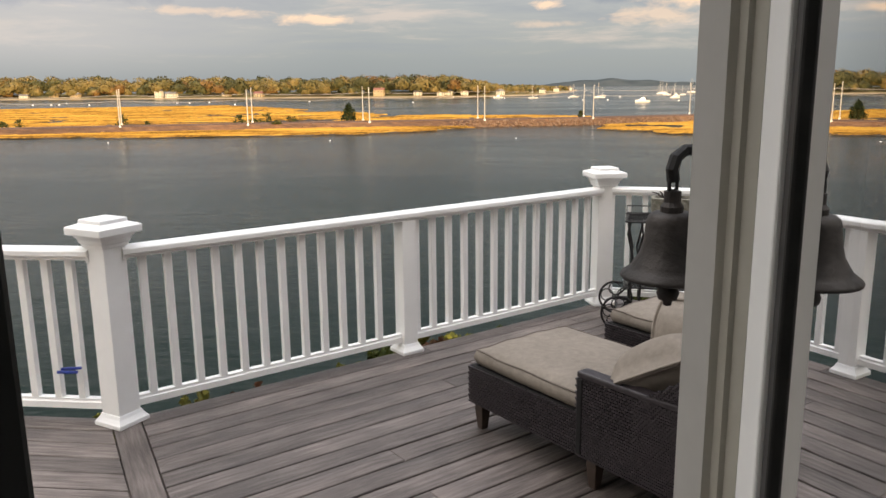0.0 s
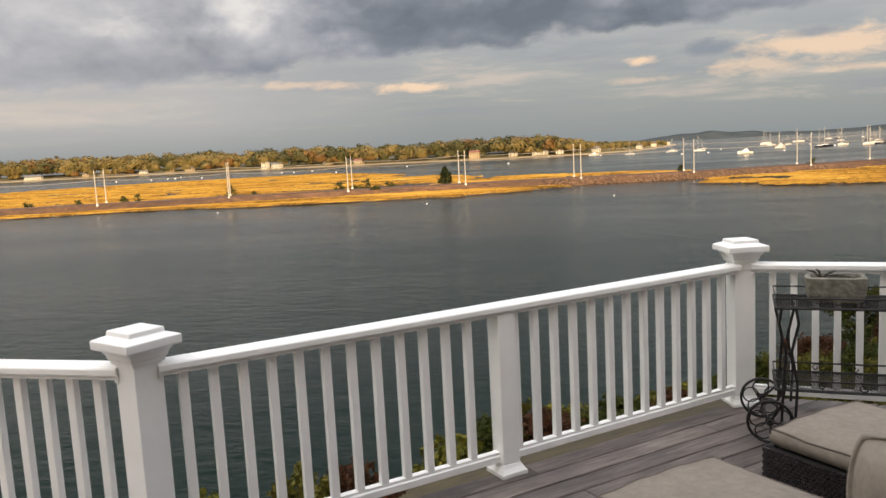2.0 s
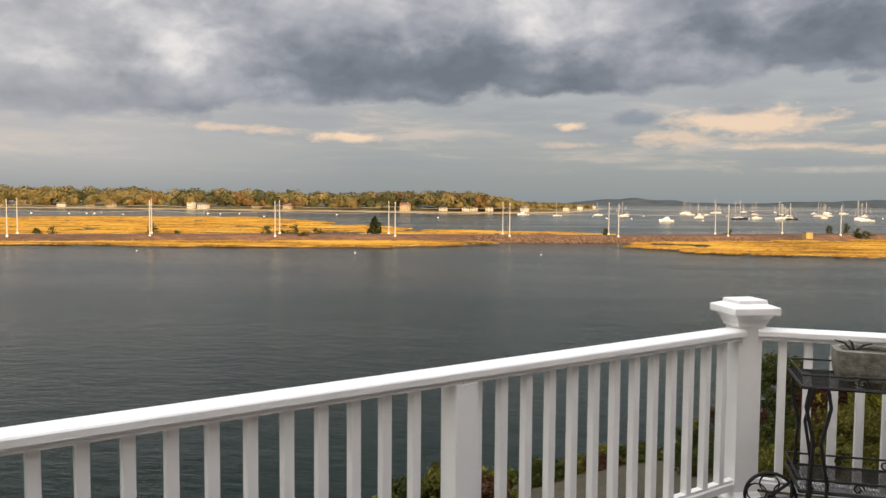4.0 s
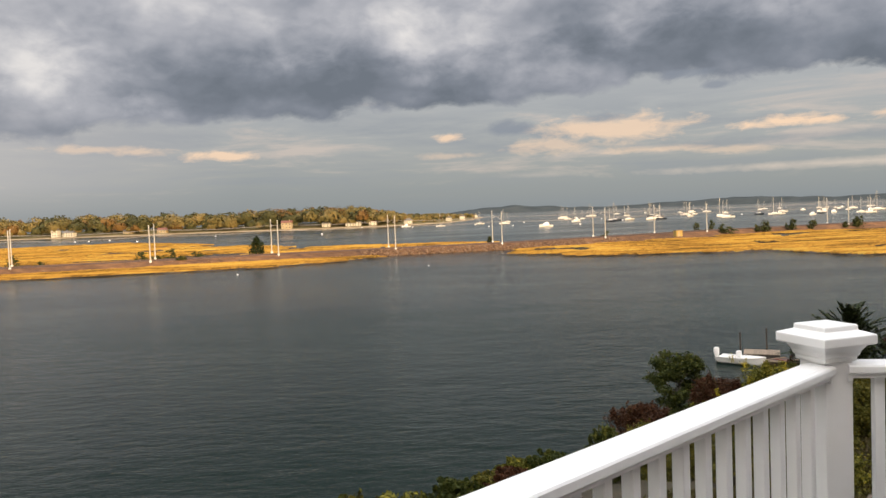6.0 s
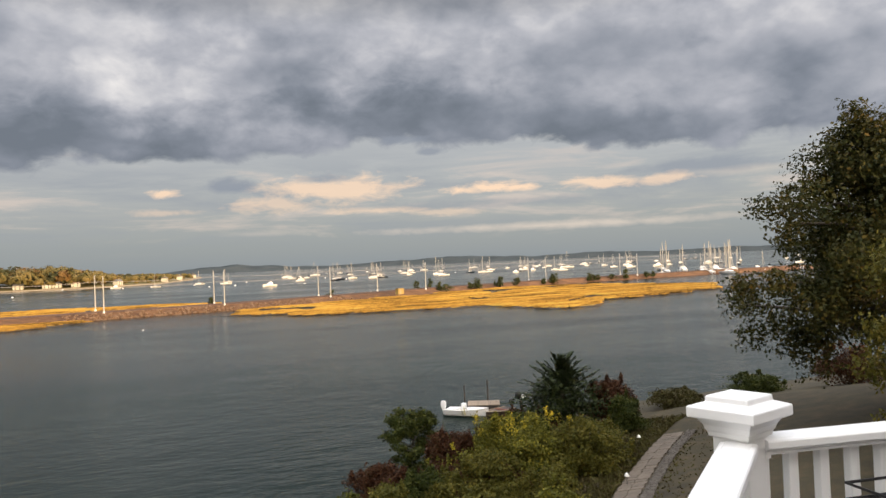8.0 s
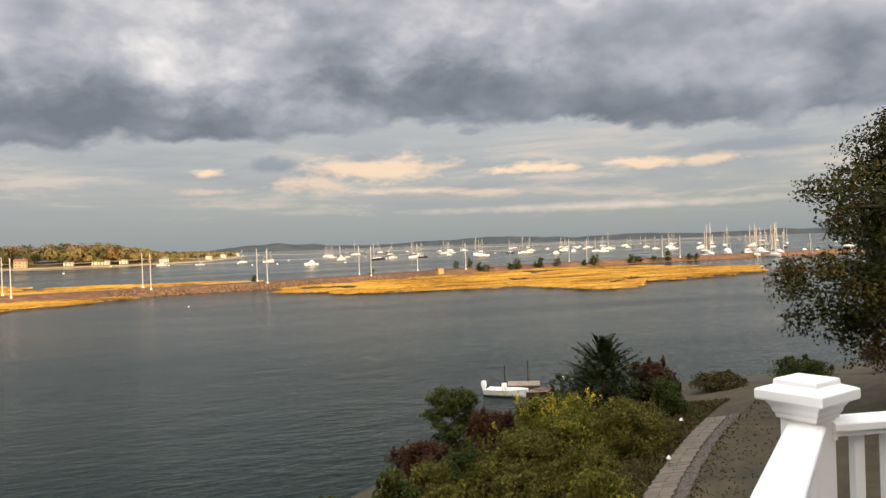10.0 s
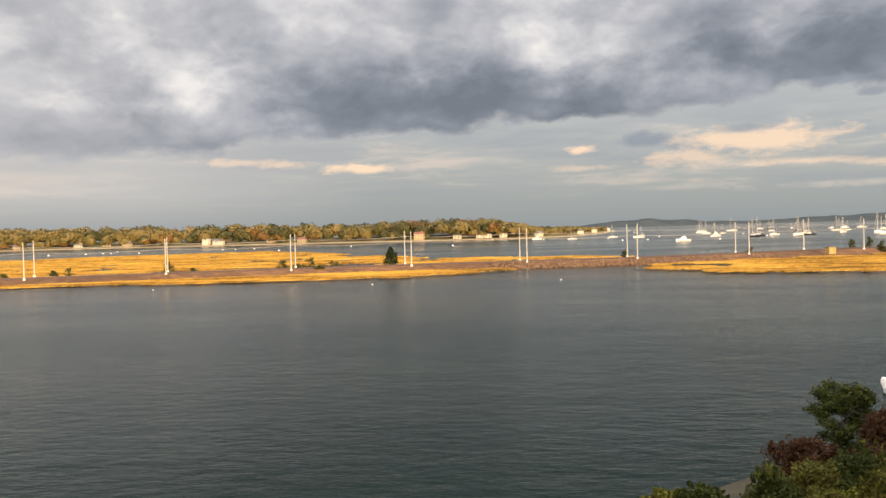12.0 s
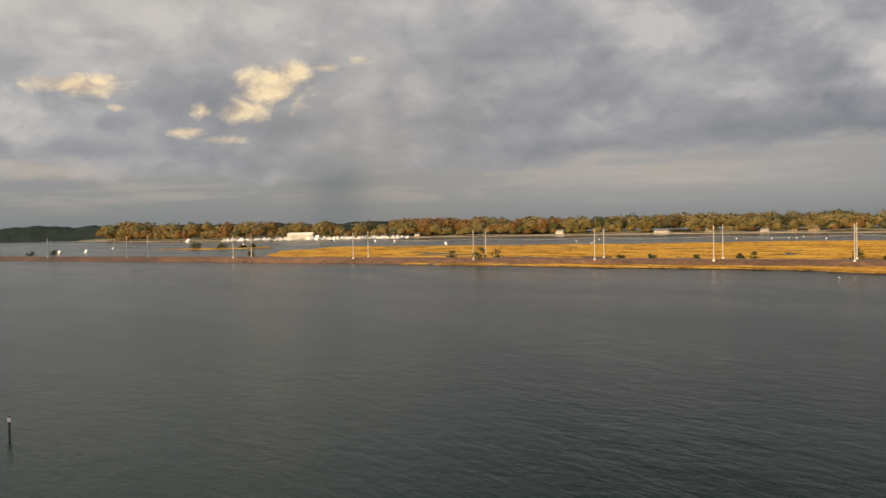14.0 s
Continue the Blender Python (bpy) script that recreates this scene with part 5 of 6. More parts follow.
rng = random.Random(44)
for k in range(46):
    y = rng.uniform(27.0, 46.0)
    x = 6.2 + (y - 29.0) * 0.72 + rng.uniform(0.0, 9.0 - (y - 29) * 0.12)
    if shore_distance(x, y) < 1.0 or abs(x - 9.0 - 17.0 * (y - 19.5) / 19.6) < 1.5 or x > 9.0 + 17.0 * (y - 19.5) / 19.6:
        continue
    mat = (L_GREEN, L_LIGHT, L_RED, L_YELLOW, L_LIGHT)[rng.randrange(5)]
    shrub("bush", on_ground(x, y, -0.1), rng.uniform(1.6, 3.0), rng.uniform(1.0, 2.2), mat, "tangled green and russet scrub on the bank", 500 + k, 3600, 0.066, 8, "bushes on the bank")

# grass and weeds at the deck's edge
rng_n = np.random.default_rng(12)


def blades(name, x0, x1, count, label, y_of, spread, hgt):
    xs = rng_n.uniform(x0, x1, count)
    V = []
    for x in xs:
        y = y_of(x) + rng_n.uniform(0, spread)
        z = ground_z(x, y) - 0.02
        a = rng_n.uniform(0, 3.14)
        h_, w_ = hgt * rng_n.uniform(0.5, 1.2), rng_n.uniform(0.004, 0.010)
        dx, dy = w_ * math.cos(a), w_ * math.sin(a)
        lx, ly = rng_n.normal(size=2) * h_ * 0.35
        V += [(x - dx, y - dy, z), (x + dx, y + dy, z), (x + lx + dx * 0.3, y + ly + dy * 0.3, z + h_), (x + lx - dx * 0.3, y + ly - dy * 0.3, z + h_)]
    tagged(quads(name, V, L_GRASS), label, "grass", kind="stuff")


blades("grass", -4.0, 4.4, 26000, "rough yellow-green grass below the deck's edge", lambda x: 3.70 + max(0, min(2.42, (x + 0.83) * 0.869)), 1.9, 0.46)


# garden path of pavers with a gravel strip and small lamps
def path_at(t):
    """Along the garden path, 0 at the house end."""
    x = 9.0 + 17.0 * t + 2.4 * t ** 3
    y = 19.5 + 19.6 * t - 1.2 * t ** 3
    return Vector((x, y))


gp = thing("garden_path", (0, 0, 0), "curving garden path of grey concrete pavers", "path", kind="structure")
pv = Geo().box((0, 0, 0), (0.50, 0.385, 0.10))
first_paver = None
for i in range(56):
    t = i / 66
    p, q = path_at(t), path_at(t + 0.01)
    w = (q - p).normalized()
    side = Vector((-w.y, w.x))
    for j in range(2):
        c = p + side * (0.51 * (j - 0.5) + (0.025 if i % 2 else -0.025))
        fall = (ground_z(*(c + w * 0.6)) - ground_z(*(c - w * 0.6))) / 1.2
        lean = (ground_z(*(c + side * 0.6)) - ground_z(*(c - side * 0.6))) / 1.2
        ex, ey = Vector((-side.x, -side.y, -lean)).normalized(), Vector((w.x, w.y, fall)).normalized()
        ez = ex.cross(ey).normalized()
        m = Matrix.Translation((c.x, c.y, (ground_z(*(c + w * 0.6)) + ground_z(*(c - w * 0.6))) / 2 + 0.02)) @ Matrix((ex, ey, ez)).transposed().to_4x4()
        if first_paver is None:
            first_paver = link("paver", pv, PAVER, gp, m=m)
        else:
            share("paver", first_paver.data, gp, m)
gv = Geo()
rng = random.Random(2)
for _ in range(2600):
    t = rng.random() * 0.85
    p, q = path_at(t), path_at(t + 0.01)
    w = (q - p).normalized()
    c = p - Vector((-w.y, w.x)) * rng.uniform(0.6, 1.0)
    r = rng.uniform(0.04, 0.09)
    z = ground_z(c.x, c.y) + 0.03
    gv.rings([[(c.x + k * r * rng.uniform(0.7, 1.2) * math.cos(a), c.y + k * r * rng.uniform(0.7, 1.2) * math.sin(a), z + zz * r) for a in (0, 1.57, 3.14, 4.71)] for zz, k in ((-0.5, 0.8), (0.2, 1.0), (0.7, 0.5))])
tagged(link("gravel_strip", gv, GRAVEL), "strip of grey pebbles beside the path", "gravel", kind="stuff")
# low weeds and leaf litter on both sides of the path
V = []
for _ in range(15000):
    t = rng_n.random()
    p, q = path_at(t), path_at(t + 0.01)
    w = (q - p).normalized()
    o = (0.62 + 3.6 * rng_n.random() ** 1.5) * (1 if rng_n.random() < 0.9 else -1)
    if -1.05 < o < 0:
        o -= 0.45
    c = p + Vector((-w.y, w.x)) * o
    z = ground_z(c.x, c.y) - 0.02
    a, h_ = rng_n.uniform(0, 6.28), rng_n.uniform(0.06, 0.28) * (1 if o > 0 else 0.4)
    dx, dy = 0.045 * math.cos(a), 0.045 * math.sin(a)
    lx, ly = rng_n.normal(size=2) * h_ * 0.5
    V += [(c.x - dx * 0.4, c.y - dy * 0.4, z), (c.x + dx, c.y + dy, z + h_ * 0.5), (c.x + lx, c.y + ly, z + h_), (c.x - dx, c.y - dy, z + h_ * 0.55)]
tagged(quads("weeds", V, L_WEED), "low brown and green weeds beside the garden path", "grass", kind="stuff")
first_lamp = None
for x, y in ((13.6, 24.3), (17.9, 29.6), (22.6, 35.2), (9.9, 20.6)):
    at = on_ground(x, y)
    if first_lamp is None:
        first_lamp = thing("path_light", at, "small white cone-shaded path light on a stake", "lamp", "path lights")
        link("stake", Geo().tube([(0, 0, -0.1), (0, 0, 0.42)], 0.014, 6), IRON, first_lamp)
        link("shade", Geo().lathe([(0.10, 0.38), (0.105, 0.386), (0.07, 0.45), (0.025, 0.51), (0.01, 0.525)], n=12), GEL, first_lamp, "white cone shade", smooth=True)
    else:
        copy_thing(first_lamp, pose(*at))

# skiff, float and piles
skiff = thing("skiff", (24.0, 58.75, WL), "white open skiff tied at the float", "boat", turn=-47)
skiff.scale = (0.8, 0.8, 0.9)
link("hull", hull_geo(4.4, 1.7, 0.52, 0.35), GEL, skiff)
link("gunwale", Geo().tube([(-2.15, -0.74, 0.56), (-0.6, -0.86, 0.57), (0.8, -0.74, 0.63), (1.8, -0.35, 0.70), (2.2, 0, 0.74), (1.8, 0.35, 0.70), (0.8, 0.74, 0.63), (-0.6, 0.86, 0.57), (-2.15, 0.74, 0.56)], 0.045, 6), GEL, skiff)
for x in (-1.0, 0.4):
    link("thwart", Geo().box((x, 0, 0.60), (0.34, 1.36, 0.08)), GEL, skiff, bevel=0.02)
link("console", Geo().box((-0.3, 0.1, 0.82), (0.4, 0.45, 0.5)), GEL, skiff, bevel=0.06)
om = link("outboard_motor", Geo().rings([[(x * k - 2.4, y * k, z) for x, y in ((-0.24, -0.16), (0.24, -0.16), (0.24, 0.16), (-0.24, 0.16))] for k, z in ((0.5, 0.4), (0.8, 0.62), (1.0, 0.8), (0.95, 1.1), (0.6, 1.22))]), GEL, skiff, "white outboard motor cowl", bevel=0.05)
link("motor_leg", Geo().box((-2.4, 0, 0.05), (0.16, 0.08, 0.8)), PILE, om)
dock = thing("float_dock", (26.6, 61.2, WL), "low wooden float with bleached planks", "dock", turn=-25)
link("deck_frame", Geo().box((0, 0, 0.16), (2.56, 2.0, 0.30)), PILE, dock, bevel=0.03)
pk = Geo().box((0, 0, 0), (0.17, 2.06, 0.05))
fp = None
for i in range(14):
    m = pose(-1.19 + i * 0.183, 0, 0.345)
    fp = link("plank", pk, DOCKWOOD, dock, m=m) if fp is None else share("plank", fp.data, dock, m)
tender = thing("rowing_boat", (26.2, 57.7, WL), "small weathered brown dinghy with a red seat", "boat", turn=203)
tender.scale = (0.66, 0.75, 0.75)
link("hull", hull_geo(4.4, 1.7, 0.46, 0.3), LEG, tender)
link("gunwale", Geo().tube([(-2.15, -0.74, 0.50), (-0.6, -0.86, 0.51), (0.8, -0.74, 0.56), (1.8, -0.35, 0.62), (2.2, 0, 0.65), (1.8, 0.35, 0.62), (0.8, 0.74, 0.56), (-0.6, 0.86, 0.51), (-2.15, 0.74, 0.50)], 0.05, 6), DOCKWOOD, tender)
link("thwart", Geo().box((-0.4, 0, 0.53), (0.4, 1.4, 0.07)), REDROOF, tender, bevel=0.02)
link("thwart", Geo().box((0.9, 0, 0.56), (0.3, 1.1, 0.07)), DOCKWOOD, tender, bevel=0.02)
tm = link("outboard_motor", Geo().rings([[(x * k - 2.35, y * k, z) for x, y in ((-0.22, -0.17), (0.26, -0.17), (0.26, 0.17), (-0.22, 0.17))] for k, z in ((0.5, 0.6), (0.85, 0.8), (1.0, 1.0), (0.95, 1.25), (0.6, 1.36))]), SEAL, tender, "black outboard motor", bevel=0.05)
link("motor_leg", Geo().box((-2.35, 0, 0.25), (0.16, 0.08, 0.9)), PILE, tm)
for x, y, h in ((25.4, 62.3, 1.7), (27.3, 61.9, 2.0)):
    o = thing("dock_pile", (x, y, WL), "dark timber pile beside the float", "pile", "dock piles")
    link("post", Geo().tube([(0, 0, -1.5), (0.02, 0, h * 0.5), (0, 0, h)], 0.07, 8, 0.06), PILE, o)
    link("cap", Geo().lathe([(0.075, h - 0.02), (0.075, h + 0.02), (0.02, h + 0.05)], n=8), PILE, o)
lan = thing("dock_lantern", (28.6, 58.6, WL), "white lamp with a black head on a dock post", "lamp")
link("post", Geo().tube([(0, 0, -1), (0, 0, 0.85)], 0.09, 8), PILE, lan)
link("globe", Geo().lathe([(0.05, 0.85), (0.22, 0.9), (0.24, 1.05), (0.12, 1.15)], (0.16, 0), n=10), GEL, lan, smooth=True)
link("head", Geo().lathe([(0.10, 0.85), (0.26, 1.0), (0.28, 1.25), (0.14, 1.42), (0.02, 1.46)], (-0.2, 0), n=10), IRON, lan)
for x, y, h in ((-52.5, 9.8, 1.5), (-54, 8.2, 1.3)):
    o = thing("mooring_stake", (x, y, WL), "thin stake standing in the water", "stake", "mooring stakes")
    link("stake", Geo().tube([(0, 0, -1.5), (0.03, 0, h)], 0.07, 6), PILE, o)
    link("band", Geo().lathe([(0.085, h - 0.35), (0.085, h - 0.1)], (0.02, 0), 8), GEL, o, "white band")


# ---- deck ----
L_POST, C_POST, R_POST = Vector((-0.83, 3.654)), Vector((1.894, 6.02)), Vector((2.862, 5.83))
M_POST = L_POST + (C_POST - L_POST) * (1.776 / 3.608)
E_DIR = Vector((math.cos(radians(-47)), math.sin(radians(-47))))
E_MID, E_POST = R_POST + E_DIR * 1.25, R_POST + E_DIR * 2.46
W_POST = L_POST + Vector((-2.6, 0.09))


RAILING = thing("deck_railing", (0, 0, 0), "white vinyl deck railing with capped posts and square balusters", "railing", kind="structure")


def railing_post(at, turn, tall=True):
    w = 0.066 if tall else 0.052
    top = 0.965 if tall else 0.862
    ob = link("post", Geo().square([(w, 0.02), (w, top)]), WHITE, RAILING, "white boxed post with a stepped cap" if tall else "", bevel=0.004, m=pose(at.x, at.y, 0, 0, 0, turn))
    f = w + 0.028
    link("base_trim", Geo().square([(f, 0.001), (f, 0.022), (f - 0.007, 0.030), (w + 0.010, 0.046), (w + 0.004, 0.062), (w + 0.0015, 0.064)]), WHITE, ob, bevel=0.0015, segs=1)
    if tall:
        link("cap", Geo().square([(w + 0.002, 0.925), (w + 0.010, 0.928), (w + 0.012, 0.944), (w + 0.018, 0.950), (w + 0.022, 0.966), (w + 0.034, 0.984), (w + 0.038, 0.992), (0.124, 0.993), (0.127, 0.998), (0.127, 1.028),
                                  (0.124, 1.032), (0.084, 1.046), (0.081, 1.048), (0.080, 1.064), (0.076, 1.068), (0.03, 1.073), (0.001, 1.074)]), WHITE, ob, bevel=0.0015, segs=1)
    return ob


railing_post(L_POST, 66)
railing_post(C_POST, 16)
railing_post(R_POST, -27)
railing_post(M_POST, U_ANG, False)
railing_post(E_MID, -47, False)
railing_post(E_POST, -47)
railing_post(W_POST, 0)


def rail_panel(a, b, wa, wb, count, start=None, step=None):
    """One panel between two posts: top rail, bottom rail and balusters."""
    d = (b - a).normalized()
    p, q = a + d * wa, b - d * wb
    turn = math.degrees(math.atan2(d.y, d.x))
    ln = (q - p).length
    half = [(0.046, 0.862), (0.046, 0.871), (0.052, 0.875), (0.052, 0.881), (0.063, 0.885), (0.063, 0.908), (0.058, 0.914), (0.047, 0.9165), (0.044, 0.9155), (0.040, 0.918), (0.0, 0.920)]
    prof = [(-y, z) for y, z in half] + half[-2::-1]
    g = Geo().rings([[(x, y, z) for y, z in prof] for x in (0, ln)])
    ob = link("top_rail", g, WHITE, RAILING, m=pose(p.x, p.y, 0, 0, 0, turn))
    prof = [(-0.026, 0.075), (-0.026, 0.108), (-0.019, 0.115), (-0.019, 0.128), (0.019, 0.128), (0.019, 0.115), (0.026, 0.108), (0.026, 0.075)]
    link("bottom_rail", Geo().rings([[(x, y, z) for y, z in prof] for x in (0, ln)]), WHITE, ob)
    me = None
    for i in range(count):
        m = pose(ln * (i + 1) / (count + 1) if start is None else start + i * step, 0, 0)
        if me is None:
            me = link("baluster", Geo().square([(0.0195, 0.127), (0.0195, 0.864)]), WHITE, ob, bevel=0.003, segs=1, m=m).data
        else:
            share("baluster", me, ob, m)
    for x in (0.008, ln - 0.008):
        link("rail_bracket", Geo().box((x, 0, 0.866), (0.016, 0.098, 0.03)), WHITE, ob)
    return ob


rail_panel(L_POST, M_POST, 0.066, 0.0, 12, 0.101, 0.1273)
rail_panel(M_POST, C_POST, 0.0, 0.066, 13, 0.080, 0.1311)
rail_panel(C_POST, R_POST, 0.066, 0.066, 6)
rail_panel(R_POST, E_MID, 0.066, 0.0, 8)
rail_panel(E_MID, E_POST, 0.0, 0.066, 8)
rail_panel(W_POST, L_POST, 0.066, 0.066, 18)

clip_ob = thing("clothes_clip", (-1.06, 3.60, 0.29), "blue plastic clip hung on a baluster", "clip", turn=4)
link("jaw", Geo().box((0, -0.012, 0), (0.105, 0.014, 0.014)), BLUE, clip_ob, bevel=0.003)
link("jaw", Geo().box((0.012, 0.008, 0.012), (0.10, 0.014, 0.013), 9), BLUE, clip_ob, bevel=0.003)

# the floor of boards
OUT = 0.025
rail_n = (L_POST - P0).dot(N) + OUT                                    # how far the boards reach from the wall
C_OUT = C_POST + (C_POST - Vector((1.2, 4.0))).normalized() * 0.16
R_OUT = R_POST + (R_POST - Vector((1.8, 3.6))).normalized() * 0.16
E_OUT = E_POST + Vector((-E_DIR.y, E_DIR.x)) * 0.13
MITER = Vector((math.cos(radians(-58)), math.sin(radians(-58))))
MS = L_POST + Vector((-0.02, 0.06))
floor_ob = thing("deck_floor", (0, 0, 0), "weathered grey-brown timber deck boards", "deck", kind="structure")


def board(poly, m_turn):
    """A plank with the plan of a polygon, its top at 0 and its grain along its turn."""
    if len(poly) < 3:
        return
    c = sum((Vector(p) for p in poly), Vector((0, 0))) / len(poly)
    r = Matrix.Rotation(radians(-m_turn), 2)
    loc = [r @ (Vector(p) - c) for p in poly]
    n = len(loc)
    e = 0.004
    ctr = sum(loc, Vector((0, 0))) / n
    g = Geo()
    shrink = [Vector((p.x - math.copysign(min(e, abs(p.x - ctr.x)), p.x - ctr.x), p.y - math.copysign(min(e, abs(p.y - ctr.y)), p.y - ctr.y))) for p in loc]
    g.v = [(p.x, p.y, -0.032) for p in loc] + [(p.x, p.y, -e) for p in loc] + [(p.x, p.y, 0.0) for p in shrink]
    g.f = [tuple(range(2 * n, 3 * n)), tuple(range(n - 1, -1, -1))] + [(k * n + i, k * n + (i + 1) % n, (k + 1) * n + (i + 1) % n, (k + 1) * n + i) for k in (0, 1) for i in range(n)]
    link("deck_board", g, BOARD, floor_ob, m=pose(c.x, c.y, rb.uniform(-0.0015, 0.0015), 0, 0, m_turn))


rb = random.Random(77)
BW = 0.142
ms_r, ms_l = MS + U * 0.075, MS - Vector((0.085, 0))
k = 0
while k * BW < rail_n + 3.5:
    n0, n1 = k * BW + 0.012, (k + 1) * BW + 0.001
    cuts = [-9.0, rb.uniform(0.6, 3.4), 8.0]
    for u0, u1 in zip(cuts, cuts[1:]):
        poly = [tuple(un(u0 + 0.002, n0)), tuple(un(u1 - 0.002, n0)), tuple(un(u1 - 0.002, n1)), tuple(un(u0 + 0.002, n1))]
        top = L_POST + N * OUT
        poly = clip(poly, tuple(top + U), tuple(top))
        poly = clip(poly, tuple(ms_r), tuple(ms_r + MITER)) if len(poly) > 2 else poly
        poly = clip(poly, tuple(R_OUT), tuple(C_OUT)) if len(poly) > 2 else poly
        poly = clip(poly, tuple(E_OUT), tuple(R_OUT)) if len(poly) > 2 else poly
        if len(poly) > 2:
            board(poly, U_ANG)
    k += 1
y = 3.654 + OUT
while y > -6:
    poly = [(-3.6, y - BW + 0.009), (1.6, y - BW + 0.009), (1.6, y), (-3.6, y)]
    r = Matrix.Rotation(radians(-2.0), 2)
    poly = [tuple(Vector((-0.83, 3.65)) + r @ (Vector(p) - Vector((-0.83, 3.65)))) for p in poly]
    poly = clip(poly, tuple(ms_l + MITER), tuple(ms_l))
    poly = clip(poly, tuple(un(-9, 0.012)), tuple(un(0, 0.012))) if len(poly) > 2 else poly
    if len(poly) > 2:
        board(poly, -2.0)
    y -= BW
a, b = MS - Vector((0.079, 0)), MS + U * 0.069
mit = [tuple(a), tuple(a + MITER * 5), tuple(b + MITER * 5), tuple(b)]
mit = clip(mit, tuple(un(-9, 0.012)), tuple(un(0, 0.012)))
board(mit, -58)
# joists and rim beneath
for nn in (0.15, 1.2, 2.2, 3.2):
    a, b = un(-0.6, nn), un(3.4, nn)
    c = (a + b) / 2
    link("joist", Geo().box((c.x, c.y, -0.135), ((b - a).length, 0.045, 0.2), U_ANG), BARK, floor_ob)


# ---- loungers ----
def woven(name, w, d, h, parent, m, cell=0.022):
    """A wicker panel in the xz plane: core sheet coloured as gap shade, and rows of proud strands."""
    core = link(name, Geo().box((w / 2, d / 2, h / 2), (w, d, h)), WICKER_SHADE, parent, m=m, bevel=0.006)
    g = Geo()
    nx, nz = max(2, int(w / cell)), max(2, int(h / (cell * 0.62)))
    cw, ch = w / nx, h / nz
    for j in range(nz):
        for i in range(nx):
            x = (i + (0.25 if j % 2 else -0.25) + 0.5) * cw
            g.box((min(max(x, cw * 0.45), w - cw * 0.45), -0.003, (j + 0.5) * ch), (cw * 0.80, 0.010, ch * 0.66))
    link("weave", g, WICKER, core)
    return core


def woven_shape(name, poly, x, out, parent, cell=0.019):
    """A wicker side of a free outline in the yz plane at x, with strands on its outer face over a core coloured as gap
    shade.
    """
    n = len(poly)
    g = Geo().rings([[(x, y, z) for y, z in poly], [(x - out * 0.04, y, z) for y, z in poly]])
    core = link(name, g, WICKER_SHADE, parent)
    s = Geo()
    y0, y1, z0, z1 = min(p[0] for p in poly), max(p[0] for p in poly), min(p[1] for p in poly), max(p[1] for p in poly)
    for j in range(int((z1 - z0) / (cell * 0.62))):
        for i in range(int((y1 - y0) / cell)):
            y, z = y0 + (i + (0.75 if j % 2 else 0.25)) * cell, z0 + (j + 0.5) * cell * 0.62
            if inside(y, z, poly):
                s.box((x + out * 0.003, y, z), (0.010, cell * 0.82, cell * 0.5))
    link("weave", s, WICKER, core)
    return core


def pad(name, w, d, h, parent, mat, m, bulge=0.02, label="", edge=0.03, pinch=0.04):
    """A stuffed cushion: domed, with rounded rims; piping round its top and bottom seams."""
    nx, ny = 15, 15
    g = Geo()
    top, bot = [], []
    for j in range(ny):
        for i in range(nx):
            a, b = -1 + 2 * i / (nx - 1), -1 + 2 * j / (ny - 1)
            k = (1 - abs(a) ** 4) * (1 - abs(b) ** 4)
            rim = max(0, 1 - min((1 - abs(a)) * w / 2, (1 - abs(b)) * d / 2) / edge)
            pin = 1 - pinch * (abs(a) * abs(b)) ** 2
            x, y = a * w / 2 * pin, b * d / 2 * pin
            wr = 0.004 * noise.noise((x * 9, y * 9, w * 7)) * 2
            top.append((x, y, h / 2 + bulge * k - 0.3 * edge * rim ** 2 + wr))
            bot.append((x, y, -h / 2 - bulge * (0.3 if bulge < 0.05 else 0.55) * k + 0.3 * edge * rim ** 2))
    g.v = top + bot
    o = nx * ny
    for j in range(ny - 1):
        for i in range(nx - 1):
            q = (j * nx + i, j * nx + i + 1, (j + 1) * nx + i + 1, (j + 1) * nx + i)
            g.f += [q, tuple(o + t for t in q[::-1])]
    rimv = [i for i in range(nx)] + [j * nx + nx - 1 for j in range(1, ny)] + [(ny - 1) * nx + i for i in range(nx - 2, -1, -1)] + [j * nx for j in range(ny - 2, 0, -1)]
    n = len(rimv)
    mid = []
    for t in rimv:
        x, y, z = top[t]
        mid.append(len(g.v))
        g.v.append((x * (1 + 0.024 / w), y * (1 + 0.024 / d), 0))
    for t in range(n):
        s = (t + 1) % n
        g.f += [(rimv[t], mid[t], mid[s], rimv[s]), (mid[t], o + rimv[t], o + rimv[s], mid[s])]
    ob = link(name, g, mat, parent, label, smooth=True, m=m)
    pts = [top[t] for t in rimv] + [top[rimv[0]]]
    link("piping", Geo().tube(pts, 0.0045, 5), PIPING, ob)
    return ob


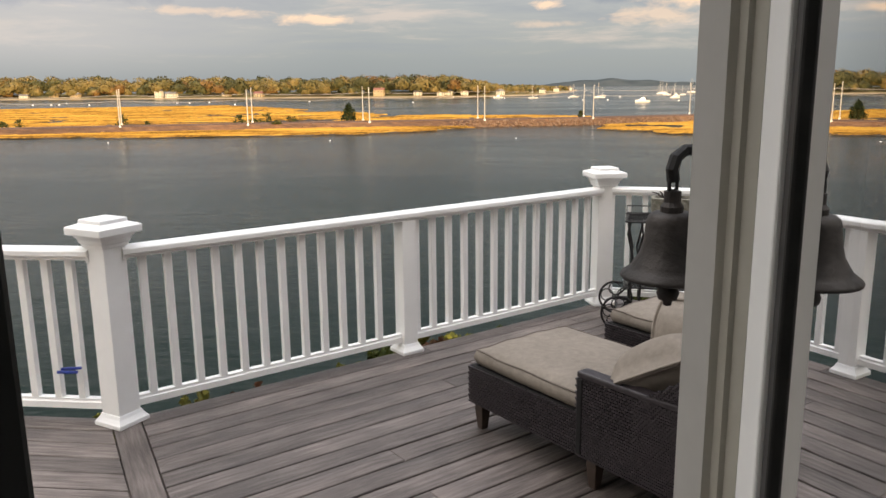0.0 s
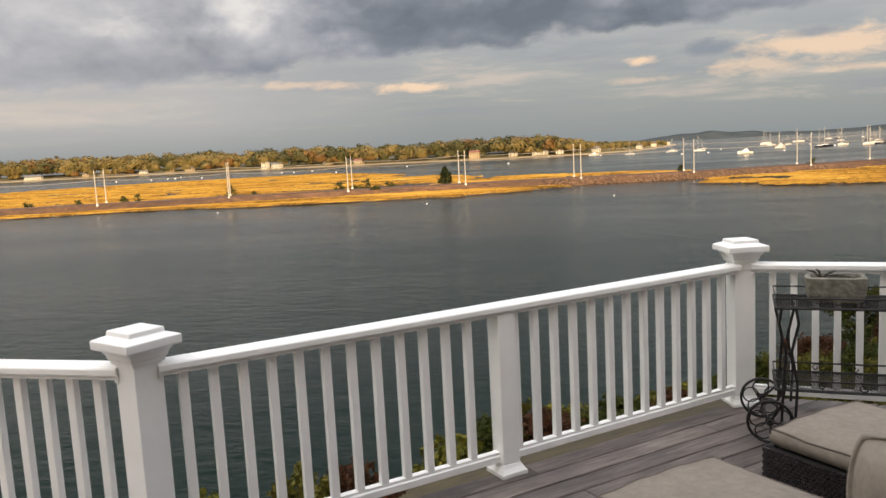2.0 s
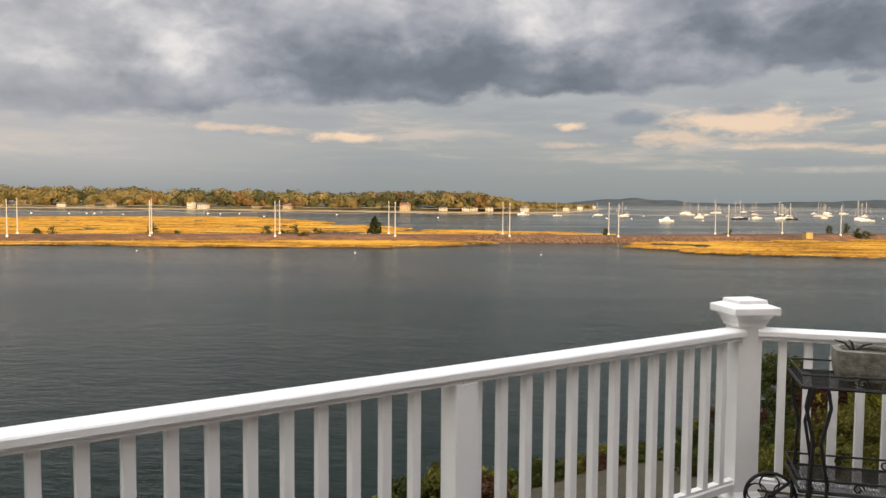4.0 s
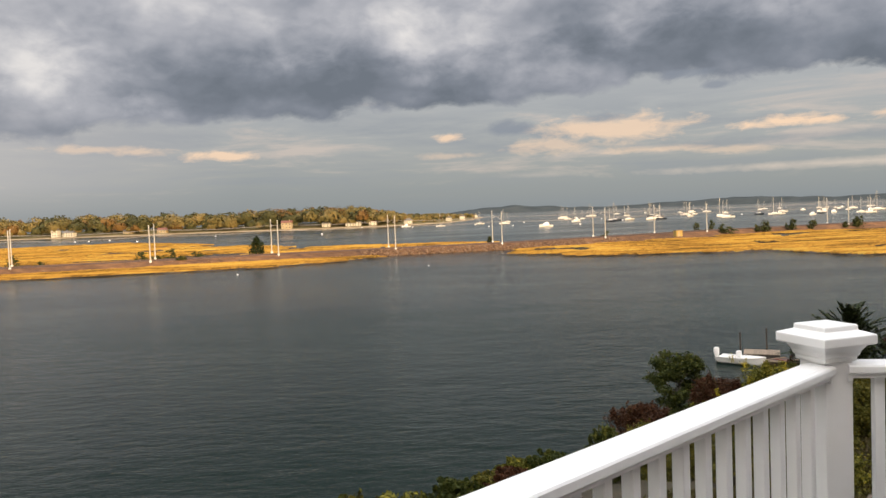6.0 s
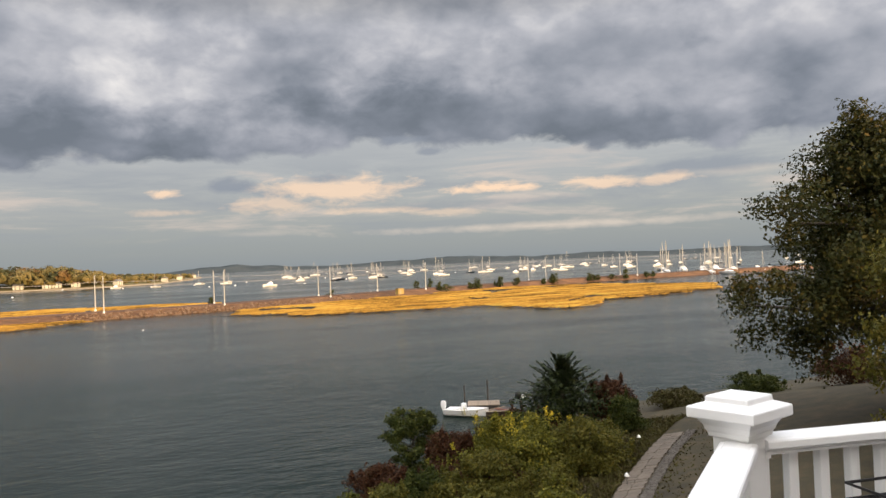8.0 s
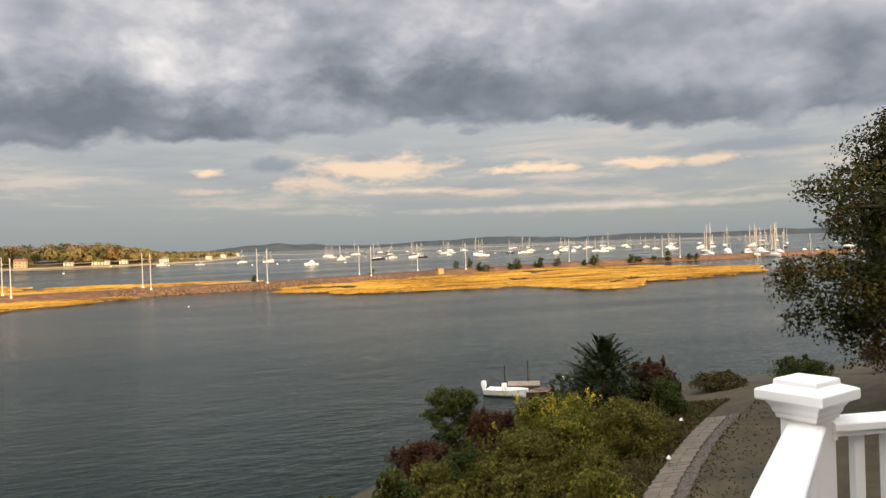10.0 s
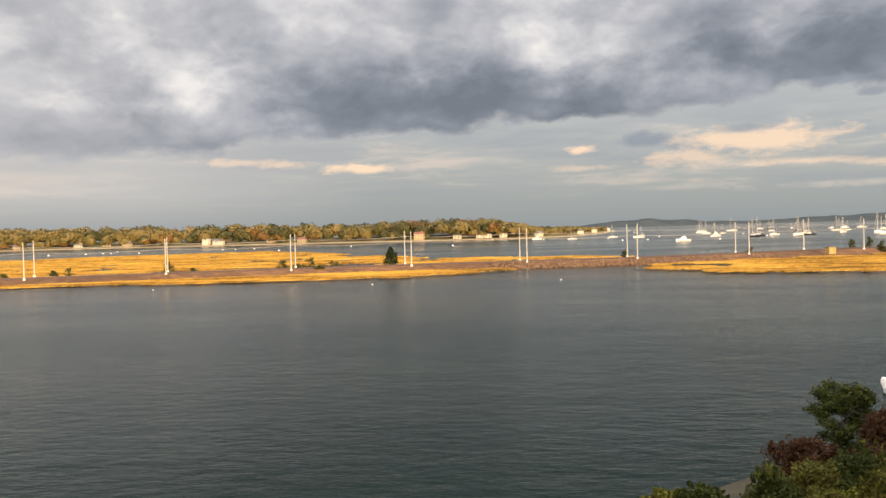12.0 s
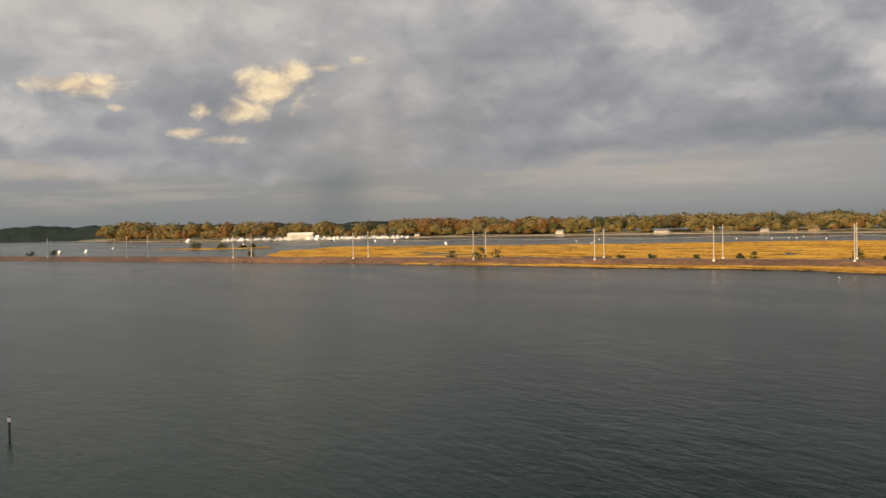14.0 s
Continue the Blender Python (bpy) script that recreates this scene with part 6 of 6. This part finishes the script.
def lounger():
    """Chaise with its foot at y = 0 .. and its head at y = -1.62; x runs across, 0.64 wide."""
    ob = thing("chaise_lounge", (0, 0, 0), "dark wicker chaise lounge with taupe cushions", "lounge chair", "loungers on the deck")
    W = 0.66
    # low foot bench
    woven("side_panel", 1.62, 0.03, 0.19, ob, pose(0.0, 0.0, 0.14, 0, 0, -90))
    woven("side_panel", 1.62, 0.03, 0.19, ob, pose(W, -1.62, 0.14, 0, 0, 90))
    woven("foot_panel", W, 0.03, 0.19, ob, pose(W, 0.0, 0.14, 0, 0, 180))
    link("seat_base", Geo().box((W / 2, -0.81, 0.30), (W - 0.06, 1.55, 0.04)), WICKER_SHADE, ob)
    # arms beside the seat
    for x, tx in ((0.0, -90), (W, 90)):
        y0 = -0.74 if tx == -90 else -1.60
        woven("arm_panel", 0.86, 0.05, 0.355, ob, pose(x + (-0.004 if tx == -90 else 0.004), y0, 0.14, 0, 0, tx), 0.022)
    for x in (0.018, W - 0.018):
        g = Geo().rings([[(x + sx * 0.034, y, z + sz) for sx, sz in ((-1, 0), (1, 0), (1, 0.028), (-1, 0.028))] for y, z in ((-0.735, 0.492), (-1.1, 0.497), (-1.6, 0.53))])
        link("arm_rest", g, WICKER, ob, bevel=0.008)
        woven("arm_front", 0.07, 0.03, 0.34, ob, pose(x + 0.035, -0.738, 0.15, 0, 0, 180), 0.022)
    # the sides rise to the head
    wing = [(-1.02, 0.47), (-1.30, 0.66), (-1.50, 0.84), (-1.66, 0.86), (-1.66, 0.16), (-1.02, 0.16)]
    woven_shape("head_side", wing, -0.006, -1, ob)
    woven_shape("head_side", wing, W + 0.006, 1, ob)
    # sloping back
    woven("backrest", W - 0.09, 0.05, 0.62, ob, pose(W - 0.045, -1.34, 0.32, -26, 0, 180), 0.019)
    woven("back_panel", W, 0.03, 0.62, ob, pose(0.0, -1.62, 0.14, 0, 0, 0), 0.019)
    link("top_rim", Geo().tube([(0.03, -1.62, 0.58), (0.05, -1.64, 0.80), (0.12, -1.65, 0.86), (W - 0.12, -1.65, 0.86), (W - 0.05, -1.64, 0.80), (W - 0.03, -1.62, 0.58)], 0.024, 8), WICKER, ob)
    for x in (0.045, W - 0.045):
        for y in (-0.05, -0.80, -1.57):
            link("leg", Geo().square([(0.026, 0.15), (0.028, 0.10), (0.019, 0.0)], (x, y)), LEG, ob, "brown wooden leg", bevel=0.004)
    pad("seat_cushion", W - 0.02, 1.30, 0.085, ob, FABRIC, pose(W / 2, -0.655, 0.375), 0.018, "taupe seat cushion with dark piping")
    pad("back_cushion", W - 0.13, 0.56, 0.13, ob, FABRIC, pose(W / 2, -1.36, 0.62, -62, 0, 0), 0.045, "taupe back cushion with dark piping", 0.05)
    return ob


def throw_pillow(w, d, h, m, label):
    ob = new("throw_pillow")
    ob.matrix_basis = m
    tagged(ob, label, "pillow", "pillows on the loungers")
    pad("cover", w, d, h * 0.6, ob, FABRIC, pose(0, 0, 0), 0.105, "", 0.13, 0.12)
    return ob


c1, c2 = un(1.40, 2.24), un(2.46, 2.30)
ch = lounger()
ch.matrix_basis = pose(c1.x, c1.y, 0, 0, 0, U_ANG)
copy_thing(ch, pose(c2.x, c2.y, 0, 0, 0, U_ANG))
M1, M2 = pose(c1.x, c1.y, 0, 0, 0, U_ANG), pose(c2.x, c2.y, 0, 0, 0, U_ANG)
throw_pillow(0.40, 0.44, 0.10, M1 @ pose(0.22, -1.02, 0.545, -30, 14, 10), "plump taupe pillow lying against the chaise's arm")
throw_pillow(0.34, 0.54, 0.10, M1 @ pose(0.56, -0.96, 0.575, 0, -80, 6), "upright taupe pillow leaning on the chaise's far arm")
throw_pillow(0.56, 0.46, 0.12, M2 @ pose(0.33, -1.04, 0.60, -36, 0, 0), "taupe pillow resting on the second chaise")


# ---- tea cart with stone trough ----
def scroll(c, r, turns, a0, sign=1, n=18, grow=0.25):
    """Points of a spiral in the xz plane."""
    return [(c[0] + r * (1 - (1 - grow) * i / n) * math.cos(a0 + sign * turns * math.tau * i / n), c[1], c[2] + r * (1 - (1 - grow) * i / n) * math.sin(a0 + sign * turns * math.tau * i / n)) for i in range(n + 1)]


def tea_cart():
    ob = thing("garden_cart", (2.325, 5.47, 0), "black wrought-iron garden cart with two mesh trays", "cart", turn=-9)
    hw, hd = 0.335, 0.19
    for z, k in ((0.765, 1.0), (0.305, 1.0)):
        tray = Geo()
        for zz, rr in ((z, 0.008), (z + 0.055, 0.005)):
            tray.tube([(-hw, -hd, zz), (hw - 0.06, -hd, zz), (hw, -hd + 0.07, zz), (hw, hd - 0.07, zz), (hw - 0.06, hd, zz), (-hw, hd, zz), (-hw, -hd, zz)], rr, 6)
        t = link("tray_rim", tray, IRON, ob)
        ms = Geo()
        for i in range(44):
            x = -hw + 2 * hw * (i + 0.5) / 44
            ms.box((x, 0, z), (0.0032, 2 * hd - 0.01, 0.002))
        for i in range(24):
            y = -hd + 2 * hd * (i + 0.5) / 24
            ms.box((0, y, z + 0.001), (2 * hw - 0.02, 0.0032, 0.002))
        link("mesh_tray", ms, IRON, ob, "open black wire mesh shelf")
        for y in (-hd, hd):
            for x, s in ((-0.10, 1), (0.10, -1)):
                link("scroll", Geo().tube(scroll((x, y, z + 0.030), 0.024, 1.2, 0, s), 0.004, 5), IRON, ob)
    for y in (-hd, hd):
        for x, b in ((-hw + 0.03, -1), (-hw + 0.10, 1)):
            link("leg", Geo().tube([(x, y, 0.77), (x + b * 0.015, y, 0.68), (x - b * 0.02, y, 0.52), (x + 0.01, y, 0.34), (x, y, 0.12)], 0.0085, 6), IRON, ob)
        link("leg", Geo().tube([(hw - 0.03, y, 0.84), (hw - 0.07, y, 0.70), (hw - 0.045, y, 0.56), (hw - 0.03, y, 0.44), (hw - 0.01, y, 0.33), (hw, y, 0.16), (hw - 0.005, y, 0.0)], 0.0095, 6), IRON, ob)
        han = [(hw - 0.03, y, 0.80), (hw - 0.01, y, 0.86), (hw + 0.05, y, 0.90), (hw + 0.12, y, 0.885)] + scroll((hw + 0.12, y, 0.845), 0.04, 0.95, math.pi / 2, -1, 14, 0.45)
        link("handle", Geo().tube(han, 0.0095, 6), IRON, ob)
        wh = Geo()
        wx, wz, wr = -hw + 0.01 - (0.04 if y < 0 else 0.07), 0.125, 0.118
        yo = y * 1.12
        wh.tube([(wx + wr * math.cos(a), yo, wz + wr * math.sin(a)) for a in np.linspace(0, math.tau, 29)], 0.0085, 6)
        for k in range(5):
            a = math.tau * k / 5 + 0.4
            c = (wx + wr * 0.55 * math.cos(a), yo, wz + wr * 0.55 * math.sin(a))
            wh.tube([(c[0] + 0.045 * math.cos(b), yo, c[2] + 0.045 * math.sin(b)) for b in np.linspace(0, math.tau, 15)], 0.0045, 5)
        w_ob = link("wheel", wh, IRON, ob, "open scrolled iron wheel")
        link("hub", Geo().tube([(wx, yo - 0.02, wz), (wx, yo + 0.02, wz)], 0.017, 8), IRON, w_ob)
        link("fork", Geo().tube([(-hw + 0.05, y, 0.33), (-hw + 0.03, y, 0.22), (wx, yo, wz)], 0.008, 6), IRON, ob)
    link("axle", Geo().tube([(-hw - 0.045, -hd * 1.1, 0.125), (-hw - 0.06, hd * 1.1, 0.125)], 0.007, 6), IRON, ob)
    return ob


tea_cart()
tr = thing("stone_trough", (2.31, 5.50, 0.772), "mossy rough stone trough planter on the cart", "planter", turn=-9)
g = Geo()
rings = []
for w, d, z in ((0.135, 0.085, 0.0), (0.150, 0.095, 0.04), (0.155, 0.098, 0.10), (0.155, 0.098, 0.135), (0.130, 0.074, 0.137), (0.125, 0.070, 0.115)):
    ring = []
    for k in range(24):
        a = math.tau * k / 24
        cx, cy = math.copysign(abs(math.cos(a)) ** 0.35, math.cos(a)) * w, math.copysign(abs(math.sin(a)) ** 0.35, math.sin(a)) * d
        j = 1 + 0.035 * noise.noise((cx * 14, cy * 14, z * 22))
        ring.append((cx * j, cy * j, z + 0.006 * noise.noise((cx * 20, cy * 20, 5))))
    rings.append(ring)
link("trough", g.rings(rings), TROUGH, tr)
link("soil", Geo().rings([[(math.copysign(abs(math.cos(a)) ** 0.4, math.cos(a)) * 0.122, math.copysign(abs(math.sin(a)) ** 0.4, math.sin(a)) * 0.068, z + 0.008 * math.sin(5 * a)) for a in np.linspace(0, math.tau, 25)[:-1]] for z in (0.112, 0.124)]), SOIL, tr)
tw = Geo()
for dx, dy, dz in ((-0.08, 0.02, 0.05), (0.07, -0.01, 0.045), (-0.03, -0.03, 0.06)):
    tw.tube([(-0.07, 0.0, 0.12), (-0.07 + dx * 0.5, dy * 0.5, 0.12 + dz * 0.8), (-0.07 + dx, dy, 0.12 + dz)], 0.007, 5, 0.003)
link("dead_stem", tw, TWIG, tr)


# ---- house: wall with a pair of in-swung doors, room behind ----
FACE = -0.06                                     # the shingled face lies behind the casing


def wall_box(u0, u1, n0, n1, z0, z1):
    c = un((u0 + u1) / 2, (n0 + n1) / 2)
    return Geo().box((c.x, c.y, (z0 + z1) / 2), (u1 - u0, n1 - n0, z1 - z0), U_ANG)


OPEN0, OPEN1, HEAD = -0.99, 0.0, 2.18
# the west wall is raised out of view to 6.2 to shade the west railing
for nm, u0, u1, z0, z1 in (("wall_west", -7.5, OPEN0 - 0.09, -1.0, 6.2), ("wall_east", OPEN1 + 0.105, 6.5, -1.0, 2.9), ("wall_over_door", OPEN0 - 0.09, OPEN1 + 0.105, HEAD + 0.10, 2.9), ("wall_under_door", OPEN0 - 0.09, OPEN1 + 0.105, -1.0, 0.03)):
    tagged(link(nm, wall_box(u0, u1, FACE - 0.16, FACE, z0, z1), SIDING), "grey shingled house wall", "wall", kind="structure")
tagged(link("room_floor", wall_box(-4.5, 4.0, -5.2, FACE - 0.16, -0.02, 0.09), OAKFLOOR), "brown boarded room floor", "floor", kind="structure")
tagged(link("ceiling", wall_box(-4.5, 4.0, -5.2, FACE - 0.16, 2.5, 2.6), PLASTER), "plain room ceiling", "ceiling", kind="structure")
tagged(link("wall_back", wall_box(-7.5, 6.5, -5.4, -5.2, -1.0, 2.9), PLASTER), "plain back wall of the room", "wall", kind="structure")
tagged(link("wall_side", wall_box(-4.6, -4.5, -5.2, FACE - 0.16, 0, 2.9), PLASTER), "plain side wall of the room", "wall", kind="structure")
tagged(link("wall_end", wall_box(4.0, 4.1, -5.2, FACE - 0.16, 0, 2.9), PLASTER), "plain end wall of the room", "wall", kind="structure")
# the west roof is unseen, added to top the raised shading wall
for nm, u0, u1, z in (("roof", OPEN0 - 0.08, 6.9, 2.9), ("roof_west", -7.9, OPEN0 - 0.085, 6.22)):
    rg = Geo().rings([[(*un(u, n), z + dz) for n, dz in ((0.18, -0.04), (0.18, 0.08), (-2.8, 2.3), (-5.8, 0.08), (-5.8, -0.04))] for u in (u0, u1)])
    tagged(link(nm, rg, ROOF), "dark pitched house roof", "roof", kind="structure")
# unseen end wall that closes the added west storey
tagged(link("wall_gable", wall_box(OPEN0 - 0.25, OPEN0 - 0.095, -5.2, FACE - 0.165, 2.7, 6.2), SIDING), "grey shingled end wall of an unseen upper storey added for shade", "wall", kind="structure")
tagged(link("threshold", wall_box(OPEN0, OPEN1, FACE - 0.20, 0.01, 0.03, 0.075), CASING), "pale door threshold", "threshold", kind="structure")

dframe = thing("door_frame", (P0.x, P0.y, 0), "pale painted door frame with stepped jambs", "door frame", kind="structure", turn=U_ANG)
# stepped profile of the right jamb, from the casing's face inwards: u, n
prof = [(0.10, 0.0), (0.0, 0.0), (0.0, -0.045), (0.012, -0.05), (0.012, -0.062), (0.020, -0.066), (0.020, -0.085), (0.034, -0.09), (0.034, -0.118), (0.045, -0.122), (0.045, -0.165), (0.10, -0.165)]
link("casing", Geo().rings([[(u, n, z) for u, n in prof[:3] + [(0.10, -0.045)]] for z in (0.075, HEAD)]), CASING, dframe, "grey-white casing")
link("jamb", Geo().rings([[(u, n, z) for u, n in [(0.10, -0.0455)] + [(u, n - 0.0005) for u, n in prof[2:]]] for z in (0.075, HEAD)]), JAMB, dframe, "beige stepped jamb")
link("weather_strip", Geo().box((0.026, -0.094, 1.1), (0.010, 0.008, 2.04)), SEAL, dframe)
link("weather_strip", Geo().box((0.039, -0.128, 1.1), (0.012, 0.010, 2.04)), SEAL, dframe)
link("casing", Geo().rings([[(OPEN0 - u, n, z) for u, n in prof[:3] + [(0.10, -0.045)]] for z in (0.075, HEAD)]), CASING, dframe)
link("jamb", Geo().rings([[(OPEN0 - u, n, z) for u, n in [(0.10, -0.0455)] + [(u, n - 0.0005) for u, n in prof[2:]]] for z in (0.075, HEAD)]), JAMB, dframe)
link("head", Geo().box(((OPEN0 + OPEN1) / 2, -0.0825, HEAD + 0.05), (OPEN1 - OPEN0 + 0.2, 0.165, 0.10)), CASING, dframe, bevel=0.004)


def door_leaf(hinge, heading, width, stile_mat, label):
    """A glazed leaf that stands open: x runs from the hinge to its free edge."""
    ob = thing("glazed_door", (hinge.x, hinge.y, 0), label, "door", "open doors", turn=heading)
    for x in (0.05, width - 0.05):
        link("stile", Geo().box((x, 0, 1.12), (0.10, 0.044, 2.06)), stile_mat, ob, bevel=0.004)
    for z, h in ((0.19, 0.20), (2.095, 0.11)):
        link("rail", Geo().box((width / 2, 0, z), (width - 0.2, 0.044, h)), stile_mat, ob, bevel=0.004)
    for x in (0.115, width - 0.115):
        link("glazing_bead", Geo().box((x, 0, 1.165), (0.030, 0.030, 1.75)), SEAL, ob, "black glazing bead", bevel=0.004)
    for z in (0.305, 2.025):
        link("glazing_bead", Geo().box((width / 2, 0, z), (width - 0.288, 0.030, 0.03)), SEAL, ob, bevel=0.004)
    pane = link("pane", Geo().box((width / 2, 0, 1.165), (width - 0.288, 0.012, 1.69)), GLASS, ob, "clear reflecting glass pane")
    pane.visible_shadow = False
    return ob


door_leaf(Vector((1.458, 0.985)), -96.0, 0.86, WHITE, "white glazed door leaf swung open into the room")
# left leaf of the pair; it stands in shadow, so it is coloured dark throughout
dl = thing("screen_door", (0.877, 0.35, 0), "left door leaf folded back, its shade painted near black", "door", "open doors", turn=-112)
link("stile", Geo().box((0.05, 0, 1.1), (0.10, 0.05, 2.05)), SHADED_DOOR, dl, bevel=0.005)
link("stile", Geo().box((0.66, 0, 1.1), (0.10, 0.05, 2.05)), SHADED_DOOR, dl, bevel=0.005)
for z in (0.16, 1.1, 2.06):
    link("rail", Geo().box((0.355, 0, z), (0.51, 0.045, 0.12)), SHADED_DOOR, dl, bevel=0.005)
link("screen", Geo().box((0.355, 0, 1.1), (0.52, 0.004, 1.9)), SHADED_DOOR, dl)

# ship's bell on its bracket
bp = Vector((1.371, 1.154))
bell = thing("ship_bell", (bp.x, bp.y, 1.378), "dark bronze bell hung from an iron hook beside the door", "bell", turn=U_ANG)
bell.scale = (0.89, 0.89, 0.79)
link("bell", Geo().lathe([(0.012, 0.158), (0.030, 0.157), (0.037, 0.150), (0.040, 0.138), (0.043, 0.105), (0.048, 0.082), (0.056, 0.066), (0.060, 0.060), (0.061, 0.056), (0.068, 0.050), (0.077, 0.042), (0.079, 0.038), (0.078, 0.034), (0.068, 0.036), (0.050, 0.062), (0.036, 0.12), (0.010, 0.14)], n=40), BELL, bell, smooth=True)
link("crown", Geo().lathe([(0.018, 0.150), (0.019, 0.168), (0.014, 0.176), (0.014, 0.196), (0.004, 0.200)], n=16), BELL, bell)
cl = link("clapper", Geo().lathe([(0.002, -0.022), (0.007, -0.020), (0.008, -0.012), (0.016, -0.008), (0.019, 0.004), (0.015, 0.018), (0.005, 0.026), (0.004, 0.13)], n=16), BELL, bell, smooth=True)
ringp = [(0.010 * math.cos(a), 0, 0.208 + 0.024 * math.sin(a)) for a in np.linspace(0, math.tau, 21)]
link("ring", Geo().tube(ringp, 0.0035, 6), IRON, bell)
hk = [(0, 0, 0.214), (-0.004, 0, 0.236), (0.004, 0, 0.257), (0.022, -0.004, 0.270), (0.045, -0.02, 0.270), (0.066, -0.05, 0.258), (0.075, -0.09, 0.245), (0.075, -0.122, 0.240)]
link("hook_bracket", Geo().tube(hk, 0.0105, 8, 0.012), IRON, bell)
link("wall_plate", Geo().box((0.075, -0.122, 0.22), (0.05, 0.010, 0.13)), IRON, bell, bevel=0.003)
